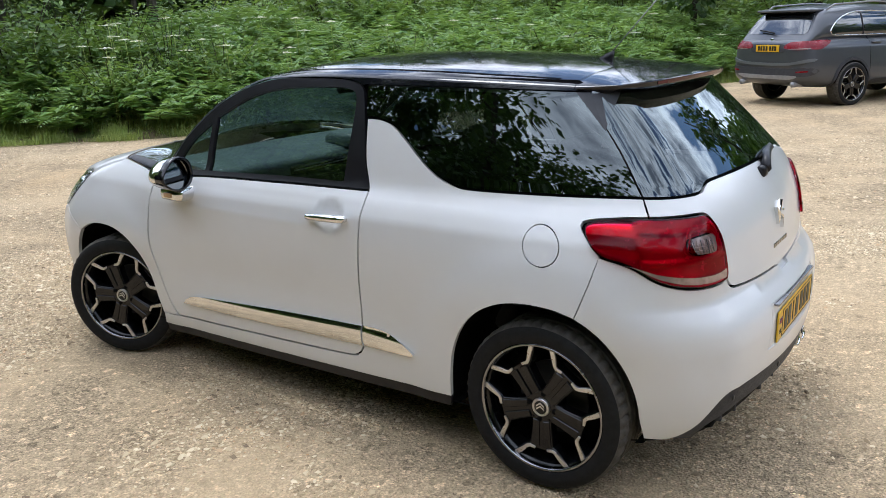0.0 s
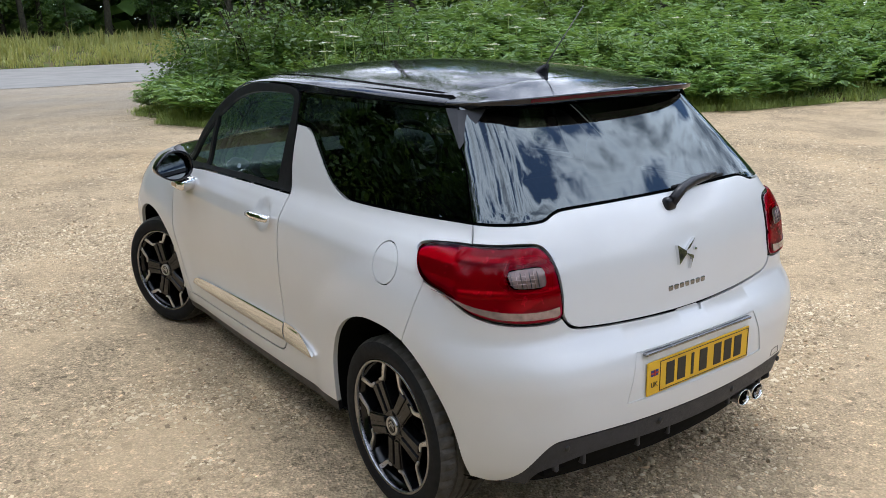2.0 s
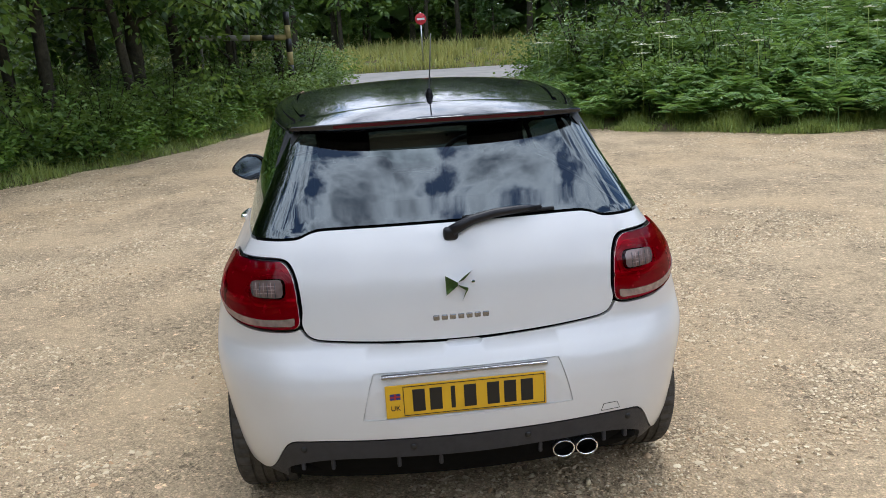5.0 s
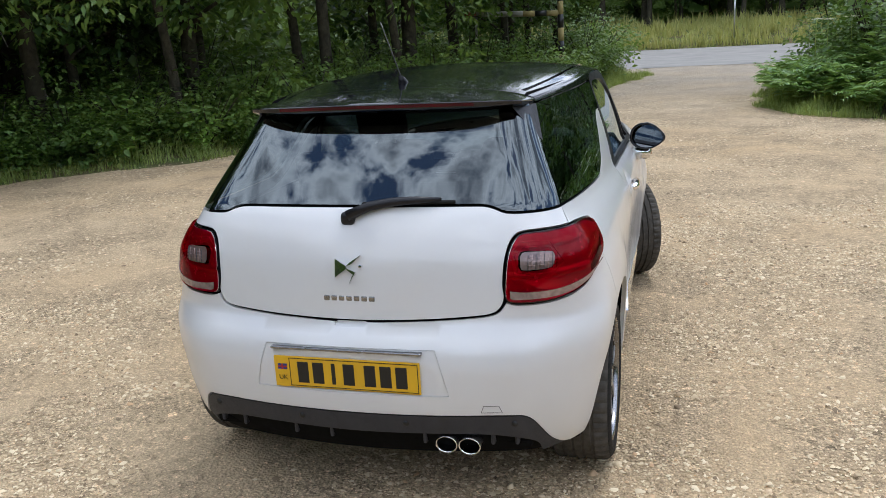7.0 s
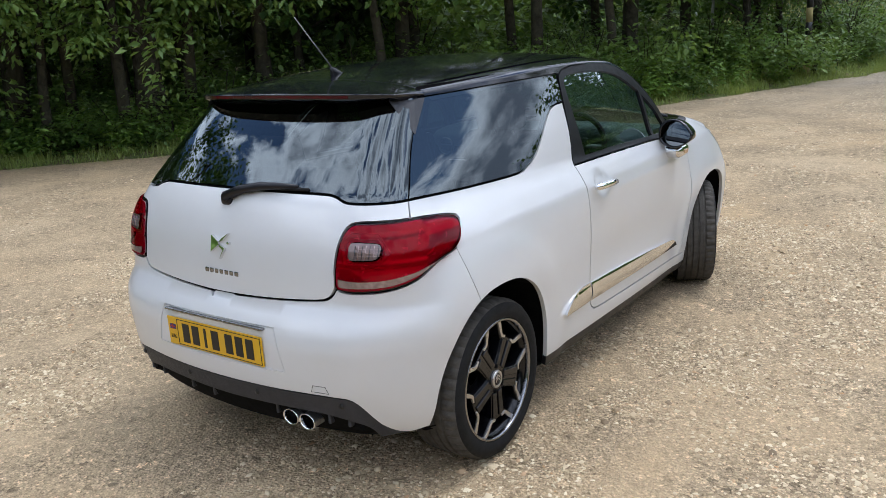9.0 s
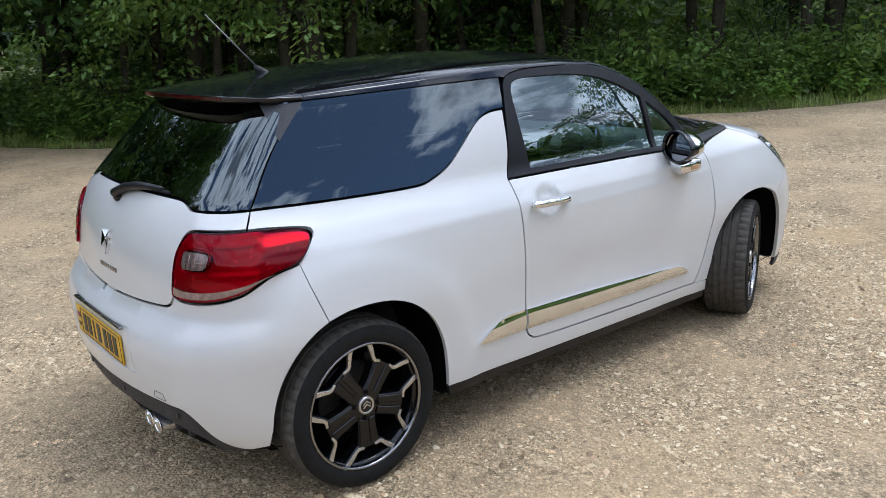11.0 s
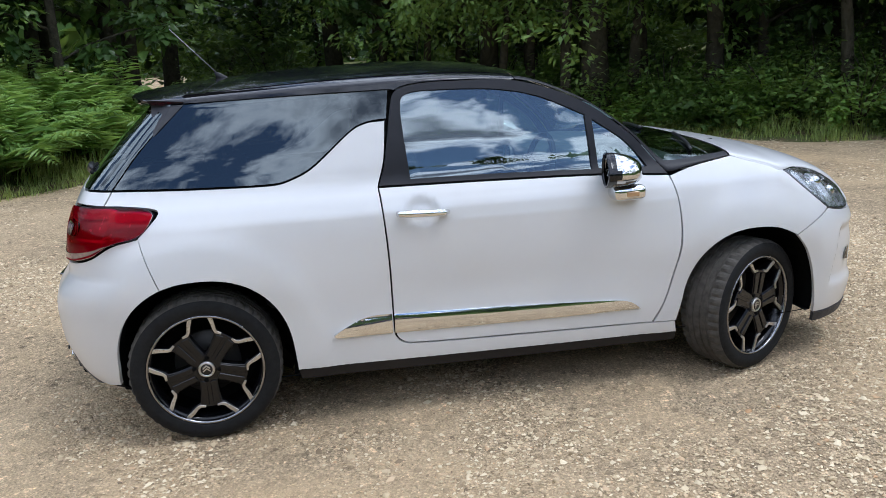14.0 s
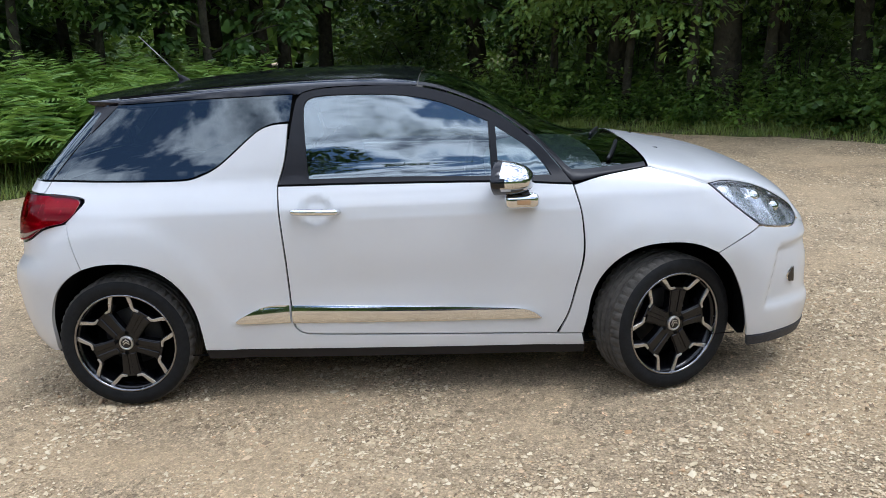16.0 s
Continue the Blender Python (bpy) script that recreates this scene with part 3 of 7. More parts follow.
panel("rear_bumper", [bumper_line, plate_hole, notch_hole], WHITE, car)
panel("rear_valance", [valance_line], PLASTIC, car, "dark grey plastic valance", lift=-0.004, flange=0.05)

# roof, windscreen pillars and bonnet: sections from the shell's edge up to the crown
roof_edge = curve([(-0.06, 1.3820), (0.0, 1.3850), (0.30, 1.3980), (0.60, 1.4100), (0.85, 1.4175), (1.10, 1.4195), (1.40, 1.4070), (1.68, 1.3150), (1.90, 1.1610), (2.0, 1.0500), (2.07, 0.9700), (2.20, 0.9880), (2.40, 1.0125)])
roof_crown = curve([(-0.06, 1.4380), (0.05, 1.4500), (0.30, 1.4700), (0.60, 1.4860), (0.90, 1.4920), (1.20, 1.4840), (1.42, 1.4540), (1.65, 1.3720), (1.95, 1.1980), (2.20, 1.0900), (2.40, 1.0640)])


def side_y(x, z):
    lo, hi = np.zeros(np.shape(x)), np.full(np.shape(x), 1.2)
    for _ in range(30):
        m = (lo + hi) / 2
        i = body_field(x, m, z) < 0
        lo, hi = np.where(i, m, lo), np.where(i, hi, m)
    return lo


def cap_patch(name, x0, x1, edge, crown, material, v0=-1.0, v1=1.0, nx=40, nv=44, power=1.85, label="", back=None, lift=0.0, parent=None):
    """A crowned patch between two stations; v is -1 at the right edge and 1 at the left."""
    verts = []
    for x in np.linspace(x0, x1, nx):
        for v in np.linspace(v0, v1, nv):
            xx = x if back is None else x + back(x, v)
            ze, zc = float(edge(xx)), float(crown(xx))
            ye = float(side_y(np.array(xx), np.array(ze)))
            a = abs(v) * math.pi / 2
            k = 2 / power
            verts.append((xx, math.copysign(ye * math.sin(a) ** k, v), ze + (zc - ze) * math.cos(a) ** k + lift if abs(v) < 1 else ze + lift))
    faces = grid_faces(nx, nv)
    return mesh_part(name, verts, faces, material, parent or car, label, True)


cap_patch("roof", 0.02, 1.40, roof_edge, roof_crown, BLACK_GLOSS, label="glossy black roof", nx=60, nv=60)
for s in (1, -1):
    # the pressed edge along each side of the roof
    cap_patch("roof_edge", 0.10, 1.38, roof_edge, roof_crown, BLACK_GLOSS, 0.655 * s, 0.70 * s, nx=40, nv=5, lift=0.006, label="raised edge along the roof")
for s in (1, -1):
    cap_patch("windscreen_pillar", 1.405, 2.395, roof_edge, roof_crown, BLACK_SATIN, 0.80 * s, 1.0 * s, nx=40, nv=10, label="satin black pillar")
cap_patch("windscreen", 1.405, 2.395, roof_edge, roof_crown, SCREEN_GLASS, -0.80, 0.80, nx=30, nv=30).visible_shadow = False
for s in (0.30, -0.28):
    pts = []
    for q in np.linspace(0, 1, 8):
        x, v = 2.34 - 0.10 * q, s - 0.42 * q
        ze, zc = float(roof_edge(x)), float(roof_crown(x))
        ye = float(side_y(np.array(x), np.array(ze)))
        a = abs(v) * math.pi / 2
        pts.append((x, math.copysign(ye * math.sin(a) ** (2 / 1.85), v), ze + (zc - ze) * math.cos(a) ** (2 / 1.85) + 0.012))
    tube("front_wiper", pts, 0.009, BLACK_SATIN, car, sides=6)
bonnet_edge = curve([(2.38, 1.0125), (2.42, 1.0075), (2.47, 0.9915), (2.58, 0.9585), (2.66, 0.930), (2.725, 0.933), (2.79, 0.924), (2.872, 0.903), (2.935, 0.878), (3.028, 0.826), (3.088, 0.778), (3.105, 0.730), (3.152, 0.699), (3.222, 0.657)])
bonnet_crown = curve([(2.38, 1.066), (2.5, 1.048), (2.80, 0.988), (2.95, 0.938), (3.06, 0.878), (3.15, 0.780), (3.222, 0.670)])
cap_patch("bonnet", 2.405, 3.222, bonnet_edge, bonnet_crown, WHITE, nx=50, nv=40, power=2.2)
for s in (1, -1):
    tube("bonnet_seam", [(x, s * (float(side_y(np.array(x), np.array(float(bonnet_edge(x))))) - 0.004), float(bonnet_edge(x)) - 0.004) for x in np.linspace(2.42, 2.66, 12)], 0.0075, WHITE, car, sides=8)
    part("washer_jet", box_bm((0.03, 0.02, 0.012), (2.52, 0.32 * s, 1.035), 0.004), BLACK_SATIN, car)


# ---- lamps, wheels and fittings of the hatchback ----
def red_lens(name, deep, bright):
    k = Mat(name, 0.10, 0, bright, 0.28, 0.0)
    k.set("Base Color", k.mix(k.ramp(k.noise(5, 2), [(0.35, 0.0), (0.65, 1.0)]), bright, deep))
    return k.m


RED_LENS = glass("red_lamp_lens", (0.50, 0.002, 0.058), 0.32)
LAMP_MIRROR = plain("lamp_mirror", (0.90, 0.84, 0.84), 0.22, 0.45, vary=0.15, scale=9)
LAMP_GLASS = glass("lamp_glass", (0.93, 0.94, 0.94), 0.9)
BRAKE_RED = red_lens("brake_lamp_red", (0.035, 0.0, 0.003), (0.07, 0.001, 0.006))
REFLECTOR = plain("lamp_reflector", (0.50, 0.51, 0.53), 0.26, 0.80, vary=0.12, scale=18)
CLEAR_LENS = plain("clear_lamp_lens", (0.40, 0.29, 0.27), 0.18, 0.45, 0.5, 0.6, vary=0.45, scale=45)
WHITE_LENS = plain("white_lamp_lens", (0.24, 0.17, 0.16), 0.16, 0.4, 0.5, 0.6, vary=0.25, scale=50)
YELLOW = plain("yellow_plate", (0.72, 0.42, 0.010), 0.35, vary=0.12)
INK = plain("black_ink", (0.008, 0.008, 0.008), 0.4)
RED_INK = plain("red_ink", (0.35, 0.02, 0.02), 0.4)
BLUE_INK = plain("blue_ink", (0.02, 0.03, 0.20), 0.4)
RIM_BLACK = plain("gloss_black_alloy", (0.004, 0.004, 0.005), 0.18, 0, 0.35, 0.15)
RIM_SILVER = plain("machined_alloy", (0.58, 0.57, 0.56), 0.30, 1.0, vary=0.08, scale=40)
DARK_CHROME = plain("dark_chrome", (0.30, 0.30, 0.31), 0.22, 1.0, vary=0.2)
MIRROR = plain("mirror_glass", (0.26, 0.28, 0.30), 0.02, 1.0, vary=0.02)
FABRIC = plain("dark_seat_cloth", (0.035, 0.036, 0.040), 0.85, vary=0.4, scale=40, bumps=0.4)
DASH = plain("dashboard_plastic", (0.20, 0.25, 0.26), 0.38, vary=0.2)
DASH_LOW = plain("dashboard_lower", (0.03, 0.034, 0.036), 0.5, vary=0.3)

def lamp_press(v):
    """Chambers of the tail lamp: a sloped arm towards the side and a bowl with two steps at the corner."""
    r, z = v[:, 0], v[:, 1]
    edge = 1 / (1 + np.exp(np.clip((r - ARM_AT) / 0.004, -40, 40)))
    arm = 0.007 - 0.020 * np.abs(z - 0.945) / 0.06
    bowl = 0.001 - 0.016 * np.clip(1 - ((r - ARM_AT + 0.13) / 0.15) ** 2 - ((z - 0.915) / 0.10) ** 2, 0, 1) + 0.006 * np.exp(-((z - 0.872) / 0.006) ** 2) + 0.004 * np.exp(-((z - 0.965) / 0.006) ** 2)
    return np.clip(bowl * edge + arm * (1 - edge), -0.015, 0.008)


def head_press(v):
    """Facets of the headlamp's reflector."""
    x, z = v[:, 0] - ARC + XC, v[:, 1]
    q = x + 0.5 * (z - 0.85)
    return -0.004 - 0.026 * np.abs(((q - 2.74) / 0.13) % 1.0 - 0.35) - 0.05 * np.clip(z - 0.86, 0, 1)


ARM_AT = roll_side(-0.315, 0.93)
for side in (1, -1):
    lamp = panel("tail_lamp", [lamp_line, shrink(lamp_line, 0.0055)], BLACK_GLOSS, car, "dark edge of the tail lamp", side=side, gap=0.001, flange=0.03, lift=0.001)
    inner = shrink(lamp_line, 0.0055)
    clear = outline([(-0.245, 0.866), (-0.31, 0.862), (-0.385, 0.840), (-0.46, 0.824), (0.60, 0.819, "t"), (0.551, 0.824, "tc"), (0.553, 0.800, "t"), (0.564, 0.796, "t"), (-0.462, 0.802), (-0.388, 0.825), (-0.31, 0.860)])
    rev = outline([(0.588, 0.942, "t"), (0.640, 0.944, "t"), (0.684, 0.938, "t"), (0.690, 0.915, "t"), (0.680, 0.893, "t"), (0.63, 0.888, "t"), (0.588, 0.890, "t"), (0.582, 0.915, "t")])
    panel("lamp_reflector", [shrink(lamp_line, 0.004), shrink(rev, -0.004)], LAMP_MIRROR, lamp, side=side, gap=0, lift=0.0, flange=0, cell=0.009, press=lamp_press)
    panel("lamp_lens", [inner, rev], RED_LENS, lamp, "red lens", side=side, gap=0, lift=0.011, flange=0.008, cell=0.02)
    panel("reversing_lens", [rev], WHITE_LENS, lamp, "clear reversing lens", side=side, gap=0.001, lift=0.008, flange=0.02, cell=0.012)
    panel("indicator_lens", [clear], CLEAR_LENS, lamp, "clear lower lens", side=side, gap=0, lift=0.0130, flange=0.004, cell=0.015)
    # ribs of the reversing lens and the edges between the lens's chambers
    for k in range(8):
        y = 0.591 + 0.0125 * k
        a = unroll(np.array([roll_tail(y, 0.938), roll_tail(y, 0.893)]), np.array([0.938, 0.893])) + (-0.009, 0.004, 0)
        tube("lens_rib", [tuple(q * (1, side, 1)) for q in a], 0.0013, CLEAR_LENS if k % 2 else PLASTIC, lamp, sides=5)
    for z in (0.905, 0.916, 0.927):
        a = unroll(np.array([roll_tail(y, z) for y in (0.588, 0.635, 0.683)]), np.full(3, z)) + (-0.0085, 0.004, 0)
        tube("lens_rib", [tuple(q * (1, side, 1)) for q in a], 0.0012, CLEAR_LENS, lamp, sides=5)
    # bright steps round the bowl behind the red lens
    for grow in (0.014, 0.030):
        lp = shrink(rev, -grow)
        a = unroll(lp[::3, 0], lp[::3, 1])
        a = a + shell_normals(a) * 0.004
        tube("lens_step", [tuple(q * (1, side, 1)) for q in (*a, a[0])], 0.0016, LAMP_MIRROR, lamp, sides=5, close=False)
    head = panel("headlamp", [head_line], REFLECTOR, car, "headlamp with chrome reflector and clear lens", side=side, gap=0.002, lift=-0.004, flange=0.0, cell=0.014, press=head_press)
    panel("headlamp_rim", [head_line, shrink(head_line, 0.006)], DARK_CHROME, head, side=side, gap=0.001, flange=0.03, lift=0.001, cell=0.05)
    panel("headlamp_lens", [shrink(head_line, 0.007)], LAMP_GLASS, head, side=side, gap=0, flange=0, lift=0.002).visible_shadow = False
    for x, z, r in ((2.90, 0.845, 0.032), (3.00, 0.79, 0.030)):
        q = unroll(np.array([ARC + x - XC]), np.array([z]))[0] * (1, side, 1)
        bm = bmesh.new()
        bmesh.ops.create_uvsphere(bm, u_segments=16, v_segments=10, radius=r, matrix=Matrix.Translation(q - Vector((0.02, 0.035 * side, 0))))
        part("lamp_bowl", bm, CHROME, head, smooth=True)


def prism(poly, y0, y1, bevel=0.0, bm=None):
    """Extrudes a polygon of the wheel's plane (u along x, v along z) from y0 to y1."""
    bm = bm or bmesh.new()
    lo = [bm.verts.new((u, y0, v)) for u, v in poly]
    hi = [bm.verts.new((u, y1, v)) for u, v in poly]
    n = len(poly)
    f = [bm.faces.new(lo), bm.faces.new(hi[::-1])]
    f += [bm.faces.new((lo[i], hi[i], hi[(i + 1) % n], lo[(i + 1) % n])) for i in range(n)]
    bmesh.ops.recalc_face_normals(bm, faces=f)
    return bm


def spin(poly, a):
    c, s = 1.032 * math.cos(a), 1.032 * math.sin(a)
    return [(u * c - v * s, u * s + v * c) for u, v in poly]


def build_wheel():
    """A wheel whose outer face looks along +y: tyre, barrel, lip, five forked spokes, cap and nuts."""
    wheel = empty("wheel")
    n, R = 144, 0.312
    prof = [(0.235, 0.000), (0.243, 0.009), (0.262, 0.015), (0.283, 0.013), (0.299, 0.004), (0.3070, -0.006), (R - 0.001, -0.018)]
    tread = []
    for g in (-0.052, -0.088, -0.124, -0.158):
        tread += [(R, g + 0.0065), (R - 0.007, g + 0.004), (R - 0.007, g - 0.004), (R, g - 0.0065)]
    prof += [(R, -0.022)] + tread + [(R - 0.001, -0.186), (0.3070, -0.198), (0.280, -0.212), (0.250, -0.214), (0.214, -0.200)]
    verts = []
    for i in range(n):
        a = 2 * math.pi * i / n
        for r, h in prof:
            cut = 0.007 if (i + (1 if h < -0.10 else 0)) % 3 == 0 and r > 0.3060 and (-0.047 < h < -0.004 or h < -0.164) else 0.0
            verts.append(((r - cut) * math.cos(a), h, (r - cut) * math.sin(a)))
    tyre = mesh_part("tyre", verts, grid_faces(n, len(prof), True, True), [RUBBER, TREAD], wheel, "black rubber tyre with dusty tread", True)
    tyre.data.set_sharp_from_angle(angle=radians(24))
    for p in tyre.data.polygons:
        if min(math.hypot(tyre.data.vertices[v].co.x, tyre.data.vertices[v].co.z) for v in p.vertices) > 0.2985:
            p.material_index = 1
    lathe("lip", [(0.2365, -0.012), (0.2395, 0.004), (0.2355, 0.0085), (0.2300, 0.0075), (0.2270, 0.002), (0.2260, -0.010)], DARK_CHROME, wheel, 72, "machined silver rim edge")
    rim = lathe("rim", [(0.237, -0.008), (0.226, -0.010), (0.217, -0.030), (0.204, -0.070), (0.200, -0.150), (0.200, -0.190), (0.160, -0.190), (0.150, -0.150)], RIM_BLACK, wheel, 60, "gloss black alloy")
    lathe("brake_disc", [(0.05, -0.105), (0.135, -0.105), (0.137, -0.110), (0.135, -0.125), (0.05, -0.125)], plain("brake_steel", (0.07, 0.066, 0.062), 0.5, 0.7), wheel, 48)
    lathe("back", [(0.0, -0.150), (0.201, -0.152)], CAVITY, wheel, 32)
    for k in range(5):
        a = math.pi + 2 * math.pi * k / 5
        bm = bmesh.new()
        half = [(0.035, 0.036), (0.037, 0.092), (0.043, 0.142), (0.059, 0.151), (0.084, 0.173), (0.110, 0.196), (0.0935, 0.2075), (0.069, 0.188), (0.050, 0.1665), (0.036, 0.162)]
        web = [(-u, v) for u, v in half] + half[::-1]
        prism(spin(web, a), -0.055, -0.0115, bm=bm)
        for s in (-1, 1):
            ridge = [(s * 0.007, 0.052), (s * 0.008, 0.152), (s * 0.038, 0.147), (s * 0.033, 0.094), (s * 0.031, 0.048)]
            prism(spin(ridge[::s], a), -0.013, -0.0060, bm=bm)
        bmesh.ops.bevel(bm, geom=[e for e in bm.edges], offset=0.0022, segments=1, affect="EDGES")
        spoke = part("spoke", bm, RIM_BLACK, wheel)
        for s in (-1, 1):
            arm = [(s * 0.022, 0.155), (s * 0.044, 0.149), (s * 0.057, 0.1545), (s * 0.082, 0.176), (s * 0.1090, 0.197), (s * 0.0945, 0.2065), (s * 0.071, 0.187), (s * 0.051, 0.165), (s * 0.043, 0.1605), (s * 0.024, 0.163)]
            bm = prism(spin(arm[::s], a), -0.013, -0.0065)
            bmesh.ops.bevel(bm, geom=[e for e in bm.edges], offset=0.0008, segments=1, affect="EDGES")
            part("spoke_face", bm, RIM_SILVER, spoke, "machined silver face")
    lathe("hub", [(0.0, -0.012), (0.050, -0.012), (0.062, -0.018), (0.066, -0.050)], RIM_BLACK, wheel, 40)
    cap = lathe("hub_cap", [(0.0, -0.004), (0.024, -0.004), (0.025, -0.001), (0.032, -0.001), (0.034, -0.006), (0.034, -0.014)], RIM_SILVER, wheel, 24, "silver hub cap with dark middle")
    lathe("cap_disc", [(0.0, -0.0022), (0.0238, -0.0022), (0.0242, -0.005)], INK, cap, 24)
    for s in (0, 1):
        bm = prism([(-0.015, -0.010 + 0.012 * s), (0, 0.002 + 0.012 * s), (0.015, -0.010 + 0.012 * s), (0.015, -0.004 + 0.012 * s), (0, 0.008 + 0.012 * s), (-0.015, -0.004 + 0.012 * s)], -0.003, 0.0)
        part("cap_bar", bm, RIM_SILVER, cap)
    for k in range(4):
        a = math.pi / 2 * k + 0.15
        nut = lathe("wheel_nut", [(0.0, -0.007), (0.0085, -0.007), (0.0095, -0.010), (0.0095, -0.020)], CAVITY, wheel, 10)
        nut.location = (0.050 * math.cos(a), 0, 0.050 * math.sin(a))
    return wheel


first = build_wheel()
first.parent = car
first.matrix_basis = pose(0.0, 0.822, 0.3115, 0, 0, 0)
for m in (pose(0.0, -0.822, 0.3115, 0, 1, 180), pose(2.43, 0.832, 0.3115, 0, -18, 21), pose(2.508, -0.832, 0.3115, 0, 26, 180 + 24)):
    w = copy_thing(first, m)
    w.parent = car

# wheel houses, inner skin and floor
for cx in (0.02, 2.475):
    for s in (1, -1):
        verts = []
        for a in np.linspace(-0.45, math.pi + 0.45, 30):
            cc, ss = math.copysign(abs(math.cos(a)) ** 0.87, math.cos(a)), max(-0.2, math.copysign(abs(math.sin(a)) ** 0.87, math.sin(a)))
            rx, rz = cx + 0.368 * cc, 0.31 + 0.400 * ss
            for y in (max(0.62, float(side_y(np.array(rx), np.array(rz))) - 0.016), 0.60, 0.42):
                r = 1.0 if y > 0.5 else 0.85
                verts.append((cx + 0.368 * r * cc, y * s, 0.31 + 0.400 * r * ss))
        mesh_part("wheel_house", verts, grid_faces(30, 3), CAVITY, car)
        verts = [(cx, 0.42 * s, 0.30)] + [(cx + 0.37 * math.cos(a), 0.43 * s, 0.30 + 0.39 * math.sin(a)) for a in np.linspace(-0.5, math.pi + 0.5, 26)]
        mesh_part("wheel_house", verts, [(0, i, i + 1) for i in range(1, 26)], CAVITY, car)
W = ARC + 2.80 - XC
holes = []
for A in (A_R, A_F):
    pts = [(x, z) for x, z in arch(A[0], A[1] + 0.012, A[2] + 0.012, 0.235, -14, 194, 16)]
    lp = [(roll_side(x, z), z) for x, z in pts]
    holes += [spline_loop(lp, [False] * len(lp), 0.03)]
skin_loop = spline_loop([(-W, 0.985), (W, 0.985), (W, 0.225), (-W, 0.225)], [True] * 4, 0.05)
for lp in list(holes):
    holes.append(lp * (-1, 1))
panel("inner_skin", [skin_loop] + holes + [shrink(plate_hole, -0.004)], CAVITY, car, gap=0, lift=-0.020, flange=0, cell=0.07)
bm = box_bm((1.72, 1.44, 0.05), (1.24, 0, 0.235))
# low rear box, added to block light from the ground under the tail
box_bm((0.78, 0.90, 0.10), (-0.06, 0, 0.265), 0.02, bm=bm)
box_bm((0.90, 0.84, 0.06), (2.60, 0, 0.25), bm=bm)
part("floor_pan", bm, CAVITY, car)
bm = box_bm((0.16, 1.20, 0.05), (-0.45, 0, 0.295), 0.02)
part("silencer", bm, CAVITY, car)

# tail: number plate, its recess, latch, badge, wiper, exhaust
def recess_depth(v):
    """A flat floor for the plate, a little inside the bumper's skin."""
    return np.minimum(unroll(v[:, 0], v[:, 1])[:, 0] + 0.634, -0.003)


panel("plate_recess", [plate_hole], WHITE, car, gap=-0.001, flange=0, cell=0.015, press=recess_depth)
a3 = unroll(plate_hole[:, 0], plate_hole[:, 1])
n3 = shell_normals(a3)
verts = [tuple(q) for q in a3] + [tuple(q) for q in a3 + n3 * recess_depth(plate_hole)[:, None]]
k = len(a3)
mesh_part("recess_wall", verts, [(i, (i + 1) % k, k + (i + 1) % k, k + i) for i in range(k)], WHITE, car, smooth=True)
plate = part("number_plate", box_bm((0.006, 0.524, 0.112), (0, 0, 0), 0.002), YELLOW, car, "yellow number plate with black characters")
plate.matrix_basis = pose(-0.640, 0.008, 0.552)
for y0, y1, z0, z1 in ((-0.256, 0.205, 0.0485, 0.0505), (-0.256, 0.205, -0.0505, -0.0485), (-0.256, -0.254, -0.0505, 0.0505), (0.203, 0.205, -0.0505, 0.0505)):
    part("border_line", box_bm((0.002, y1 - y0, z1 - z0), (-0.0035, (y0 + y1) / 2, (z0 + z1) / 2)), INK, plate)
for i in range(7):
    y = 0.155 - i * 0.0555 - (0.020 if i > 3 else 0)
    wd = 0.014 if i == 2 else 0.040
    part("plate_bar", box_bm((0.002, wd, 0.076), (-0.0038, y, 0), 0.0008, 1), INK, plate)
part("flag_field", box_bm((0.002, 0.034, 0.020), (-0.0035, 0.231, 0.018)), BLUE_INK, plate)
part("flag_bar", box_bm((0.002, 0.034, 0.005), (-0.0045, 0.231, 0.018)), RED_INK, plate)
part("flag_bar", box_bm((0.002, 0.006, 0.020), (-0.0048, 0.231, 0.018)), RED_INK, plate)


def text_part(name, body, size, m, material, parent, depth=0.0006):
    cu = bpy.data.curves.new(name, "FONT")
    cu.body, cu.size, cu.extrude, cu.align_x, cu.align_y = body, size, depth, "CENTER", "CENTER"
    tmp = new("tmp", cu)
    dg = bpy.context.evaluated_depsgraph_get()
    me = bpy.data.meshes.new_from_object(tmp.evaluated_get(dg))
    bpy.data.objects.remove(tmp)
    me.materials.clear()
    me.materials.append(material)
    ob = new(name, me)
    ob.parent = parent
    ob.matrix_basis = m
    return ob


text_part("plate_text", "UK", 0.024, pose(-0.0042, 0.231, -0.022, 90, 0, -90), INK, plate)
part("plate_light_bar", box_bm((0.020, 0.54, 0.009), (-0.634, 0.008, 0.637), 0.003), DARK_CHROME, car, "chrome strip over the number plate")
panel("latch_recess", [shrink(notch_hole, -0.004)], WHITE, car, gap=0, lift=-0.011, flange=0)

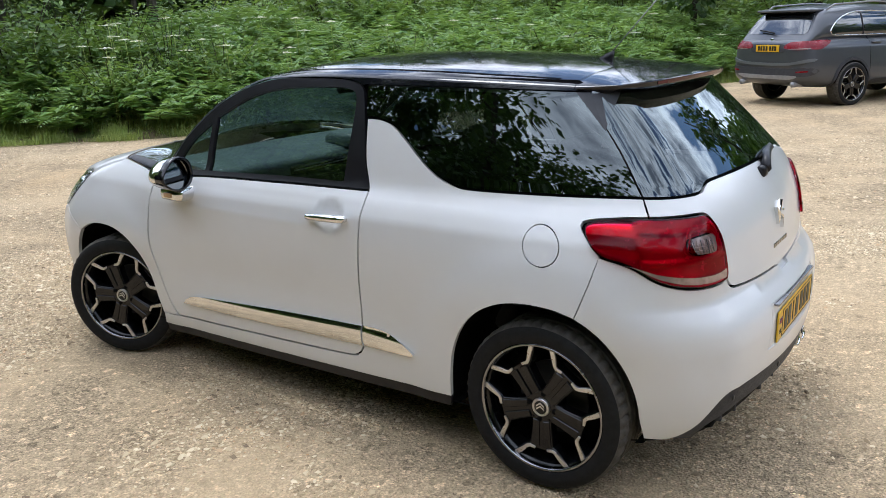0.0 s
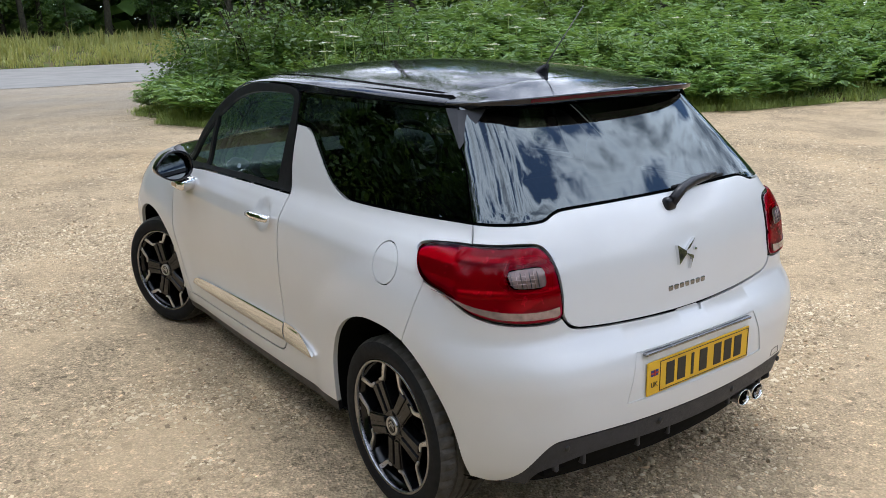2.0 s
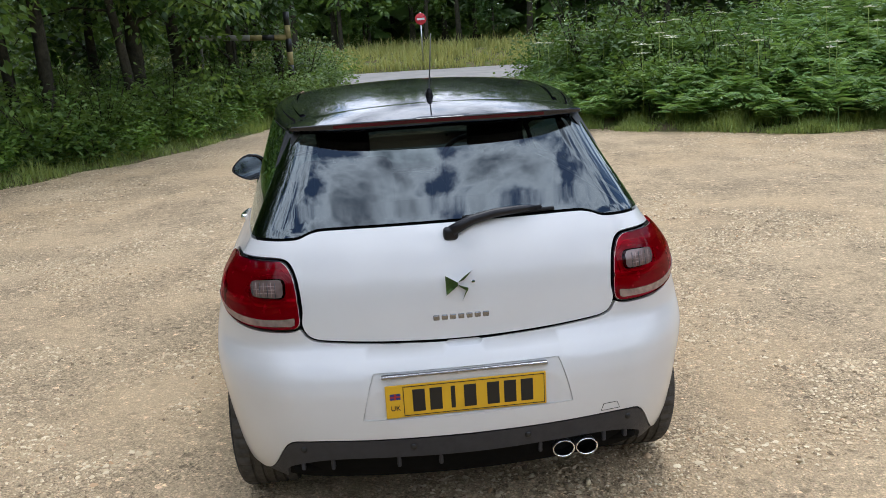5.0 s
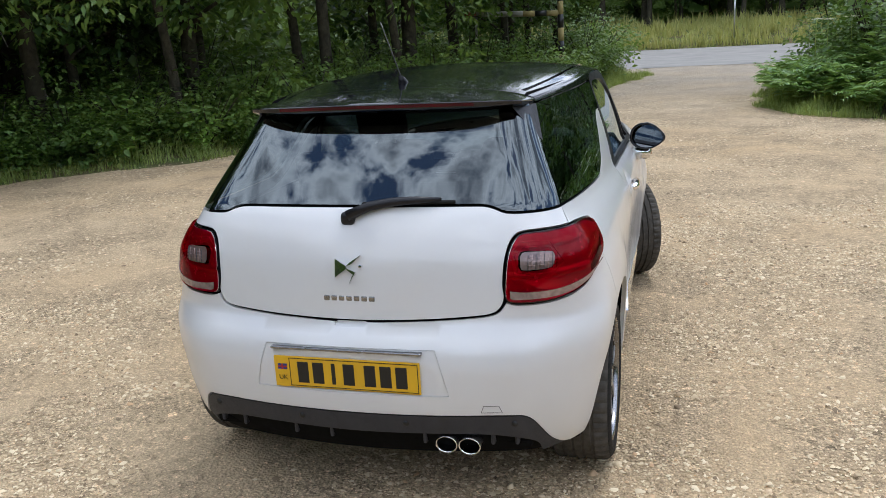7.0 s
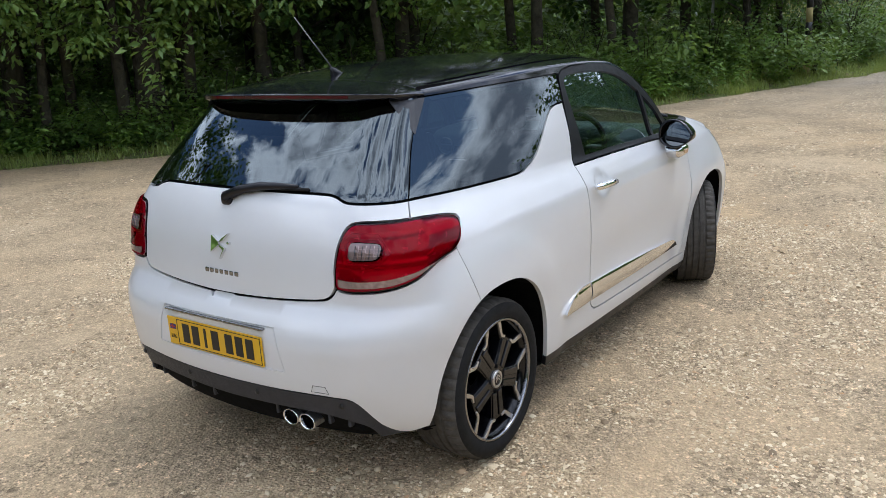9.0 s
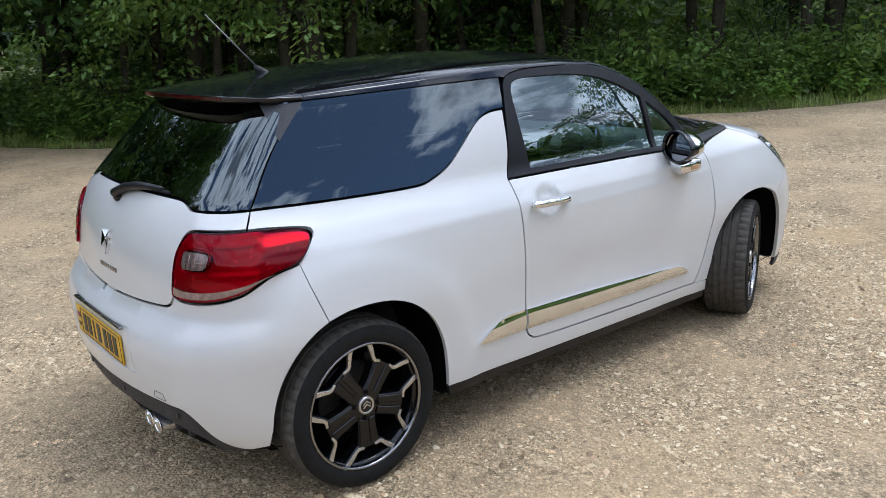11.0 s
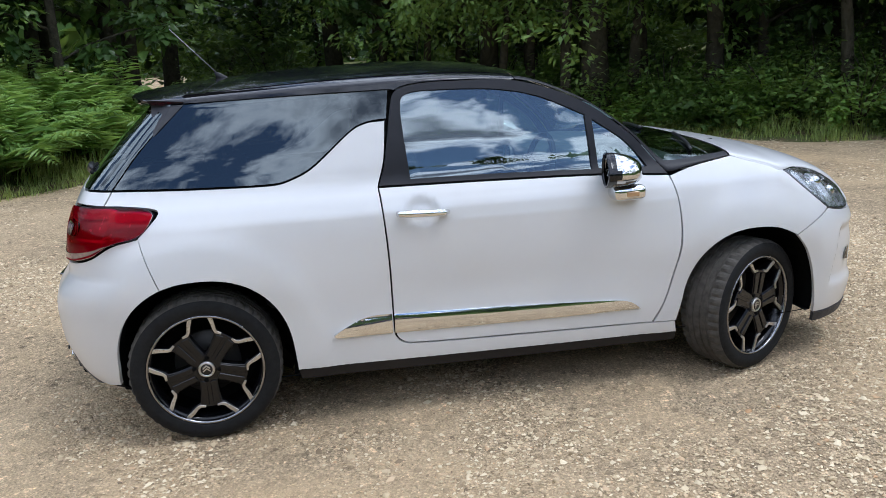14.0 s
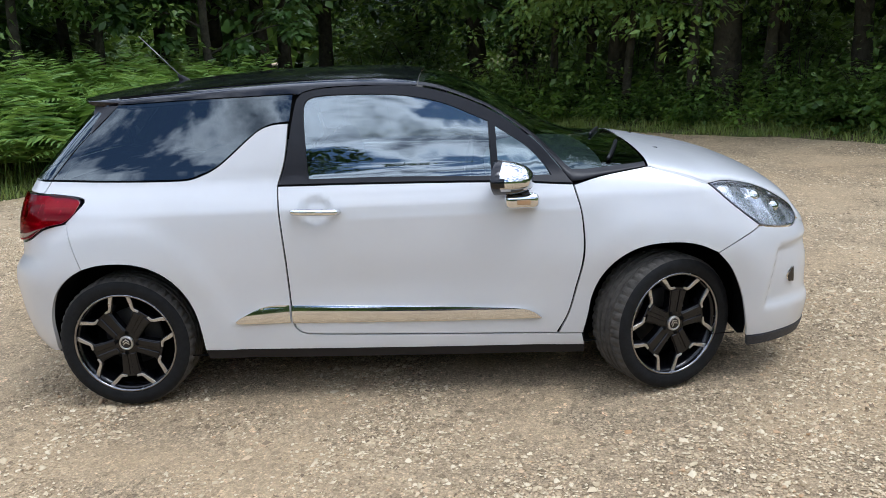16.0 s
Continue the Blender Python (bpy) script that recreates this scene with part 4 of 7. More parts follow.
badge = empty("badge")
badge.parent = car
badge.matrix_basis = pose(-0.5555, 0.002, 0.902, 0, 12, 0) @ Matrix.Diagonal((1, 1.25, 1.22, 1))
part("badge_dot", box_bm((0.02, 0.009, 0.008), (0.002, -0.036, 0.004), 0.002), CHROME, badge)
for poly in ([(0.036, 0.024), (0.004, 0.004), (0.004, -0.004), (0.036, -0.028)], [(-0.036, 0.034), (-0.012, 0.010), (0.004, 0.004), (-0.006, 0.014)], [(0.004, -0.002), (-0.022, -0.012), (-0.020, -0.022), (0.000, -0.008)], [(-0.022, -0.014), (-0.004, -0.046), (-0.014, -0.022)]):
    bm = bmesh.new()
    vs = [[bm.verts.new((x, u, v)) for u, v in poly] for x in (-0.008, 0.012)]
    fs = [bm.faces.new(vs[0]), bm.faces.new(vs[1][::-1])] + [bm.faces.new((vs[0][i], vs[1][i], vs[1][(i + 1) % len(poly)], vs[0][(i + 1) % len(poly)])) for i in range(len(poly))]
    bmesh.ops.recalc_face_normals(bm, faces=fs)
    part("badge_shape", bm, CHROME, badge)
for i in range(7):
    bar = part("name_bar", box_bm((0.010, 0.021, 0.018), (-0.5650, 0.084 - 0.0270 * i, 0.797), 0.003), DARK_CHROME, car, "chrome bar on the tailgate")

pivot = Vector((-0.488, 0.014, 1.055))
wiper = part("rear_wiper", box_bm((0.035, 0.05, 0.045), tuple(pivot), 0.014, 3), BLACK_SATIN, car, "black rear wiper", True)
tip = [Vector((-0.500, 0.012, 1.066)), Vector((-0.480, -0.06, 1.094)), Vector((-0.462, -0.14, 1.106)), Vector((-0.452, -0.22, 1.110)), Vector((-0.430, -0.30, 1.108))]
tube("wiper_arm", tip, [0.019, 0.017, 0.016, 0.013, 0.007], BLACK_SATIN, wiper)
tube("wiper_blade", [(-0.462, -0.03, 1.098), (-0.450, -0.18, 1.100), (-0.425, -0.345, 1.098)], 0.007, RUBBER, wiper, sides=6)

for y in (-0.318, -0.398):
    verts = []
    prof = [(0.034, 0.0), (0.036, 0.004), (0.033, 0.006), (0.031, 0.0), (0.030, -0.12)]
    for i in range(28):
        a = 2 * math.pi * i / 28
        for r, h in prof:
            verts.append((-0.600 - h, y + r * 1.08 * math.cos(a), 0.302 + r * 0.86 * math.sin(a)))
    pipe = mesh_part("exhaust_pipe", verts, grid_faces(28, len(prof), True), CHROME, car, "chrome exhaust tip", True)
    verts = [(-0.598 + 0.14 * q, y + 0.035 * math.cos(a), 0.302 + 0.029 * math.sin(a)) for a in np.linspace(0, 2 * math.pi, 24, endpoint=False) for q in (0, 1)]
    mesh_part("pipe_sleeve", verts, grid_faces(24, 2, True), RIM_SILVER, pipe, "", True)
for y in (-0.55, -0.47, -0.24, 0.10, 0.24, 0.46, 0.56):
    fin = part("diffuser_fin", box_bm((0.10, 0.014, 0.058), (-0.555 + 0.18 * y * y, y, 0.322), 0.005), PLASTIC, car)
for y in (-0.55, -0.19, 0.19, 0.55):
    q = unroll(np.array([roll_tail(y, 0.385)]), np.array([0.385]))[0]
    s = lathe("parking_sensor", [(0.0, 0.003), (0.009, 0.003), (0.011, 0.0)], INK, car, 14)
    s.matrix_basis = pose(*q, 0, 0, 90)
tow_loop = spline_loop([(roll_tail(-0.455, 0.458), 0.458), (roll_tail(-0.505, 0.458), 0.458), (roll_tail(-0.515, 0.432), 0.432), (roll_tail(-0.445, 0.432), 0.432)], [True] * 4, 0.02)
panel("tow_cover_edge", [tow_loop, shrink(tow_loop, 0.0016)], PLASTIC, car, gap=0, lift=0.0012, flange=0.001, cell=0.05)

# roof spoiler with the high brake lamp: it goes on from the roof and narrows to its rear edge
NV, NP = 49, 13
ze0, zc0 = float(roof_edge(0.018)), float(roof_crown(0.018))
ye0 = float(side_y(np.array(0.018), np.array(ze0)))
under, verts = 4, []
for v in np.sin(np.linspace(-math.pi / 2, math.pi / 2, NV)):
    u = abs(v)
    xt = -0.240 + 0.060 * u**2 + 0.050 * u**7
    col = []
    for p in np.linspace(0, 1, NP):
        hw = ye0 - 0.022 * p**1.4
        ze, zc = ze0 + 0.012 * p, zc0 + (1.411 - zc0) * p**1.3
        col.append((0.018 + (xt - 0.018) * p, v * hw, ze + (zc - ze) * (1 - u**1.85) ** (1 / 1.85)))
    x1, y1, z1 = col[-1]
    t = 0.009 + 0.008 * (1 - u**6)
    col += [(x1 - 0.003, y1, z1 - 0.003), (x1 - 0.001, y1, z1 - 0.003 - t), (x1 + 0.030, y1 * 0.99, z1 - 0.006 - 1.9 * t), (0.0, v * (ye0 - 0.012), min(1.368, col[0][2] - 0.006))]
    verts += col
spoiler = mesh_part("roof_spoiler", verts, grid_faces(NV, NP + 4) + [tuple(i * (NP + 4) + k for k in range(NP + 4)) for i in (0,)] + [tuple((NV - 1) * (NP + 4) + k for k in range(NP + 4))[::-1]], [BLACK_GLOSS, CAVITY], car, "glossy black roof spoiler", True)
for p in spoiler.data.polygons:
    if p.index % (NP + 3) > NP + 1 and p.index < (NV - 1) * (NP + 3):
        p.material_index = 1
bmx = bmesh.new()
bmx.from_mesh(spoiler.data)
bmesh.ops.recalc_face_normals(bmx, faces=bmx.faces[:])
bmx.to_mesh(spoiler.data)
bmx.free()
spoiler.data.set_sharp_from_angle(angle=radians(35))
verts = []
for y in np.linspace(-0.37, 0.37, 24):
    u = abs(y) / (ye0 - 0.022)
    x1, z1 = -0.240 + 0.060 * u**2 + 0.050 * u**7, ze0 + 0.012 + (1.411 - ze0 - 0.012) * (1 - u**1.85) ** (1 / 1.85)
    verts += [(x1 - 0.0045, y, z1 - 0.005), (x1 - 0.0030, y, z1 - 0.0155), (x1 + 0.020, y, z1 - 0.023)]
mesh_part("brake_lamp", verts, grid_faces(24, 3, flip=True), BRAKE_RED, spoiler, "long dark red brake lamp")
for s in (1, -1):
    bm = bmesh.new()
    corner_y = lambda x, z: float(side_y(np.array(x), np.array(z)))
    pts = [(0.010, corner_y(0.010, 1.374) + 0.002, 1.374), (-0.125, corner_y(-0.10, 1.374) - 0.004, 1.374), (-0.118, corner_y(-0.118, 1.255) + 0.004, 1.255), (-0.040, 0.540, 1.370)]
    vs = [bm.verts.new((x, y * s, z)) for x, y, z in pts]
    for f in ((0, 1, 2), (0, 2, 3), (0, 3, 1), (1, 3, 2)):
        bm.faces.new([vs[i] for i in f])
    bmesh.ops.recalc_face_normals(bm, faces=bm.faces[:])
    part("spoiler_fin", bm, PLASTIC, spoiler, "small grey plastic fin")
# aerial: a swept fin and a thin rod
bm = bmesh.new()
fin = [[bm.verts.new((x, y * w, z)) for y in (-1, 1)] for x, w, z in ((0.215, 0.006, 1.440), (0.190, 0.013, 1.452), (0.140, 0.010, 1.482), (0.112, 0.007, 1.490), (0.120, 0.012, 1.465), (0.122, 0.017, 1.438))]
for a, b in zip(fin, fin[1:]):
    bm.faces.new((a[0], a[1], b[1], b[0]))
for k in (0, 1):
    bm.faces.new([q[k] for q in fin])
bmesh.ops.recalc_face_normals(bm, faces=bm.faces[:])
bmesh.ops.bevel(bm, geom=bm.edges[:], offset=0.0025, segments=2, affect="EDGES")
aerial = part("aerial", bm, BLACK_SATIN, car, "black roof aerial with a thin rod", True)
tube("aerial_rod", [(0.128, 0, 1.480), (-0.065, 0, 1.690)], [0.0028, 0.0020], plain("aerial_steel", (0.30, 0.30, 0.31), 0.4, 0.3), aerial, sides=6)

# door mirrors and handles
for s in (1, -1):
    my, mxx = (0.926, 1.757) if s > 0 else (0.886, 1.757)
    verts, nu, nv = [], 28, 12
    for i in range(nu):
        a = 2 * math.pi * i / nu
        for j in range(nv):
            b = j / (nv - 1) * math.pi / 2
            ca, sa = math.cos(a), math.sin(a)
            k = 2 / 2.35
            out = math.copysign(abs(ca) ** k, ca) * math.cos(b) ** 0.75
            yy = my + 0.098 * out
            tall = 1 - 0.52 * max(0.0, out) ** 1.5
            zz = 1.008 + tall * (0.084 if sa > 0 else 0.066) * math.copysign(abs(sa) ** k, sa) * math.cos(b) ** 0.75 - 0.010 * math.sin(b)
            verts.append((mxx + 0.150 * math.sin(b) - 0.24 * (yy - my + 0.076), yy * s, zz))
    mirror = mesh_part("door_mirror", verts, grid_faces(nu, nv, True, s > 0), [CHROME, BLACK_GLOSS], car, "door mirror with chrome cap", True)
    for p in mirror.data.polygons:
        c = sum((mirror.data.vertices[v].co for v in p.vertices), Vector()) / len(p.vertices)
        if c.z < 0.972 or c.x < mxx - 0.007:
            p.material_index = 1
    rimv = []
    for i in range(nu):
        a = 2 * math.pi * i / nu
        ca, sa = math.cos(a), math.sin(a)
        k = 2 / 2.35
        for f, x in ((1.0, mxx + 0.001), (1.0, mxx - 0.015), (0.90, mxx - 0.018), (0.86, mxx - 0.009)):
            out = f * math.copysign(abs(ca) ** k, ca)
            yy = my + 0.098 * out
            tall = 1 - 0.52 * max(0.0, out) ** 1.5
            rimv.append((x - 0.24 * (yy - my + 0.076), yy * s, 1.008 + tall * (0.084 if sa > 0 else 0.066) * f * math.copysign(abs(sa) ** k, sa)))
    mesh_part("mirror_rim", rimv, grid_faces(nu, 4, True, s < 0), BLACK_GLOSS, mirror, "gloss black rim", True)
    face = [rimv[i * 4 + 3] for i in range(nu)]
    face = [(x + 0.010 + 0.16 * (z - 1.01) - 0.10 * (abs(y) - my), y, z) for x, y, z in face]
    mesh_part("mirror_glass", face, [tuple(range(nu))[:: -s]], MIRROR, mirror, "mirror glass")
    foot = part("mirror_foot", box_bm((0.150, 0.105, 0.066), (1.836, 0.852 * s, 0.912), 0.026, 4), CHROME, mirror, "chrome mirror foot", True)
    part("side_repeater", box_bm((0.058, 0.008, 0.022), (1.842, 0.904 * s, 0.910), 0.004), plain("amber_lens", (0.55, 0.33, 0.16), 0.2, 0, 0.6, 0.8), mirror, "pale amber side lamp")
    tube("mirror_arm", [(1.840, 0.84 * s, 0.925), (1.835, (my - 0.03) * s, 0.970)], 0.034, BLACK_GLOSS, mirror, sides=10)
    y0 = 0.845 * s
    handle = tube("door_handle", [(0.832, y0, 0.900), (0.84, y0 + 0.014 * s, 0.901), (0.87, y0 + 0.019 * s, 0.900), (0.96, y0 + 0.020 * s, 0.896), (1.02, y0 + 0.017 * s, 0.893), (1.043, y0, 0.892)], [0.012, 0.0155, 0.0165, 0.0155, 0.0145, 0.011], CHROME, car, "chrome door handle", sides=10)

# cabin
for y in (0.36, -0.36):
    seat = empty("front_seat")
    seat.parent = car
    seat["label"] = "dark cloth front seat"
    part("cushion", box_bm((0.50, 0.48, 0.16), (1.27, y, 0.52), 0.05, 3), FABRIC, seat, smooth=True)
    b = part("seat_back", box_bm((0.14, 0.46, 0.60), (0, 0, 0), 0.05, 3), FABRIC, seat, smooth=True)
    b.matrix_basis = pose(0.97, y, 0.84, 0, -17, 0)
    h = part("headrest", box_bm((0.09, 0.25, 0.17), (0, 0, 0), 0.035, 3), FABRIC, seat, smooth=True)
    h.matrix_basis = pose(0.845, y, 1.225, 0, -12, 0)
    for d in (-0.05, 0.05):
        tube("headrest_post", [(0.885, y + d, 1.08), (0.86, y + d, 1.18)], 0.006, RIM_SILVER, seat, sides=6)
bench = empty("rear_bench")
bench.parent = car
bench["label"] = "dark cloth rear bench"
part("cushion", box_bm((0.45, 1.1, 0.16), (0.48, 0, 0.52), 0.05, 3), FABRIC, bench, smooth=True)
b = part("seat_back", box_bm((0.13, 1.12, 0.52), (0, 0, 0), 0.05, 3), FABRIC, bench, smooth=True)
b.matrix_basis = pose(0.20, 0, 0.80, 0, -18, 0)
for y in (0.34, -0.34):
    h = part("headrest", box_bm((0.08, 0.26, 0.14), (0, 0, 0), 0.03, 3), FABRIC, bench, smooth=True)
    h.matrix_basis = pose(0.10, y, 1.125, 0, -12, 0)
part("parcel_shelf", box_bm((0.45, 1.10, 0.03), (-0.16, 0, 0.99), 0.01), FABRIC, car)
verts = []
for y in np.linspace(-0.70, 0.70, 21):
    bow = 0.05 * (y / 0.7) ** 2
    verts += [(x + bow * f, y, z) for x, z, f in ((2.26, 1.00, -1), (2.10, 1.010, -0.5), (1.90, 1.005, 0), (1.76, 0.985, 0.6), (1.715, 0.962, 1), (1.722, 0.940, 1), (1.740, 0.90, 1), (1.735, 0.84, 1), (1.755, 0.76, 1), (1.82, 0.66, 1))]
dash = mesh_part("dashboard", verts, grid_faces(21, 10, flip=True), [DASH, DASH_LOW], car, "grey dashboard", True)
for p in dash.data.polygons:
    if sum(dash.data.vertices[v].co.z for v in p.vertices) / len(p.vertices) < 0.885:
        p.material_index = 1
part("instrument_hood", box_bm((0.22, 0.36, 0.09), (1.80, -0.36, 1.01), 0.04, 3), DASH, dash, smooth=True)
part("console", box_bm((0.16, 0.26, 0.30), (1.79, 0, 0.78), 0.03, 3), BLACK_SATIN, dash, smooth=True)
for y in (0.58, -0.58):
    v = lathe("air_vent", [(0.040, 0.0), (0.052, 0.0), (0.055, 0.012), (0.052, 0.022), (0.046, 0.018), (0.040, 0.0)], RIM_SILVER, dash, 24, "round silver-edged air vent")
    v.matrix_basis = pose(1.742, y, 0.905, 0, 0, 90)
    for k in (-1, 0, 1):
        part("vent_slat", box_bm((0.012, 0.072, 0.006), (1.735, y, 0.905 + 0.018 * k)), BLACK_SATIN, dash)
part("air_vent", box_bm((0.02, 0.42, 0.042), (1.716, 0.05, 0.925), 0.010), BLACK_GLOSS, dash, "long dark air vent")
part("vent_strip", box_bm((0.008, 0.40, 0.005), (1.703, 0.05, 0.925)), RIM_SILVER, dash)
part("glovebox_line", box_bm((0.006, 0.42, 0.005), (1.737, 0.36, 0.82)), RIM_SILVER, dash)
ring = [(1.60 + 0.085 * math.sin(a) * 0.45, -0.36 + 0.185 * math.cos(a), 0.955 + 0.185 * math.sin(a) * 0.9) for a in np.linspace(0, 2 * math.pi, 33)]
wheel_s = tube("steering_wheel", ring, 0.015, BLACK_SATIN, car, "black steering wheel", close=False)
part("steering_boss", box_bm((0.05, 0.17, 0.10), (1.625, -0.36, 0.95), 0.02), BLACK_SATIN, wheel_s)
for d in ((0.17, 0.0), (-0.17, 0.0), (0, -0.15)):
    tube("steering_spoke", [(1.625, -0.36, 0.95), (1.60 + d[1] * 0.2, -0.36 + d[0], 0.955 + d[1])], 0.012, RIM_SILVER, wheel_s, sides=6)
part("interior_mirror", box_bm((0.03, 0.22, 0.065), (1.50, 0, 1.33), 0.012), BLACK_SATIN, car)
cap_patch("headlining", 0.05, 1.42, roof_edge, lambda x: roof_crown(x), plain("pale_headlining", (0.25, 0.24, 0.22), 0.9), -0.97, 0.97, nx=16, nv=20, lift=-0.03)


# ---- ground, verges and road ----
def gravel_material(name, sand, stony):
    """Trodden sand with drifts of small stones in it; greyer and packed where cars drive out to the road."""
    k = Mat(name, 0.95, 0, sand, 0.15)
    drift = k.ramp(k.noise(1.1, 8, 0.62, dist=0.3), [(0.38, 0.0), (0.66, 1.0)])
    base = k.mix(drift, k.mix(k.ramp(k.noise(0.35, 6), [(0.36, 0.0), (0.70, 1.0)]), sand, tuple(c * f for c, f in zip(sand, (0.95, 0.90, 0.83)))), stony)
    sep = k.t.nodes.new("ShaderNodeSeparateXYZ")
    k.t.links.new(k.where(), sep.inputs[0])
    packed = k.mix(1.0, k.ramp(k.noise(0.5, 4), [(0.3, 0.55), (0.7, 1.0)]), k.ramp_range(sep.outputs[0], 9.0, 20.0), "MULTIPLY")
    base = k.mix(packed, base, (0.395, 0.345, 0.275))
    chips = k.mix(1.0, k.ramp(k.voronoi(78), [(0.08, 0.26), (0.30, 0.72), (0.62, 1.0), (0.80, 1.45), (0.95, 2.1)]), k.ramp(k.voronoi(78, out="Distance"), [(0.30, 1.12), (0.62, 0.62)]), "MULTIPLY")
    grain = k.mix(0.5, chips, k.ramp(k.voronoi(170), [(0.1, 0.25), (0.4, 0.82), (0.75, 1.25), (1.0, 2.3)]))
    pebbles = k.ramp(k.voronoi(31), [(0.09, 0.56), (0.24, 1.0), (0.72, 1.03), (0.86, 1.32), (0.97, 1.8)])
    grain = k.mix(1.0, grain, pebbles, "MULTIPLY")
    amount = k.ramp(k.noise(1.1, 8, 0.62, dist=0.3), [(0.38, 0.40), (0.60, 1.0)])
    k.set("Base Color", k.mix(amount, base, k.mix(1.0, base, grain, "MULTIPLY")))
    mix = k.t.nodes.new("ShaderNodeMath")
    mix.operation = "ADD"
    k.t.links.new(k.voronoi(78, out="Distance"), mix.inputs[0])
    k.t.links.new(k.noise(130, 3), mix.inputs[1])
    k.bump(mix.outputs[0], 0.9, 0.014)
    return k.m


def soil_material():
    k = Mat("verge_soil", 1.0, 0, (0.06, 0.06, 0.03), 0.1)
    k.set("Base Color", k.mix(k.ramp(k.noise(2.2, 6), [(0.4, 0.0), (0.62, 1.0)]), (0.105, 0.135, 0.040), (0.15, 0.115, 0.065)))
    k.bump(k.noise(20, 5), 0.8, 0.05)
    return k.m


def asphalt_material():
    k = Mat("worn_asphalt", 0.9, 0, (0.20, 0.20, 0.20), 0.2)
    k.set("Base Color", k.mix(k.ramp(k.noise(0.8, 6), [(0.35, 0.0), (0.7, 1.0)]), (0.285, 0.270, 0.245), (0.215, 0.205, 0.190)))
    k.bump(k.noise(120, 2), 0.4, 0.004)
    return k.m


def leaf_material(name, light, dark, shine=0.42, glow=0.35):
    """Leaves: each its own shade, with light passing through."""
    k = Mat(name, shine, 0, light, 0.35)
    c = k.mix(k.ramp(k.island(), [(0.0, 0.0), (1.0, 1.0)]), light, dark)
    c = k.mix(k.ramp(k.noise(0.9, 3), [(0.35, 0.0), (0.7, 0.55)]), c, tuple(q * 0.6 for q in dark))
    k.set("Base Color", c)
    tr = k.t.nodes.new("ShaderNodeBsdfTranslucent")
    k.t.links.new(k.mix(0.5, c, (light[0] * 1.5, light[1] * 1.4, light[2] * 0.7)), tr.inputs[0])
    mx = k.t.nodes.new("ShaderNodeMixShader")
    mx.inputs[0].default_value = glow
    out = k.t.nodes["Material Output"]
    k.t.links.new(k.bsdf.outputs[0], mx.inputs[1])
    k.t.links.new(tr.outputs[0], mx.inputs[2])
    k.t.links.new(mx.outputs[0], out.inputs[0])
    return k.m


def bark_material():
    k = Mat("bark", 0.9, 0, (0.08, 0.06, 0.045), 0.2)
    k.set("Base Color", k.mix(k.ramp(k.noise(7, 6, dist=1.0), [(0.35, 0.0), (0.7, 1.0)]), (0.070, 0.062, 0.042), (0.026, 0.025, 0.017)))
    k.bump(k.noise(26, 5, dist=1.5), 0.9, 0.03)
    return k.m


GRAVEL = gravel_material("gravel", (0.604, 0.462, 0.290), (0.452, 0.345, 0.218))
SOIL, ASPHALT, BARK = soil_material(), asphalt_material(), bark_material()
LEAF = leaf_material("hazel_leaves", (0.145, 0.23, 0.05), (0.06, 0.125, 0.026))
LEAF_DARK = leaf_material("canopy_leaves", (0.085, 0.155, 0.034), (0.034, 0.078, 0.018), glow=0.25)
BRACKEN = leaf_material("bracken", (0.265, 0.40, 0.112), (0.088, 0.19, 0.050))
# same bracken, lightened: the west clump's stronger light is put into its colour
BRACKEN_LIT = leaf_material("lit_bracken", (0.30, 0.45, 0.12), (0.125, 0.245, 0.06))
GRASS = leaf_material("grass", (0.40, 0.46, 0.14), (0.20, 0.29, 0.075), 0.5)
STRAW = leaf_material("dry_grass", (0.50, 0.47, 0.18), (0.25, 0.31, 0.09), 0.6)
HERB = leaf_material("nettle_leaves", (0.26, 0.40, 0.075), (0.11, 0.22, 0.04))
PETAL = leaf_material("white_petals", (0.75, 0.75, 0.70), (0.60, 0.60, 0.52), 0.6)

# one sheet to the horizon, finer near the car
ax = np.unique(np.concatenate([np.arange(-9, 9.01, 0.3), np.arange(-40, 41, 2.0), np.array([-400, -200, -100, -60, 60, 100, 200, 400])]))
gx, gy = np.meshgrid(ax, ax, indexing="ij")
gz = np.zeros(gx.shape)
for i in range(gx.shape[0]):
    for j in range(gx.shape[1]):
        x, y = gx[i, j], gy[i, j]
        if abs(x) < 45 and abs(y) < 45:
            d = max(abs(x - 1.2) / 2.6, abs(y) / 1.6)
            gz[i, j] = 0.022 * noise.noise((x * 0.5, y * 0.5, 3.1)) * min(1, max(0, d - 0.8)) - 0.004
tagged(mesh_part("ground", np.stack([gx.ravel(), gy.ravel(), gz.ravel()], -1), grid_faces(len(ax), len(ax)), GRAVEL, smooth=True), "pale sandy gravel ground of a woodland car park", "ground", kind="structure")

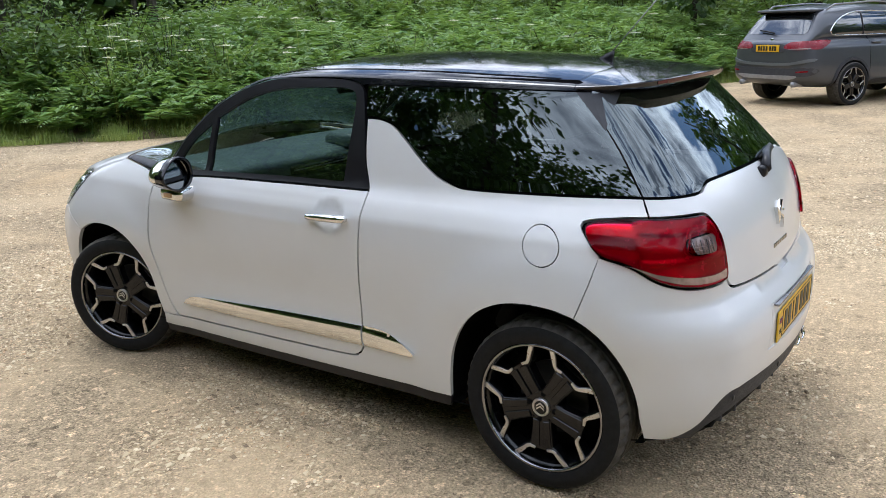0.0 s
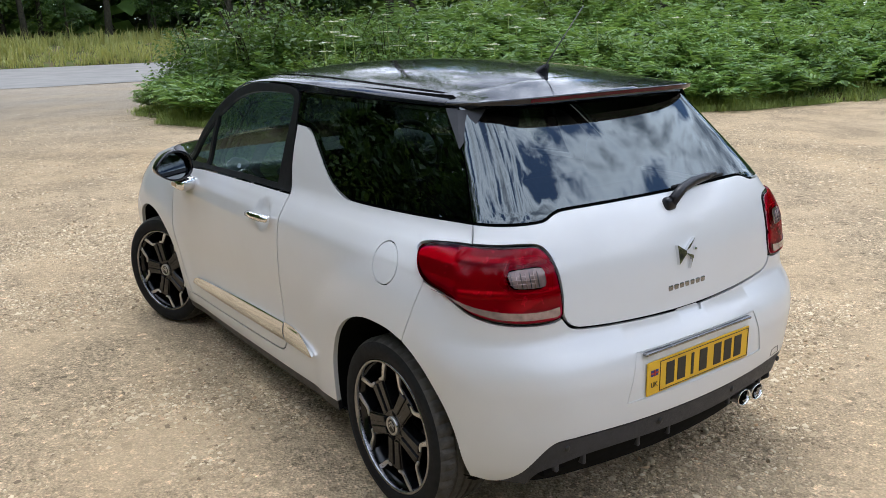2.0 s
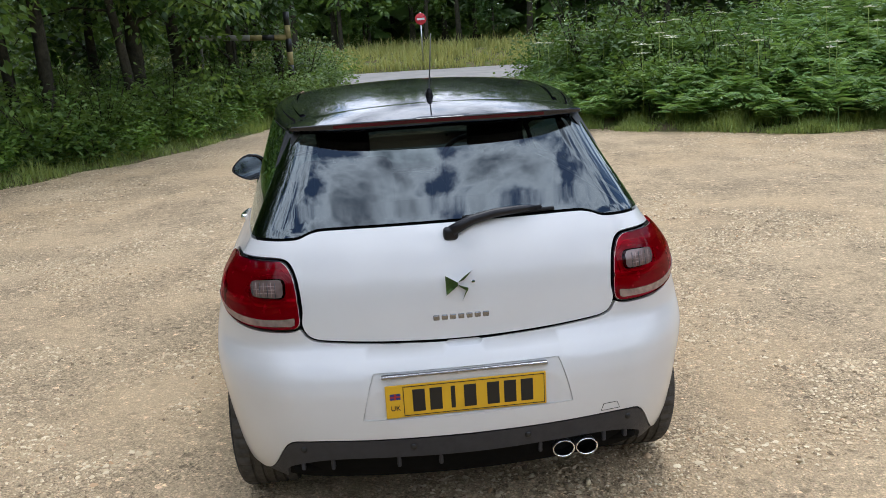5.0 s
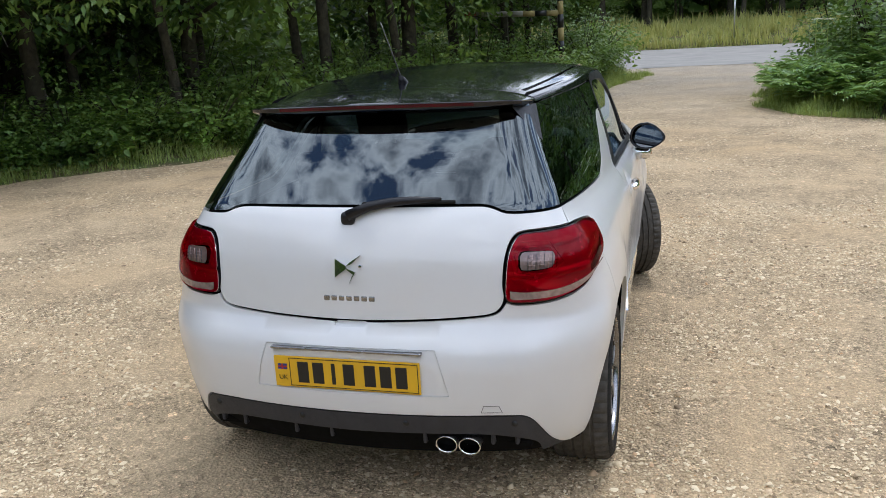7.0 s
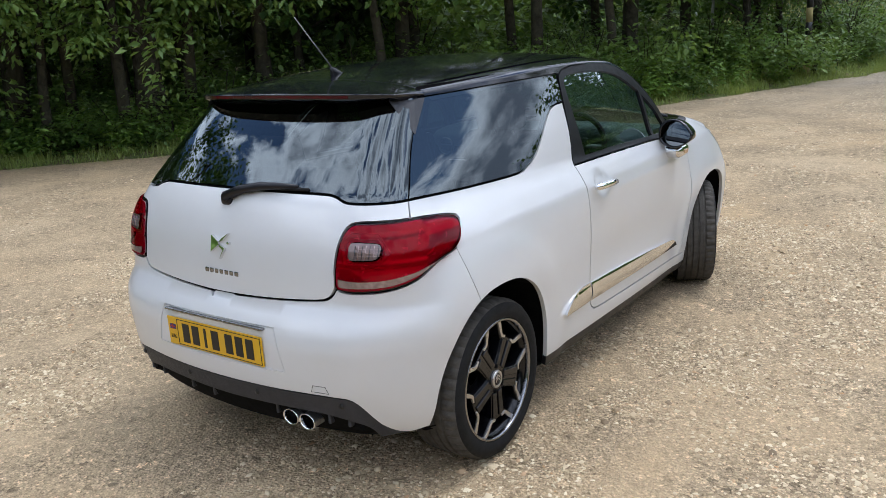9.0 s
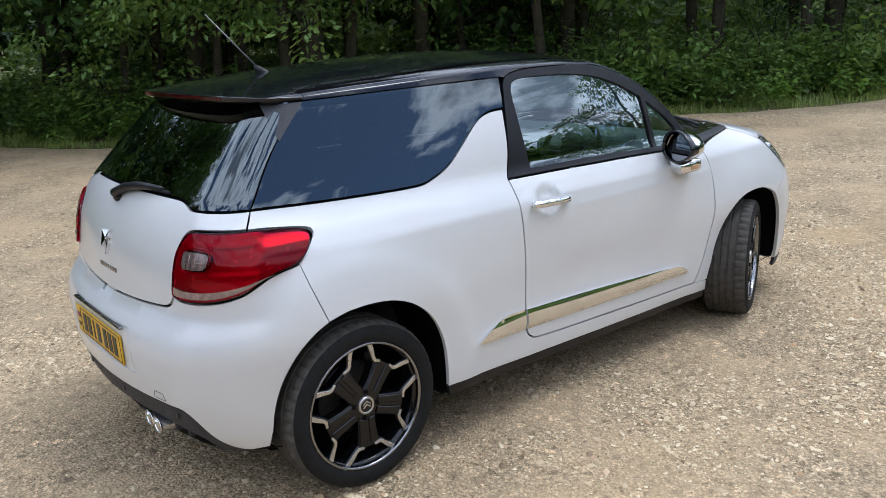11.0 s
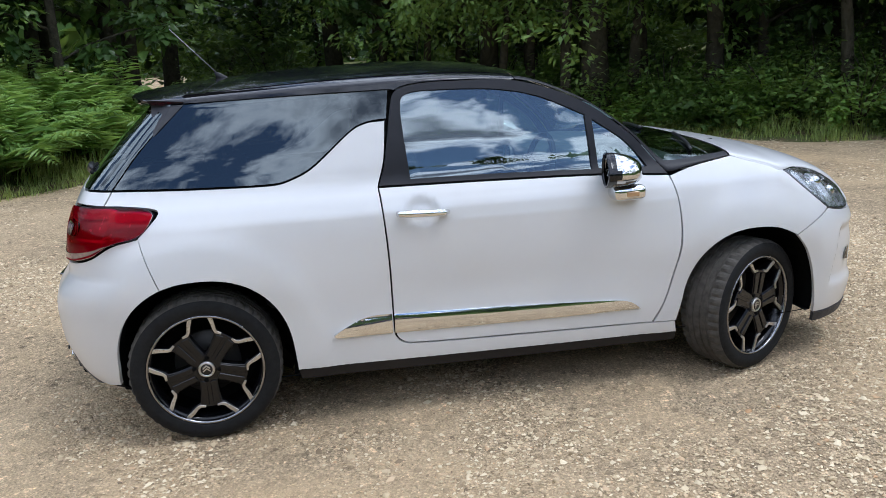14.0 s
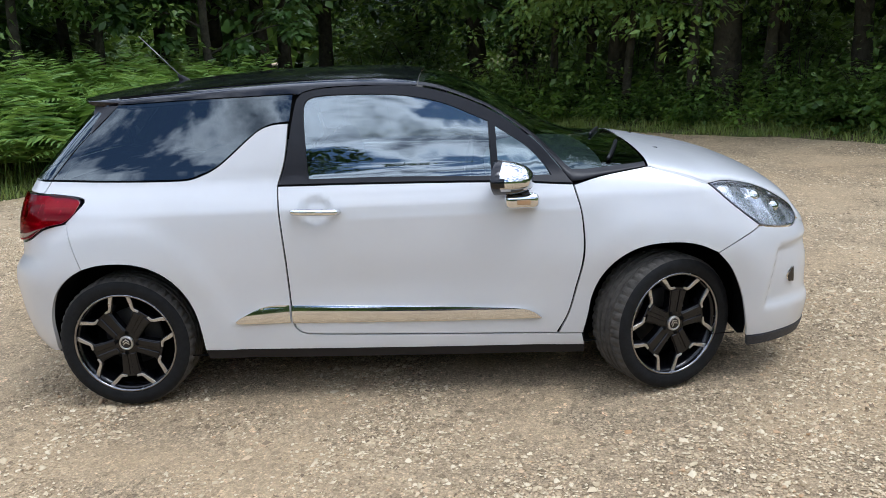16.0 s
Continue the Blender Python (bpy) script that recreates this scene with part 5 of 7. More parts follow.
north = np.array([(0.9, 24), (1.0, 14), (1.35, 11.8), (2.5, 10.1), (3.8, 9.2), (5.6, 7.7), (7.8, 5.75), (10, 4.4), (12, 3.3), (15, 2.2), (19, 0.7), (23.5, -0.3), (26, 1.2), (29, 5), (47, 26), (47, 60), (0.9, 60)], float)
west = np.array([(-1.4, 30), (-1.3, 12), (-1.05, 9.2), (-1.5, 7.5), (-2.4, 6.45), (-3.1, 5.8), (-4.0, 5.1), (-6, 4.4), (-12, 3.9), (-32, 3.5), (-32, 30)], float)
south = np.array([(24, -12), (18.5, -4.4), (16.5, -3.0), (15.2, -2.5), (12.6, -2.6), (11.3, -3.4), (10, -4.5), (8.5, -6.5), (8.1, -8.2), (6.8, -11.2), (6.1, -14), (5.2, -16.5), (3.5, -20.5), (-1, -25), (-14, -28), (-40, -29), (-40, -60), (40, -60), (40, -30)], float)
REGIONS = {"north": north, "west": west, "south": south}


def fine(loop, step, wobble):
    out = []
    for a, b in zip(loop, np.roll(loop, -1, 0)):
        n = max(1, int(np.linalg.norm(b - a) / step))
        for t in range(n):
            p = a + (b - a) * t / n
            out.append(p + wobble * np.array([noise.noise((p[0] * 1.3, p[1] * 1.3, 0.5)), noise.noise((p[0] * 1.3, p[1] * 1.3, 7.5))]))
    return np.array(out)


EDGE = {k: fine(v, 0.45, 0.28) for k, v in REGIONS.items()}


def inward(p, key):
    """How far points lie inside a region (0 outside)."""
    loop = EDGE[key]
    a, b = loop, np.roll(loop, -1, 0)
    best = np.full(len(p), 1e9)
    ab = b - a
    for chunk in np.array_split(np.arange(len(p)), max(1, len(p) // 1500)):
        q = p[chunk]
        t = np.clip(np.sum((q[:, None] - a) * ab, 2) / np.maximum(np.sum(ab * ab, 1), 1e-9), 0, 1)
        best[chunk] = np.min(np.linalg.norm(q[:, None] - (a + t[..., None] * ab), axis=2), axis=1)
    return np.where(within(p, loop), best, 0.0)


def rise(d, key):
    k = np.clip(d / 2.6, 0, 1)
    return (0.42 if key == "south" else 0.30) * k * k * (3 - 2 * k) - 0.01 * (d <= 0) + (0.13 if key == "south" else 0.03) * np.clip(d - 2.6, 0, 7)


for key in REGIONS:
    v, f = sheet([EDGE[key]], 1.1)
    d = inward(v, key)
    d = np.where(np.min(np.linalg.norm(v[:, None] - EDGE[key][None], axis=2), axis=1) < 1e-4, 0, d)
    z = np.array([float(h) + (0.06 * noise.noise((x * 0.9, y * 0.9, 2)) if h > 0.03 else 0) for (x, y), h in zip(v, rise(d, key))])
    f = f if np.cross(v[f[0][1]] - v[f[0][0]], v[f[0][2]] - v[f[0][0]]) > 0 else f[:, ::-1]
    tagged(mesh_part("verge", np.column_stack([v, z]), f, SOIL, smooth=True), "grassy soil verge at the edge of the gravel", "verge", kind="structure")

road_dir = Vector((0.04, 1, 0)).normalized()
road_n = Vector((-road_dir.y, road_dir.x, 0))
mid = Vector((41.0, -3.5, 0))
rows = []
for t in np.linspace(-70, 70, 60):
    for s in (-5.0, -1.7, 1.7, 5.0):
        p = mid + road_dir * float(t) - road_n * s
        rows.append((p.x, p.y, 0.012 + 0.02 * (1 - (s / 5.0) ** 2)))
tagged(mesh_part("road", rows, grid_faces(60, 4), ASPHALT, smooth=True), "pale worn asphalt road beyond the car park", "road", kind="structure")
# long grass bank beyond the road
rows = []
for t in np.linspace(-70, 70, 80):
    for s, h in ((5.1, 0.0), (6.0, 0.25), (7.5, 0.6), (10, 0.95), (16, 1.2), (60, 3.0)):
        p = mid + road_dir * float(t) - road_n * s
        rows.append((p.x, p.y, h + 0.08 * noise.noise((p.x * 0.4, p.y * 0.4, 1)) * (h > 0)))
tagged(mesh_part("bank", rows, grid_faces(80, 6), SOIL, smooth=True), "grass bank on the far side of the road", "bank", kind="structure")

rows = [(x, y, 0.010) for x in np.linspace(27.5, 36.3, 10) for y in np.linspace(-9 - 0.9 * (x - 27.5), 1.2 + 0.9 * (x - 27.5), 8)]
rows = [(x + 0.5 * noise.noise((y * 0.6, x, 0)) * (x < 28), y, z) for x, y, z in rows]
tagged(mesh_part("road_apron", rows, grid_faces(10, 8), ASPHALT, smooth=True), "worn asphalt apron where the track meets the road", "road", kind="structure")


# ---- parked grey car at the hedge ----
GREY = plain("grey_metallic_paint", (0.062, 0.066, 0.076), 0.36, 0.35, 0.5, 0.6, vary=0.06)
SUV_RED = plain("dark_red_lamp", (0.20, 0.004, 0.012), 0.25, 0, 0.3, 0.1, vary=0.4, scale=6)
DULL_SILVER = plain("dull_silver", (0.30, 0.30, 0.31), 0.5, 0.4)
suv = tagged(empty("sport_utility_car", pose(2.07, -13.35, 0, 0, 0, -121)), "dark grey metallic sport utility car parked by the hedge", "car")
SUV_GLASS = plain("suv_dark_glass", (0.012, 0.014, 0.016), 0.05, 0, 1.0, 1.0, vary=0.1)
# the grey paint again, lighter: the bumper crease's highlight put into the colour
GREY_HIGHLIGHT = plain("grey_paint_highlight", (0.14, 0.148, 0.16), 0.34, 0.35, 0.5, 0.6, vary=0.06)
# sections across the car: half width, lowest and highest point, and the width at the top as a share
SUV_BODY = [curve(k) for k in (
    [(-0.945, 0.58), (-0.93, 0.70), (-0.88, 0.80), (-0.76, 0.872), (-0.50, 0.905), (0.0, 0.915), (1.3, 0.905), (2.2, 0.905), (2.7, 0.90), (3.2, 0.85), (3.45, 0.72), (3.52, 0.58)],
    [(-0.945, 0.47), (-0.92, 0.41), (-0.80, 0.35), (-0.50, 0.30), (0.0, 0.28), (1.3, 0.27), (2.7, 0.30), (3.2, 0.32), (3.52, 0.42)],
    [(-0.945, 0.93), (-0.92, 1.01), (-0.84, 1.075), (-0.60, 1.11), (0.0, 1.115), (1.3, 1.09), (2.2, 1.06), (2.7, 1.02), (3.2, 0.94), (3.52, 0.74)],
    [(-0.945, 0.96), (0.0, 0.94), (3.52, 0.88)])]
SUV_CABIN = [curve(k) for k in (
    [(-0.86, 0.70), (-0.80, 0.745), (-0.58, 0.775), (-0.20, 0.79), (0.5, 0.80), (1.2, 0.79), (2.25, 0.76)],
    [(-0.86, 0.98), (2.25, 0.98)],
    [(-0.86, 1.06), (-0.80, 1.14), (-0.70, 1.29), (-0.58, 1.455), (-0.46, 1.545), (-0.20, 1.59), (0.5, 1.612), (1.2, 1.59), (1.6, 1.47), (2.25, 1.07)],
    [(-0.86, 0.96), (-0.58, 0.86), (-0.2, 0.82), (0.6, 0.81), (1.3, 0.83), (2.25, 0.95)])]


def suv_half(form, x, z, power):
    w, lo, hi, top = (c(x) for c in form)
    q = np.clip((z - (lo + hi) / 2) / ((hi - lo) / 2), -1, 1)
    return w * (1 + (top - 1) * (q + 1) / 2) * (1 - np.abs(q) ** power) ** (1 / power)


def suv_side(x, z):
    a = np.where((x > -0.945) & (x < 3.52), suv_half(SUV_BODY, x, z, 5.5), 0)
    return np.maximum(a, np.where((x > -0.86) & (x < 2.25) & (z > 1.0), suv_half(SUV_CABIN, x, z, 3.8), 0))


def suv_tail(y, z):
    lo, hi = np.full(np.shape(y), -0.95), np.full(np.shape(y), 0.3)
    for _ in range(26):
        m = (lo + hi) / 2
        i = suv_side(m, z) > np.abs(y)
        lo, hi = np.where(i, lo, m), np.where(i, m, hi)
    return hi


def suv_loft(name, form, x0, x1, power, n=44, m=60):
    verts = []
    for x in x0 + (x1 - x0) * (0.5 - 0.5 * np.cos(np.linspace(0, math.pi, m))):
        w, lo, hi, top = (float(c(x)) for c in form)
        for k in range(n):
            c, q = math.cos(2 * math.pi * k / n), math.sin(2 * math.pi * k / n)
            yy, zz = math.copysign(abs(c) ** (2 / power), c), math.copysign(abs(q) ** (2 / power), q)
            verts.append((x, w * (1 + (top - 1) * (zz + 1) / 2) * yy, (lo + hi) / 2 + (hi - lo) / 2 * zz))
    faces = grid_faces(m, n) + [(i * n + n - 1, (i + 1) * n + n - 1, (i + 1) * n, i * n) for i in range(m - 1)]
    faces += [tuple(range(n)), tuple(range((m - 1) * n, m * n))[::-1]]
    ob = mesh_part(name, verts, faces, GREY, suv, "", True)
    b = bmesh.new()
    b.from_mesh(ob.data)
    bmesh.ops.recalc_face_normals(b, faces=b.faces[:])
    b.to_mesh(ob.data)
    b.free()
    ob.data.set_sharp_from_angle(angle=radians(55))
    return ob


def suv_panel(name, loops, face, material, parent=None, label="", lift=0.006, side=1, cell=0.05):
    """A piece that follows the car's skin: loops of (x, z) on a side or (y, z) on the tail; its rim turns inward."""
    loops = [spline_loop(l, [False] * len(l), 0.03) if isinstance(l, list) else l for l in loops]
    v, f = sheet(loops, cell)
    n = len(v)
    if face == "side":
        at = lambda h: np.column_stack([v[:, 0], side * (suv_side(v[:, 0], v[:, 1]) + h), v[:, 1]])
    else:
        at = lambda h: np.column_stack([suv_tail(side * v[:, 0], v[:, 1]) - h, side * v[:, 0], v[:, 1]])
    p, q = at(lift), at(-0.02)
    edges = {(t[i], t[(i + 1) % 3]) for t in f for i in range(3)}
    rim = [e for e in edges if (e[1], e[0]) not in edges]
    faces = [tuple(int(i) for i in t) for t in f] + [(int(j), int(i), int(i) + n, int(j) + n) for i, j in rim]
    flip = side > 0
    faces = [t[::-1] for t in faces] if flip else faces
    ob = mesh_part(name, np.concatenate([p, q]), faces, material, parent or suv, label, True)
    ob.data.set_sharp_from_angle(angle=radians(45))
    return ob


suv_loft("body", SUV_BODY, -0.945, 3.52, 5.5)
suv_loft("cabin", SUV_CABIN, -0.86, 2.25, 3.8)
ring = lambda cx, r, n=28: np.array([(cx + r * math.cos(q), max(0.325 + 0.004 * math.cos(q * 3), 0.345 + r * math.sin(q))) for q in np.linspace(0, 2 * math.pi, n, endpoint=False)])
window_loop = [(-0.40, 1.185), (-0.30, 1.125), (0.10, 1.115), (0.80, 1.110), (1.60, 1.105), (1.78, 1.13), (1.50, 1.33), (1.20, 1.44), (0.60, 1.487), (0.10, 1.465), (-0.22, 1.36)]
for s in (1, -1):
    glass_s = suv_panel("side_window", [window_loop], "side", SUV_GLASS, suv, "dark side glass", 0.004, s)
    lp = spline_loop(window_loop, [False] * len(window_loop), 0.05)
    tube("window_trim", [(x, s * (float(suv_side(np.array(x), np.array(z))) + 0.006), z) for x, z in (*lp, lp[0])], 0.011, CHROME, suv, "bright window trim", sides=6, close=False)
    for x0, x1 in ((0.33, 0.30), (1.14, 1.02)):
        tube("window_pillar", [(x0 + (x1 - x0) * q, s * (float(suv_side(np.array(x0 + (x1 - x0) * q), np.array(1.12 + 0.34 * q))) + 0.002), 1.12 + 0.34 * q) for q in np.linspace(0, 1, 6)], 0.016, BLACK_SATIN, glass_s, sides=6)
    tube("roof_rail", [(-0.40, 0.625 * s, 1.52), (-0.25, 0.635 * s, 1.60), (0.6, 0.64 * s, 1.635), (1.2, 0.63 * s, 1.605), (1.4, 0.62 * s, 1.52)], 0.015, DULL_SILVER, suv, "silver roof rail", sides=6)
    lamp = suv_panel("tail_lamp", [[(0.34, 0.945), (0.42, 1.025), (0.62, 1.045), (0.76, 1.048), (0.785, 1.0), (0.775, 0.93), (0.68, 0.912), (0.50, 0.915)]], "tail", SUV_RED, suv, "dark red tail lamp", 0.012, s, 0.03)
    suv_panel("lamp_corner", [[(-0.875, 0.93), (-0.88, 1.0), (-0.86, 1.045), (-0.66, 1.060), (-0.44, 1.055), (-0.56, 0.985), (-0.70, 0.925)]], "side", SUV_RED, lamp, "", 0.012, s, 0.03)
    suv_panel("lamp_band", [[(0.44, 0.925), (0.62, 0.934), (0.80, 0.945), (0.80, 0.930), (0.62, 0.920), (0.44, 0.914)]], "tail", CLEAR_LENS, lamp, "pale band of the lamp", 0.017, s, 0.02)
    suv_panel("lower_reflector", [[(0.62, 0.575), (0.80, 0.590), (0.80, 0.570), (0.62, 0.555)]], "tail", SUV_RED, suv, "", 0.012, s, 0.02)
    tube("exhaust_pipe", [(-0.72, 0.56 * s, 0.375), (-0.945, 0.56 * s, 0.365)], 0.043, DULL_SILVER, suv, "silver exhaust tip", sides=14)
    for cx in (0.0, 2.67):
        suv_panel("wheel_arch", [ring(cx, 0.425), ring(cx, 0.372) + (0, 0.012)], "side", PLASTIC, suv, "black plastic wheel arch", 0.020, s, 0.05)
        suv_panel("arch_shadow", [ring(cx, 0.378)], "side", CAVITY, suv, "", 0.006, s, 0.08)
    suv_panel("sill", [[(0.44, 0.40), (1.3, 0.40), (2.24, 0.40), (2.24, 0.29), (1.3, 0.285), (0.44, 0.29)]], "side", PLASTIC, suv, "black plastic sill", 0.014, s, 0.06)
    tube("door_seam", [(0.40, s * (float(suv_side(np.array(0.40), np.array(z))) - 0.001), z) for z in np.linspace(0.42, 1.1, 8)], 0.004, CAVITY, suv, sides=5)
    handle_s = tube("door_handle", [(x, s * (float(suv_side(np.array(x), np.array(0.99))) + h), 0.99) for x, h in ((0.44, 0.0), (0.47, 0.028), (0.62, 0.028), (0.65, 0.0))], 0.014, GREY, suv, sides=8)
suv_panel("rear_window", [[(-0.60, 1.17), (-0.30, 1.150), (0, 1.145), (0.30, 1.150), (0.60, 1.17), (0.585, 1.33), (0.50, 1.465), (0, 1.485), (-0.50, 1.465), (-0.585, 1.33)]], "tail", SUV_GLASS, suv, "dark rear window", 0.005)
part("rear_spoiler", box_bm((0.32, 1.12, 0.045), (-0.535, 0, 1.518), 0.02, 3), GREY, suv, "grey roof spoiler", smooth=True)
part("spoiler_shade", box_bm((0.18, 1.04, 0.03), (-0.565, 0, 1.488), 0.01, 2), CAVITY, suv)
suv_panel("plate_panel", [[(-0.34, 0.87), (0, 0.865), (0.34, 0.87), (0.35, 0.99), (0, 1.0), (-0.35, 0.99)]], "tail", PLASTIC, suv, "", 0.003)
suv_panel("bumper_crease", [[(-0.84, 0.78), (-0.50, 0.715), (0, 0.70), (0.50, 0.715), (0.84, 0.78), (0.84, 0.735), (0.50, 0.672), (0, 0.655), (-0.50, 0.672), (-0.84, 0.735)]], "tail", GREY_HIGHLIGHT, suv, "crease along the bumper with a painted highlight", 0.020, 1, 0.03)
suv_panel("bumper_insert", [[(-0.84, 0.63), (-0.40, 0.615), (0.40, 0.615), (0.84, 0.63), (0.82, 0.51), (0.40, 0.495), (-0.40, 0.495), (-0.82, 0.51)]], "tail", PLASTIC, suv, "dark plastic bumper insert", 0.008)
suv_panel("skid_plate", [[(-0.62, 0.505), (0, 0.500), (0.62, 0.505), (0.50, 0.445), (0, 0.440), (-0.50, 0.445)]], "tail", DULL_SILVER, suv, "silver skid plate", 0.016, 1, 0.03)
sp = part("number_plate", box_bm((0.012, 0.50, 0.11), (-0.958, 0.0, 0.93), 0.003), YELLOW, suv, "yellow number plate")
for i in range(7):
    part("plate_bar", box_bm((0.004, 0.040, 0.072), (-0.966, 0.18 - 0.056 * i - (0.02 if i > 3 else 0), 0.93)), INK, sp)
part("rear_badge", box_bm((0.014, 0.045, 0.05), (-0.868, 0, 1.065), 0.01), CHROME, suv)
tube("rear_wiper", [(-0.83, 0.0, 1.17), (-0.815, 0.18, 1.20), (-0.80, 0.34, 1.215)], 0.013, BLACK_SATIN, suv, sides=6)
for k, (x, s) in enumerate(((0, -1), (0, 1), (2.67, -1), (2.67, 1))):
    w = copy_thing(first, pose(x, 0.925 * s, 0.345, 0, 23 * k, 0 if s > 0 else 180))
    w.parent = suv
    w.scale = (1.115, 1.115, 1.115)
suv.scale = (1.08, 1.08, 1.08)

# ---- no-entry sign beyond the road ----
sign = tagged(empty("road_sign", pose(47.0, -4.0, 0.80)), "round red no-entry sign on a grey post", "road sign")
tube("post", [(0, 0, -0.4), (0, 0, 2.55)], 0.045, RIM_SILVER, sign, "grey metal post", sides=10)
SIGN_RED, SIGN_WHITE = plain("sign_red", (0.55, 0.02, 0.03), 0.4), plain("sign_white", (0.75, 0.75, 0.75), 0.4)
disc = lathe("disc", [(0.0, 0.015), (0.32, 0.015), (0.335, 0.0), (0.32, -0.015), (0.0, -0.015)], SIGN_RED, sign, 40, "red disc")
disc.matrix_basis = pose(-0.06, 0, 2.15, 0, 0, 86)
bar = part("white_bar", box_bm((0.46, 0.012, 0.12), (0, 0.018, 0)), SIGN_WHITE, disc)

# ---- height barrier at the edge of the wood ----
barrier = tagged(empty("height_barrier", pose(17.8, 3.0, 0)), "striped height barrier half hidden in foliage", "barrier")
WOOD_W, WOOD_R = plain("white_painted_wood", (0.27, 0.27, 0.22), 0.8), plain("red_painted_wood", (0.20, 0.055, 0.025), 0.7)
YELLOW_W = plain("faded_yellow_paint", (0.32, 0.26, 0.10), 0.8)
b0, b1 = Vector((-0.2, 1.15, 2.05)), Vector((0.2, -1.15, 1.95))
for i in range(8):
    p, q = b0.lerp(b1, i / 8), b0.lerp(b1, (i + 1) / 8)
    tube("beam_stripe", [p, q], 0.07, WOOD_R if i == 0 else (YELLOW_W if i % 2 else INK) if i > 4 else WOOD_W, barrier, sides=8)
for at in (b0.lerp(b1, 0.12), b0.lerp(b1, 0.45)):
    tube("support_post", [(at.x, at.y, -0.1), (at.x, at.y, at.z)], 0.035, WOOD_W if at.y > 0.5 else BARK, barrier, sides=8)
for i in range(8):
    tube("post_band", [(0.2, -1.20, 0.32 * i), (0.2, -1.20, 0.32 * (i + 1))], 0.075, INK if i % 2 else YELLOW_W, barrier, sides=10)


# ---- plants ----
rng = np.random.default_rng(7)


def frames_of(dirs, roll):
    """Right, along and up vectors for leaves that point along dirs."""
    d = dirs / np.maximum(np.linalg.norm(dirs, axis=1, keepdims=True), 1e-9)
    up = np.tile((0.0, 0.0, 1.0), (len(d), 1))
    r = np.cross(d, up)
    r /= np.maximum(np.linalg.norm(r, axis=1, keepdims=True), 1e-6)
    u = np.cross(r, d)
    c, s = np.cos(roll)[:, None], np.sin(roll)[:, None]
    return r * c + u * s, d, u * c - r * s


def leaves(pos, dirs, length, width, roll, shape=4):
    """Vertices and faces of many leaves. shape 4: a folded rhomb; 6: a longer oval with a bent tip."""
    r, d, u = frames_of(dirs, roll)
    L, Wd = length[:, None], width[:, None]
    if shape == 4:
        v = np.stack([pos, pos + d * L * 0.45 + r * Wd / 2 + u * Wd * 0.12, pos + d * L - u * L * 0.10, pos + d * L * 0.45 - r * Wd / 2 + u * Wd * 0.12], 1)
        f = np.array([(0, 1, 2), (0, 2, 3)])
    else:
        v = np.stack([pos, pos + d * L * 0.28 + r * Wd * 0.46 + u * Wd * 0.12, pos + d * L * 0.70 + r * Wd * 0.36 + u * Wd * 0.04, pos + d * L - u * L * 0.14,
                      pos + d * L * 0.70 - r * Wd * 0.36 + u * Wd * 0.04, pos + d * L * 0.28 - r * Wd * 0.46 + u * Wd * 0.12], 1)
        f = np.array([(0, 1, 2), (0, 2, 3), (0, 3, 4), (0, 4, 5)])
    n, k = v.shape[:2]
    return v.reshape(-1, 3), (np.arange(n)[:, None, None] * k + f[None]).reshape(-1, 3)


def join(pieces):
    vs, fs, n = [], [], 0
    for v, f in pieces:
        vs.append(v)
        fs.append(f + n)
        n += len(v)
    return np.concatenate(vs), np.concatenate(fs)


def raw_mesh(name, v, f, material):
    me = bpy.data.meshes.new(name)
    me.vertices.add(len(v))
    me.vertices.foreach_set("co", np.ascontiguousarray(v, dtype=np.float32).ravel())
    me.loops.add(len(f) * 3)
    me.loops.foreach_set("vertex_index", np.ascontiguousarray(f, dtype=np.int32).ravel())
    me.polygons.add(len(f))
    me.polygons.foreach_set("loop_start", np.arange(0, len(f) * 3, 3, dtype=np.int32))
    me.materials.append(material)
    me.update(calc_edges=True)
    me.validate()
    return me


def twigs(n_branch, reach, height, lift, seed, per=26, leaf=(0.075, 0.05), droop=0.35, start=0.25, origin=(0, 0, 0), spread=0.10, shape=6):
    """Leaves set along bent branches that leave the origin in all directions."""
    g = np.random.default_rng(seed)
    pos, dirs = [], []
    for b in range(n_branch):
        a = g.uniform(0, 2 * math.pi)
        out = np.array([math.cos(a), math.sin(a), 0])
        R, H = reach * g.uniform(0.45, 1.0), height * g.uniform(0.35, 1.0)
        base = np.array(origin) + out * R * 0.05
        for k in range(per):
            t = start + (1 - start) * (k + g.uniform()) / per
            p = base + out * R * t + np.array([0, 0, H * (t ** 0.7) - droop * H * t * t + lift])
            p += g.normal(0, spread, 3) * (0.4 + t)
            pos.append(p)
            side = np.array([-out[1], out[0], 0]) * g.choice([-1, 1])
            dirs.append(out * 0.5 + side * g.uniform(0.2, 1) + np.array([0, 0, g.uniform(-0.5, 0.35)]))
    pos, dirs = np.array(pos), np.array(dirs)
    n = len(pos)
    return leaves(pos, dirs, leaf[0] * g.uniform(0.7, 1.35, n), leaf[1] * g.uniform(0.7, 1.3, n), g.normal(0, 0.5, n), shape)


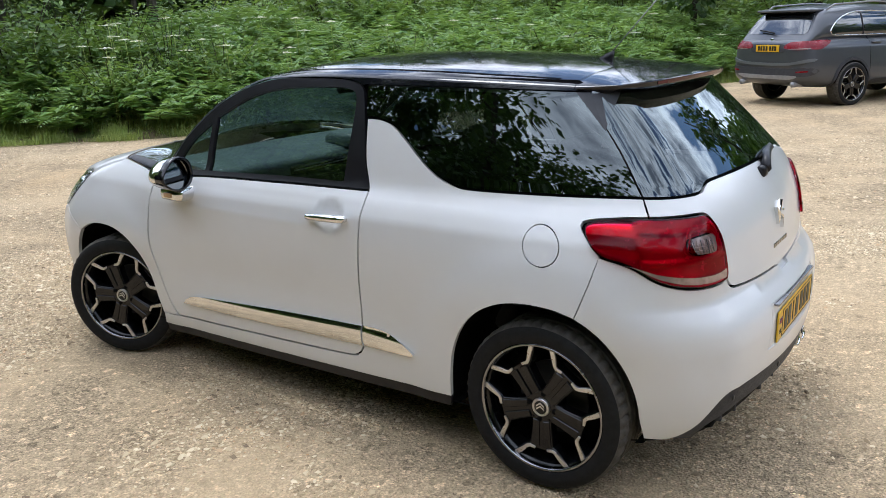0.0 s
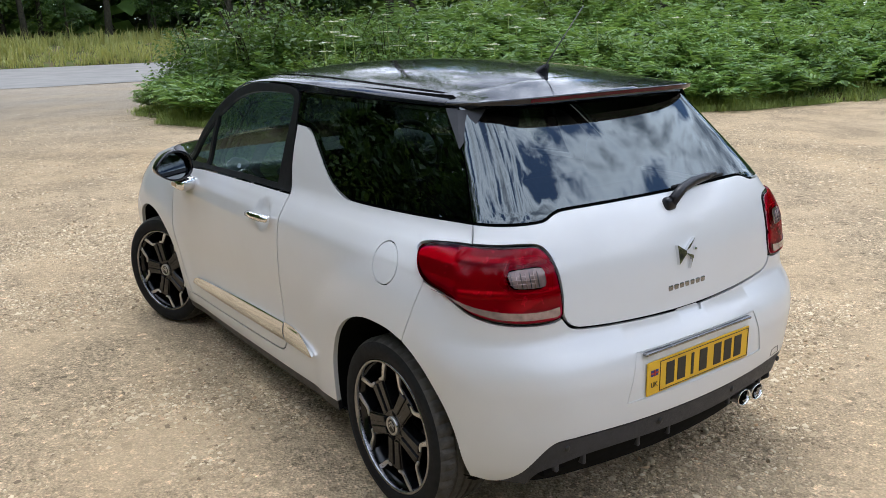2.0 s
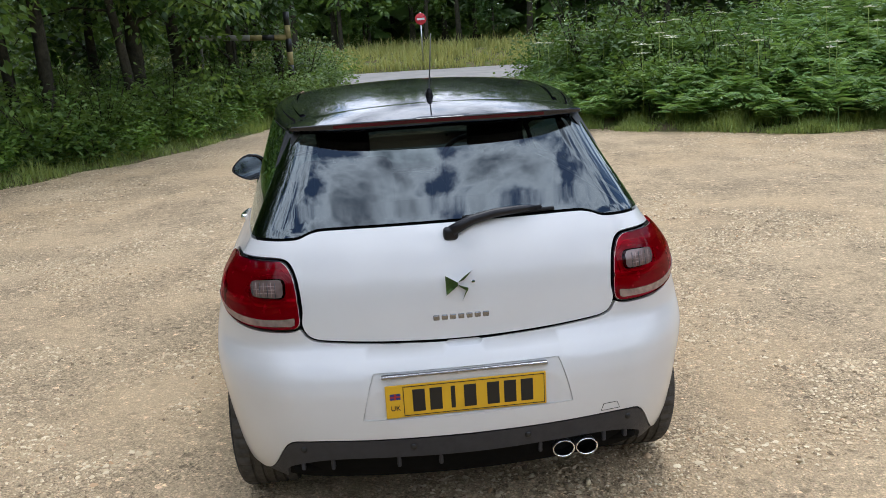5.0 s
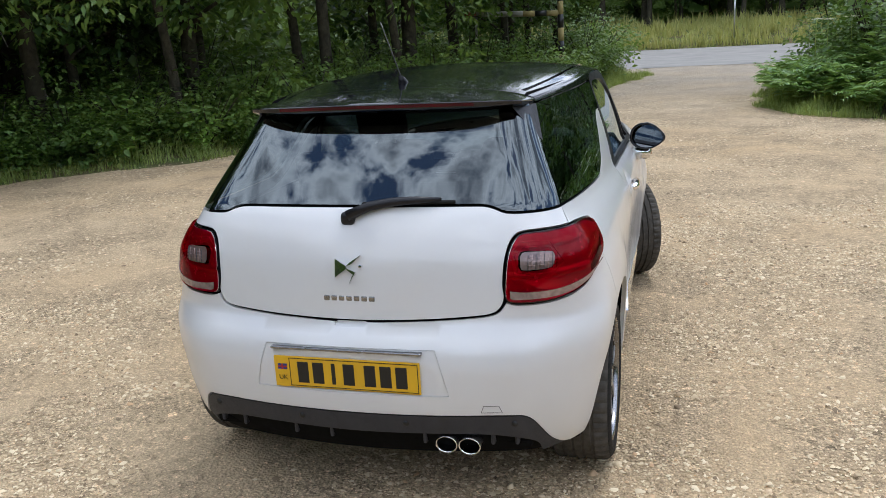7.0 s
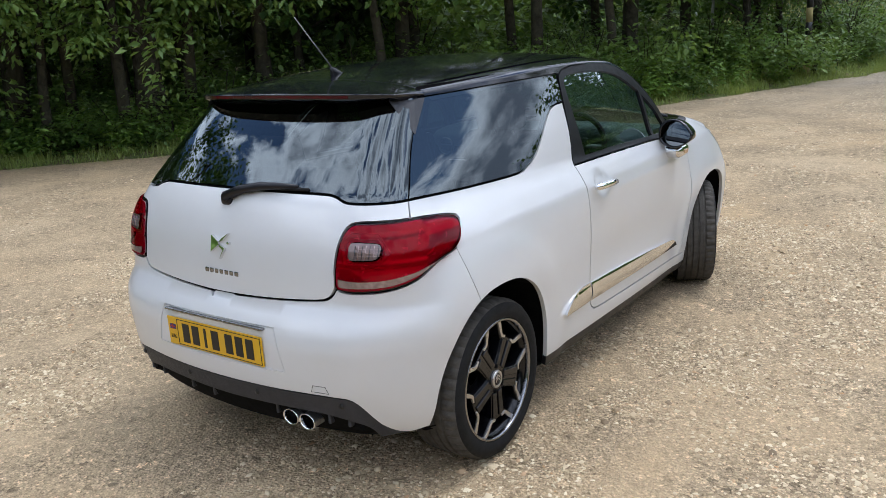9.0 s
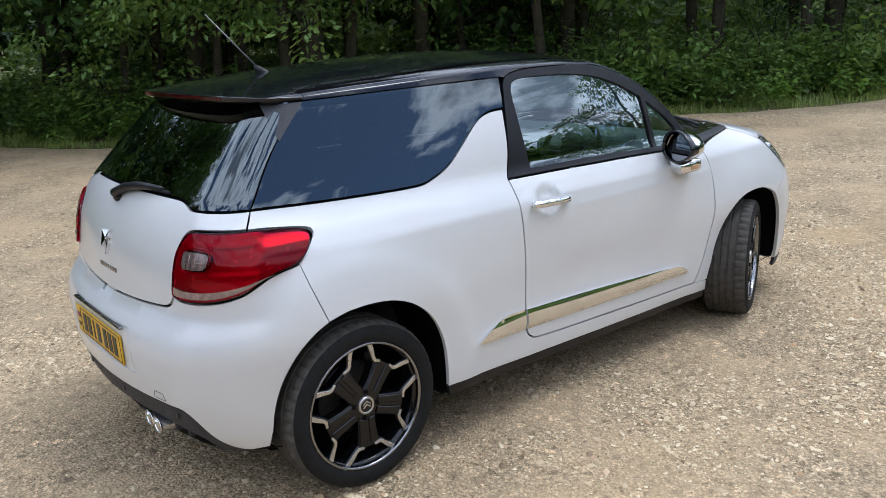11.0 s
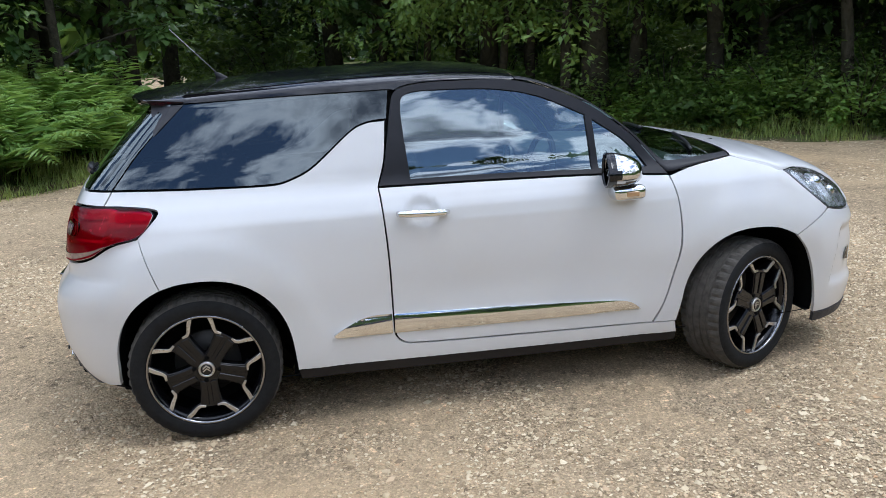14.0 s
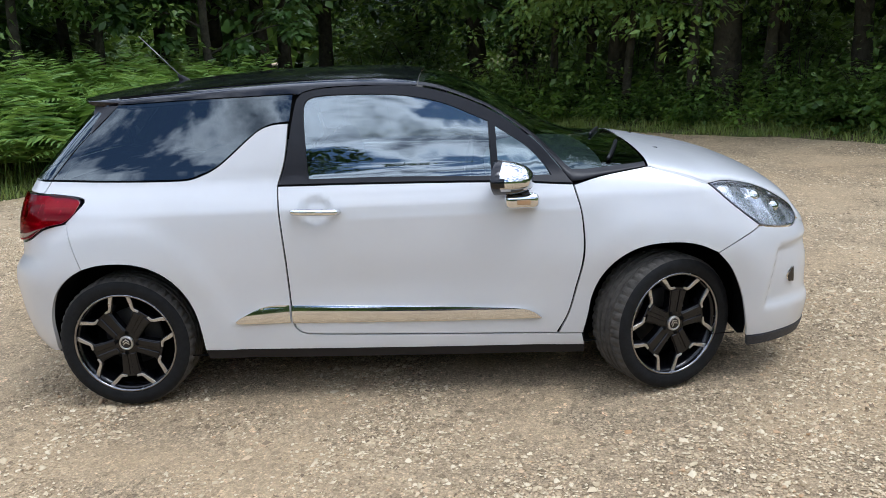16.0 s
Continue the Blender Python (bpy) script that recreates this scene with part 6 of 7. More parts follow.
def frond_set(n_plants, places, size, seed, fronds=7, pairs=11, slim=0.30):
    """Bracken: arching stalks with paired leaflets that shorten to the tip."""
    g = np.random.default_rng(seed)
    n = n_plants * fronds
    base = np.repeat(places, fronds, 0) + np.column_stack([g.normal(0, 0.10, (n, 2)), np.zeros(n)])
    a = g.uniform(0, 2 * math.pi, n)
    L = np.repeat(size, fronds) * g.uniform(0.7, 1.2, n)
    lean = g.uniform(0.35, 1.0, n)
    out = np.column_stack([np.cos(a), np.sin(a), np.zeros(n)])
    side = np.column_stack([-np.sin(a), np.cos(a), np.zeros(n)])
    pieces = []

    def at(t):
        return base + out * (L * lean * t ** 1.5)[:, None] * 0.85 + np.array([0, 0, 1.0]) * (L * (t * (1.15 - 0.25 * lean) - 0.62 * lean * t ** 3))[:, None]
    prev = at(0.0)
    for t in (0.25, 0.5, 0.75, 1.0):
        p = at(t)
        w = 0.006 * (1.2 - t)
        v = np.stack([prev - side * w, prev + side * w, p + side * w * 0.7, p - side * w * 0.7], 1)
        pieces.append((v.reshape(-1, 3), (np.arange(n)[:, None, None] * 4 + np.array([(0, 1, 2), (0, 2, 3)])[None]).reshape(-1, 3)))
        prev = p
    for k in range(pairs):
        t = 0.30 + 0.68 * (k + 0.5) / pairs
        p = at(t)
        ahead = at(min(1, t + 0.03)) - at(t - 0.03)
        ahead /= np.linalg.norm(ahead, axis=1, keepdims=True)
        ln = L * 0.34 * (1 - ((t - 0.30) / 0.72)) ** 0.8 + 0.015
        for s in (-1, 1):
            d = side * s + ahead * 0.45 + np.array([0, 0, -0.18]) + g.normal(0, 0.12, (n, 3))
            pieces.append(leaves(p, d, ln * g.uniform(0.85, 1.15, n), ln * slim + 0.008, g.normal(0, 0.25, n), 4))
    return join(pieces)


def blades(places, height, seed, per=9, width=0.008, lean=0.35):
    g = np.random.default_rng(seed)
    n = len(places) * per
    b = np.repeat(places, per, 0) + np.column_stack([g.normal(0, 0.07, (n, 2)), np.zeros(n)])
    h = np.repeat(height, per) * g.uniform(0.5, 1.2, n)
    a = g.uniform(0, 2 * math.pi, n)
    o = np.column_stack([np.cos(a), np.sin(a), np.zeros(n)])
    s = np.column_stack([-np.sin(a), np.cos(a), np.zeros(n)])
    ln = g.uniform(0.1, 1.0, n) * lean
    m = b + o * (h * ln * 0.35)[:, None] + np.array([0, 0, 1.0]) * (h * 0.6)[:, None]
    t = b + o * (h * ln)[:, None] + np.array([0, 0, 1.0]) * (h * (1 - 0.3 * ln))[:, None]
    w = width * g.uniform(0.6, 1.3, n)[:, None]
    v = np.stack([b - s * w / 2, b + s * w / 2, m + s * w * 0.4, t, m - s * w * 0.4], 1)
    f = np.array([(0, 1, 2), (0, 2, 4), (4, 2, 3)])
    return v.reshape(-1, 3), (np.arange(n)[:, None, None] * 5 + f[None]).reshape(-1, 3)


def scatter(key, n, near, far, box, seed, power=1.0):
    """Points inside a region between two distances from its edge, within a box, with their heights."""
    g = np.random.default_rng(seed)
    out = []
    while sum(len(o) for o in out) < n:
        p = np.column_stack([g.uniform(box[0], box[2], 4000), g.uniform(box[1], box[3], 4000)])
        d = inward(p, key)
        ok = (d > near) & (d < far) & (g.uniform(0, 1, 4000) < np.clip(1 - (d - near) / (far - near + 1e-6), 0.02, 1) ** (power - 1))
        out.append(np.column_stack([p, rise(d, key)])[ok])
        if len(out) > 60:
            break
    return np.concatenate(out)[:n]


def stuff(name, v, f, material, label, category):
    ob = new(name, raw_mesh(name, v, f, material))
    return tagged(ob, label, category, kind="stuff")


BOX_S, BOX_W, BOX_N = (3, -24, 19, -2), (-9, 3, -0.8, 14), (0.5, -1, 30, 22)
# bracken
P = np.concatenate([scatter("south", 640, 0.3, 3.2, BOX_S, 1), scatter("south", 420, 2.4, 7.0, BOX_S, 2)])
d = inward(P[:, :2], "south")
stuff("bracken_bank", *frond_set(len(P), P, 0.75 + 0.42 * np.clip(d / 3, 0, 1.6) + rng.uniform(-0.1, 0.25, len(P)), 11), BRACKEN, "tall green bracken fronds on a bank", "bracken")
P = scatter("west", 230, 0.45, 5.0, (-7.5, 4, -0.9, 12), 3)
stuff("bracken_clump", *frond_set(len(P), P, rng.uniform(1.0, 1.7, len(P)), 12, fronds=7, pairs=16, slim=0.19), BRACKEN_LIT, "bright green bracken at the edge of the wood", "bracken")
P = scatter("north", 150, 1.2, 6.0, (1, 6, 12, 18), 4)
stuff("bracken_shade", *frond_set(len(P), P, rng.uniform(0.6, 1.0, len(P)), 13, fronds=6), BRACKEN, "bracken growing in the shade of the trees", "bracken")
# grass along the edges
for key, n, box, seed in (("south", 4200, (3, -24, 24, -2), 21), ("south", 3600, (6, -13, 14, -2), 24), ("west", 1300, (-9, 3, -0.8, 14), 22), ("north", 4200, (0.8, -1, 30, 16), 23)):
    P = scatter(key, n, 0.0, 1.5, box, seed, 2.0)
    dd = inward(P[:, :2], key)
    tuft = np.array([noise.noise((x * 1.7, y * 1.7, 3.3)) + 0.6 * noise.noise((x * 5, y * 5, 1.3)) for x, y, _ in P])
    P, dd, tuft = P[tuft > -0.28], dd[tuft > -0.28], np.clip(tuft[tuft > -0.28] + 0.45, 0.15, 1.4)
    stuff("verge_grass", *blades(P, (0.10 + 0.30 * np.clip(dd, 0, 1.3)) * tuft * 1.5 + rng.uniform(0, 0.08, len(P)), seed + 40, lean=1.1), GRASS, "uneven green grass along the gravel's edge", "grass")
tt, ss = rng.uniform(-32, 22, 8500), 5.1 + 11 * rng.uniform(0, 1, 8500) ** 1.5
clump = np.array([noise.noise((a * 0.35, b * 0.5, 2.2)) + 0.6 * noise.noise((a * 1.1, b * 1.1, 5.1)) for a, b in zip(tt, ss)])
tt, ss, clump = tt[clump > -0.35], ss[clump > -0.35], clump[clump > -0.35]
P = np.column_stack([mid.x + road_dir.x * tt - road_n.x * ss, mid.y + road_dir.y * tt - road_n.y * ss, np.interp(ss, (5.1, 6.0, 7.5, 10, 16), (0, 0.25, 0.6, 0.95, 1.2))])
stuff("long_grass", *blades(P, (0.45 + 0.75 * np.clip(clump + 0.3, 0, 1)) * rng.uniform(0.5, 1.25, len(P)), 61, per=4, width=0.05, lean=0.7), STRAW, "long yellowing grass on the bank beyond the road", "grass")
# leafy shrubs: a few forms, then copies
HAZEL = leaf_material("shrub_leaves", (0.21, 0.31, 0.07), (0.085, 0.165, 0.035))


def build_shrub(seed, reach, height, branches, material, leaf=(0.085, 0.055)):
    ob = empty("shrub")
    v, f = twigs(branches, reach, height, 0.05, seed, per=18, leaf=(leaf[0] * 1.15, leaf[1] * 1.15), shape=4)
    crown = new("crown", raw_mesh("crown", v, f, material))
    crown.parent = ob
    g = np.random.default_rng(seed)
    pieces = []
    for b in range(9):
        a = g.uniform(0, 2 * math.pi)
        q = [np.array([math.cos(a), math.sin(a), 0]) * reach * 0.7 * t + np.array([0, 0, height * 0.8 * t ** 0.75]) for t in (0, 0.35, 0.7, 1)]
        for p0, p1, w0, w1 in zip(q, q[1:], (0.016, 0.012, 0.008), (0.012, 0.008, 0.003)):
            for k in range(3):
                s0 = np.array([math.cos(2.1 * k), math.sin(2.1 * k), 0])
                s1 = np.array([math.cos(2.1 * k + 2.1), math.sin(2.1 * k + 2.1), 0])
                pieces.append((np.array([p0 + s0 * w0, p0 + s1 * w0, p1 + s1 * w1, p1 + s0 * w1]), np.array([(0, 1, 2), (0, 2, 3)])))
    v, f = join(pieces)
    st = new("stem", raw_mesh("stem", v, f, BARK))
    st.parent = ob
    return tagged(ob, "green leafy hazel shrub at the edge of the wood", "shrub", "shrubs along the verge")


forms = [build_shrub(101, 1.0, 2.0, 62, LEAF), build_shrub(102, 1.25, 1.6, 66, HAZEL, (0.10, 0.06)), build_shrub(103, 0.8, 1.1, 48, HAZEL, (0.07, 0.05)), build_shrub(104, 0.55, 0.55, 34, LEAF, (0.075, 0.055))]
spots = []
for key, n, near, far, box, seed, pick in (("north", 40, 0.8, 2.6, (1.2, -1, 14, 14), 31, (2, 3, 3, 3)), ("north", 40, 0.8, 3.2, (13, -1, 27, 14), 38, (0, 1, 2, 3)), ("north", 46, 3.0, 9.0, (1.2, 3, 27, 22), 32, (0, 1, 2)), ("north", 60, 0.5, 2.0, (1.2, 2, 16, 13), 37, (3, 3, 2)),
                                           ("west", 10, 5.0, 9.0, (-12, 4, -1.2, 16), 33, (0, 1)), ("south", 22, 1.2, 3.5, (10.5, -7, 19, -2.4), 34, (0, 1, 1)), ("south", 16, 4.0, 9.0, (4, -26, 22, -4), 35, (0, 1)), ("south", 26, 0.9, 3.0, (5, -24, 12, -4), 36, (2, 3))):
    for p in scatter(key, n, near, far, box, seed):
        spots.append((p, pick[rng.integers(len(pick))]))
for i, (p, k) in enumerate(spots):
    s = rng.uniform(0.8, 1.3) * (1.35 if p[1] < -3 and p[2] > 0.55 else 1)
    m = pose(p[0], p[1], p[2] - 0.05, 0, 0, rng.uniform(0, 360))
    c = copy_thing(forms[k], m)
    c.scale = (s, s, s * rng.uniform(0.85, 1.2))
for ob, xy in zip(forms, ((9.0, 7.6), (12.5, 5.6), (6.6, 9.0), (4.6, 9.6))):
    ob.matrix_basis = pose(*xy, 0.15)


# nettles and other tall herbs along the shaded edge
P = np.concatenate([scatter("north", 360, 0.3, 4.6, (0.9, 1, 17, 20), 81), scatter("north", 170, 2.0, 7.5, (0.9, 2, 15, 22), 82)])
pieces = []
for i, q in enumerate(P):
    tall = rng.uniform(0.45, 1.15) * (1.0 if i < 360 else 1.45)
    v, f = twigs(11, 0.42, tall, 0.0, 700 + i % 16, per=13, leaf=(0.105, 0.05), droop=0.2, start=0.15, spread=0.05, shape=4)
    a = rng.uniform(0, 2 * math.pi)
    v = np.column_stack([v[:, 0] * math.cos(a) - v[:, 1] * math.sin(a), v[:, 0] * math.sin(a) + v[:, 1] * math.cos(a), v[:, 2]])
    pieces.append((v + q, f))
stuff("tall_herbs", *join(pieces), HERB, "bright green nettles and herbs along the wood's edge", "herbs")


# trees: tapered trunk, limbs and a crown of many leaves
def build_tree(seed, height, radius, reach, low, n_clumps, material, per=36, leaf=(0.19, 0.125), arch_up=0.55, droop=0.25):
    g = np.random.default_rng(seed)
    tree = empty("tree")
    pieces, tips = [], []

    def limb(path, radii, sides=8):
        pts = [Vector(p) for p in path]
        ring = []
        for i, p in enumerate(pts):
            dd = (pts[min(i + 1, len(pts) - 1)] - pts[max(i - 1, 0)]).normalized()
            u = dd.cross(Vector((0.3, 0.9, 0.1))).normalized()
            w = dd.cross(u)
            for k in range(sides):
                a = 2 * math.pi * k / sides
                ring.append(p + (u * math.cos(a) + w * math.sin(a)) * radii[i] * (1 + 0.12 * noise.noise((p.x * 3 + a, p.y * 3, p.z * 2))))
        f = [(i * sides + k, i * sides + (k + 1) % sides, (i + 1) * sides + (k + 1) % sides) for i in range(len(pts) - 1) for k in range(sides)]
        f += [(i * sides + k, (i + 1) * sides + (k + 1) % sides, (i + 1) * sides + k) for i in range(len(pts) - 1) for k in range(sides)]
        pieces.append((np.array([tuple(q) for q in ring]), np.array(f)))
    bend = g.normal(0, 0.25, 2)
    trunk = [(bend[0] * t * t + 0.08 * math.sin(5 * t + seed), bend[1] * t * t + 0.06 * math.cos(4 * t + seed), height * 0.8 * t - 0.1) for t in np.linspace(0, 1, 9)]
    limb(trunk, [radius * (1.35 if i == 0 else 1.0) * (1 - 0.78 * i / 8) for i in range(9)], 10)
    for b in range(11):
        t = low + (0.95 - low) * (b + g.uniform()) / 11
        p0 = np.array([np.interp(t, np.linspace(0, 1, 9), [q[i] for q in trunk]) for i in range(3)])
        a = g.uniform(0, 2 * math.pi)
        R = reach * (1 - 0.5 * t) * g.uniform(0.7, 1.15)
        o = np.array([math.cos(a), math.sin(a), 0])
        path = [p0 + o * R * s + np.array([0, 0, R * (arch_up * s - droop * s * s)]) + g.normal(0, 0.05, 3) * s for s in (0, 0.3, 0.65, 1)]
        limb(path, [radius * 0.34 * (1 - t * 0.5) * q for q in (1, 0.7, 0.45, 0.15)], 6)
        tips += [path[1], path[2], path[3], (path[2] + path[3]) / 2]
    v, f = join(pieces)
    tk = new("trunk", raw_mesh("trunk", v, f, BARK))
    tk.data.shade_smooth()
    tk.parent = tree
    pos, dirs = [], []
    for c in range(n_clumps):
        q = tips[g.integers(len(tips))] + g.normal(0, 0.38 * reach / 2.5, 3)
        r = g.uniform(0.35, 0.75)
        k = g.normal(0, 1, (per, 3))
        k /= np.linalg.norm(k, axis=1, keepdims=True)
        pos.append(q + k * r * g.uniform(0.3, 1, (per, 1)) * (1, 1, 0.6))
        dirs.append(k * (1, 1, 0.3) + (0, 0, -0.45) + g.normal(0, 0.3, (per, 3)))
    pos, dirs = np.concatenate(pos), np.concatenate(dirs)
    n = len(pos)
    v, f = leaves(pos, dirs, leaf[0] * g.uniform(0.7, 1.3, n), leaf[1] * g.uniform(0.7, 1.3, n), g.normal(0, 0.5, n), 4)
    cr = new("crown", raw_mesh("crown", v, f, material))
    cr.parent = tree
    return tagged(tree, "broadleaf woodland tree with dark bark and dense foliage", "tree", "trees of the wood")


kinds = [build_tree(201, 11, 0.24, 3.4, 0.26, 110, LEAF_DARK), build_tree(202, 9, 0.16, 2.8, 0.20, 105, LEAF), build_tree(203, 13, 0.20, 3.0, 0.40, 105, LEAF_DARK), build_tree(204, 8, 0.11, 2.4, 0.12, 115, LEAF, leaf=(0.13, 0.085)),
         build_tree(205, 12, 0.20, 3.6, 0.22, 58, LEAF_DARK, per=25, leaf=(0.37, 0.25)), build_tree(206, 10, 0.15, 3.2, 0.25, 58, LEAF, per=25, leaf=(0.35, 0.23)),
         build_tree(207, 15, 0.15, 3.0, 0.12, 105, LEAF_DARK, per=34, leaf=(0.30, 0.21)), build_tree(208, 6.5, 0.10, 2.7, 0.41, 80, HAZEL, per=46, leaf=(0.125, 0.07), arch_up=0.25, droop=0.50),
         build_tree(209, 12, 0.15, 3.5, 0.30, 130, LEAF_DARK, per=42, leaf=(0.17, 0.11), arch_up=0.32, droop=0.34), build_tree(210, 11, 0.11, 3.2, 0.33, 120, LEAF, per=42, leaf=(0.15, 0.10), arch_up=0.30, droop=0.36)]
named = [(2.65, 13.1, 0), (5.9, 9.3, 0), (7.6, 8.4, 3), (9.8, 7.2, 1), (4.0, 11.5, 9), (12.3, 5.6, 9), (14.6, 4.6, 1), (1.9, 16.0, 2), (-1.9, 16.5, 0), (-3.9, 14.2, 2), (-2.6, 12.8, 1), (18.5, 3.3, 3), (22, 2.4, 1)]
rest = []
for key, n, near, far, box, seed in (("north", 44, 4.0, 22, (1.2, 3, 34, 34), 41), ("west", 18, 7.0, 20, (-28, 7, -1.8, 28), 42), ("south", 24, 9.0, 24, (4, -40, 34, -5), 43), ("south", 18, 2.0, 12, (-38, -42, 2, -26), 44)):
    for p in scatter(key, n, near, far, box, seed):
        if all((p[0] - q[0]) ** 2 + (p[1] - q[1]) ** 2 > 2.2 ** 2 for q in rest + named):
            rest.append((p[0], p[1], int(rng.integers(4)) if key == 'north' and seed == 41 and len(rest) < 6 else 4 + int(rng.integers(2))))
# the tall dense front of the wood, with drooping boughs before it
front = [(2.6, 12.0), (4.3, 10.6), (5.4, 11.6), (7.0, 9.9), (8.6, 8.6), (10.6, 7.4), (9.2, 10.6), (12.6, 6.4), (14.8, 5.6), (17.2, 4.4), (19.6, 3.4), (6.2, 13.6), (11.8, 9.0), (3.2, 15.0),
         (-2.9, 10.4), (-4.6, 9.7), (-6.8, 9.9), (-9.0, 9.0), (-11.2, 8.0), (-3.6, 11.6), (-6.0, 11.4), (-9.0, 11.0), (-14, 8.2), (-17, 8.6), (-13, 11.5), (-2.4, 14.4), (0.5, 22.5), (-0.8, 26), (1.8, 19.5), (-2.2, 18.5), (4.2, 17.5), (8.2, 14.5), (12.5, 12), (-5.2, 14.6), (-8.4, 14.2)]
rest += [(x, y, (6, 8, 6, 9)[i % 4]) for i, (x, y) in enumerate(front)]
rest += [(-8.0, -22.5, 6), (-4.0, -21.0, 4), (0.0, -20.0, 6), (3.8, -22.5, 5), (6.8, -21.0, 6), (-12.0, -24.0, 4)]
rest += [(17.2, -6.4, 9), (20.0, -7.8, 9), (15.0, -8.8, 9)]
rest += [(3.2, 11.0, 7), (6.4, 9.0, 7), (8.9, 7.0, 7), (4.4, 9.9, 7), (5.4, 9.3, 7), (6.0, 10.3, 7), (13.4, 4.6, 7), (-5.2, 8.4, 7)]
for t in np.linspace(-26, 14, 15):
    p = mid + road_dir * float(t + rng.uniform(-1, 1)) - road_n * float(13 + rng.uniform(0, 6))
    rest.append((p.x, p.y, 2 if rng.uniform() < 0.6 else 6))
# woods across the road, and behind the car park
for t in np.linspace(-45, 45, 46):
    p = mid + road_dir * float(t) - road_n * float(13 + rng.uniform(-3, 22))
    rest.append((p.x, p.y, 4 + int(rng.integers(2))))
for a in np.linspace(150, 215, 22):
    r = rng.uniform(30, 42)
    rest.append((r * math.cos(radians(a)), r * math.sin(radians(a)), 4 + int(rng.integers(2))))
for x, y, k in named[4:] + rest:
    zz = max([float(rise(inward(np.array([(x, y)]), key), key)[0]) for key in REGIONS] + [0.0])
    off = (Vector((x, y, 0)) - mid).dot(-road_n)
    if off > 5.1 and -70 < (Vector((x, y, 0)) - mid).dot(road_dir) < 70:
        zz = float(np.interp(off, (5.1, 6.0, 7.5, 10, 16, 60), (0, 0.25, 0.6, 0.95, 1.2, 3.0)))
    c = copy_thing(kinds[k], pose(x, y, zz - 0.05, 0, 0, rng.uniform(0, 360)))
    s = rng.uniform(0.58, 0.78) if k == 6 else rng.uniform(0.85, 1.25)
    c.scale = (s, s, s)
for k, (x, y) in enumerate(((2.65, 13.1), (9.8, 7.2), (1.9, 16.0), (21.0, 3.2), (30, -26), (-20, 16), (0.2, 20.5), (4.9, 10.2), (7.6, 8.6), (10.4, 9.2))):
    kinds[k].matrix_basis = pose(x, y, 0.25)
c = copy_thing(kinds[0], pose(5.9, 9.3, 0.2, 0, 0, 70))

# tall shrubs deeper in the wood
deep = []
for key, n, near, far, box, seed in (("north", 110, 5, 20, (1.2, 5, 34, 32), 51), ("west", 26, 6, 16, (-20, 9, -1.4, 26), 52), ("south", 30, 7, 16, (5, -36, 30, -6), 53)):
    for p in scatter(key, n, near, far, box, seed):
        deep.append(p)
# unseen clumps added on the gravel to darken what the door glass mirrors
deep += [np.array([x, -18.8 - 0.25 * abs(x + 4), 0.0]) for x in np.linspace(-15, 0, 12)]
for x in np.linspace(-1.3, 1.2, 5):
    deep += [np.array([x, y + rng.uniform(0, 2.5), 0.0]) for y in (19, 22, 25, 28, 32)]
for t in np.linspace(-40, 40, 26):
    p = mid + road_dir * float(t) - road_n * float(20 + rng.uniform(-4, 12))
    deep.append(np.array([p.x, p.y, 1.2]))
pieces = []
for i, p in enumerate(deep):
    s = rng.uniform(1.5, 2.6)
    v, f = twigs(34, 1.1 * s, 1.9 * s, 0.0, 900 + i % 12, per=14, leaf=(0.24, 0.155), shape=4, spread=0.22)
    pieces.append((v + p, f))
stuff("deep_undergrowth", *join(pieces), HAZEL, "dense leafy undergrowth deep in the wood", "undergrowth")
for x, y, k in ((-0.3, 15.2, 1), (0.5, 16.6, 0), (-0.9, 16.9, 0), (16.4, 2.55, 1), (16.9, 3.2, 0), (17.1, 2.0, 1), (16.0, 3.4, 0), (18.3, 1.7, 2)):
    copy_thing(forms[k], pose(x, y, 0.05, 0, 0, rng.uniform(0, 360)))
# the far wood: a deep belt of foliage round the clearing
N = 70000
a = rng.uniform(0, 2 * math.pi, N)
r = rng.uniform(56, 82, N)
top = np.array([16 + 7 * noise.noise((math.cos(q) * 9, math.sin(q) * 9, 4.0)) for q in a])
z = top * rng.uniform(0, 1, N) ** 0.9
pos = np.column_stack([8 + r * np.cos(a), r * np.sin(a), z])
dirs = rng.normal(0, 1, (N, 3)) * (1, 1, 0.5)
stuff("far_wood", *leaves(pos, dirs, rng.uniform(1.5, 3.0, N), rng.uniform(1.0, 1.9, N), rng.normal(0, 0.8, N), 4), LEAF, "dense green woodland closing the view", "wood")

# white umbel flowers among the bracken
for i in range(34):
    p = scatter("south", 1, 0.5, 2.2, (7.6, -8.5, 13, -2.6) if i < 24 else (5, -20, 9, -8), 300 + i)[0]
    h = rng.uniform(0.9, 1.5)
    flower = tagged(empty("umbel_flower", pose(p[0], p[1], p[2])), "tall white umbel flower among the bracken", "flower", "white flowers in the bracken")
    tube("stalk", [(0, 0, -0.05), (0.02, 0.01, h * 0.6), (0.05, 0.02, h)], 0.006, GRASS, flower, sides=4)
    k = 26
    q = rng.normal(0, 1, (k, 2)) * 0.055
    pp = np.column_stack([0.05 + q[:, 0], 0.02 + q[:, 1], h + 0.01 + 0.01 * rng.uniform(0, 1, k)])
    v, f = leaves(pp, np.column_stack([q * 10, np.full(k, 0.25)]), np.full(k, 0.042), np.full(k, 0.038), np.zeros(k), 4)
    hd = new("flower_head", raw_mesh("flower_head", v, f, PETAL))
    hd.parent = flower
    hd["kind"] = "stuff"

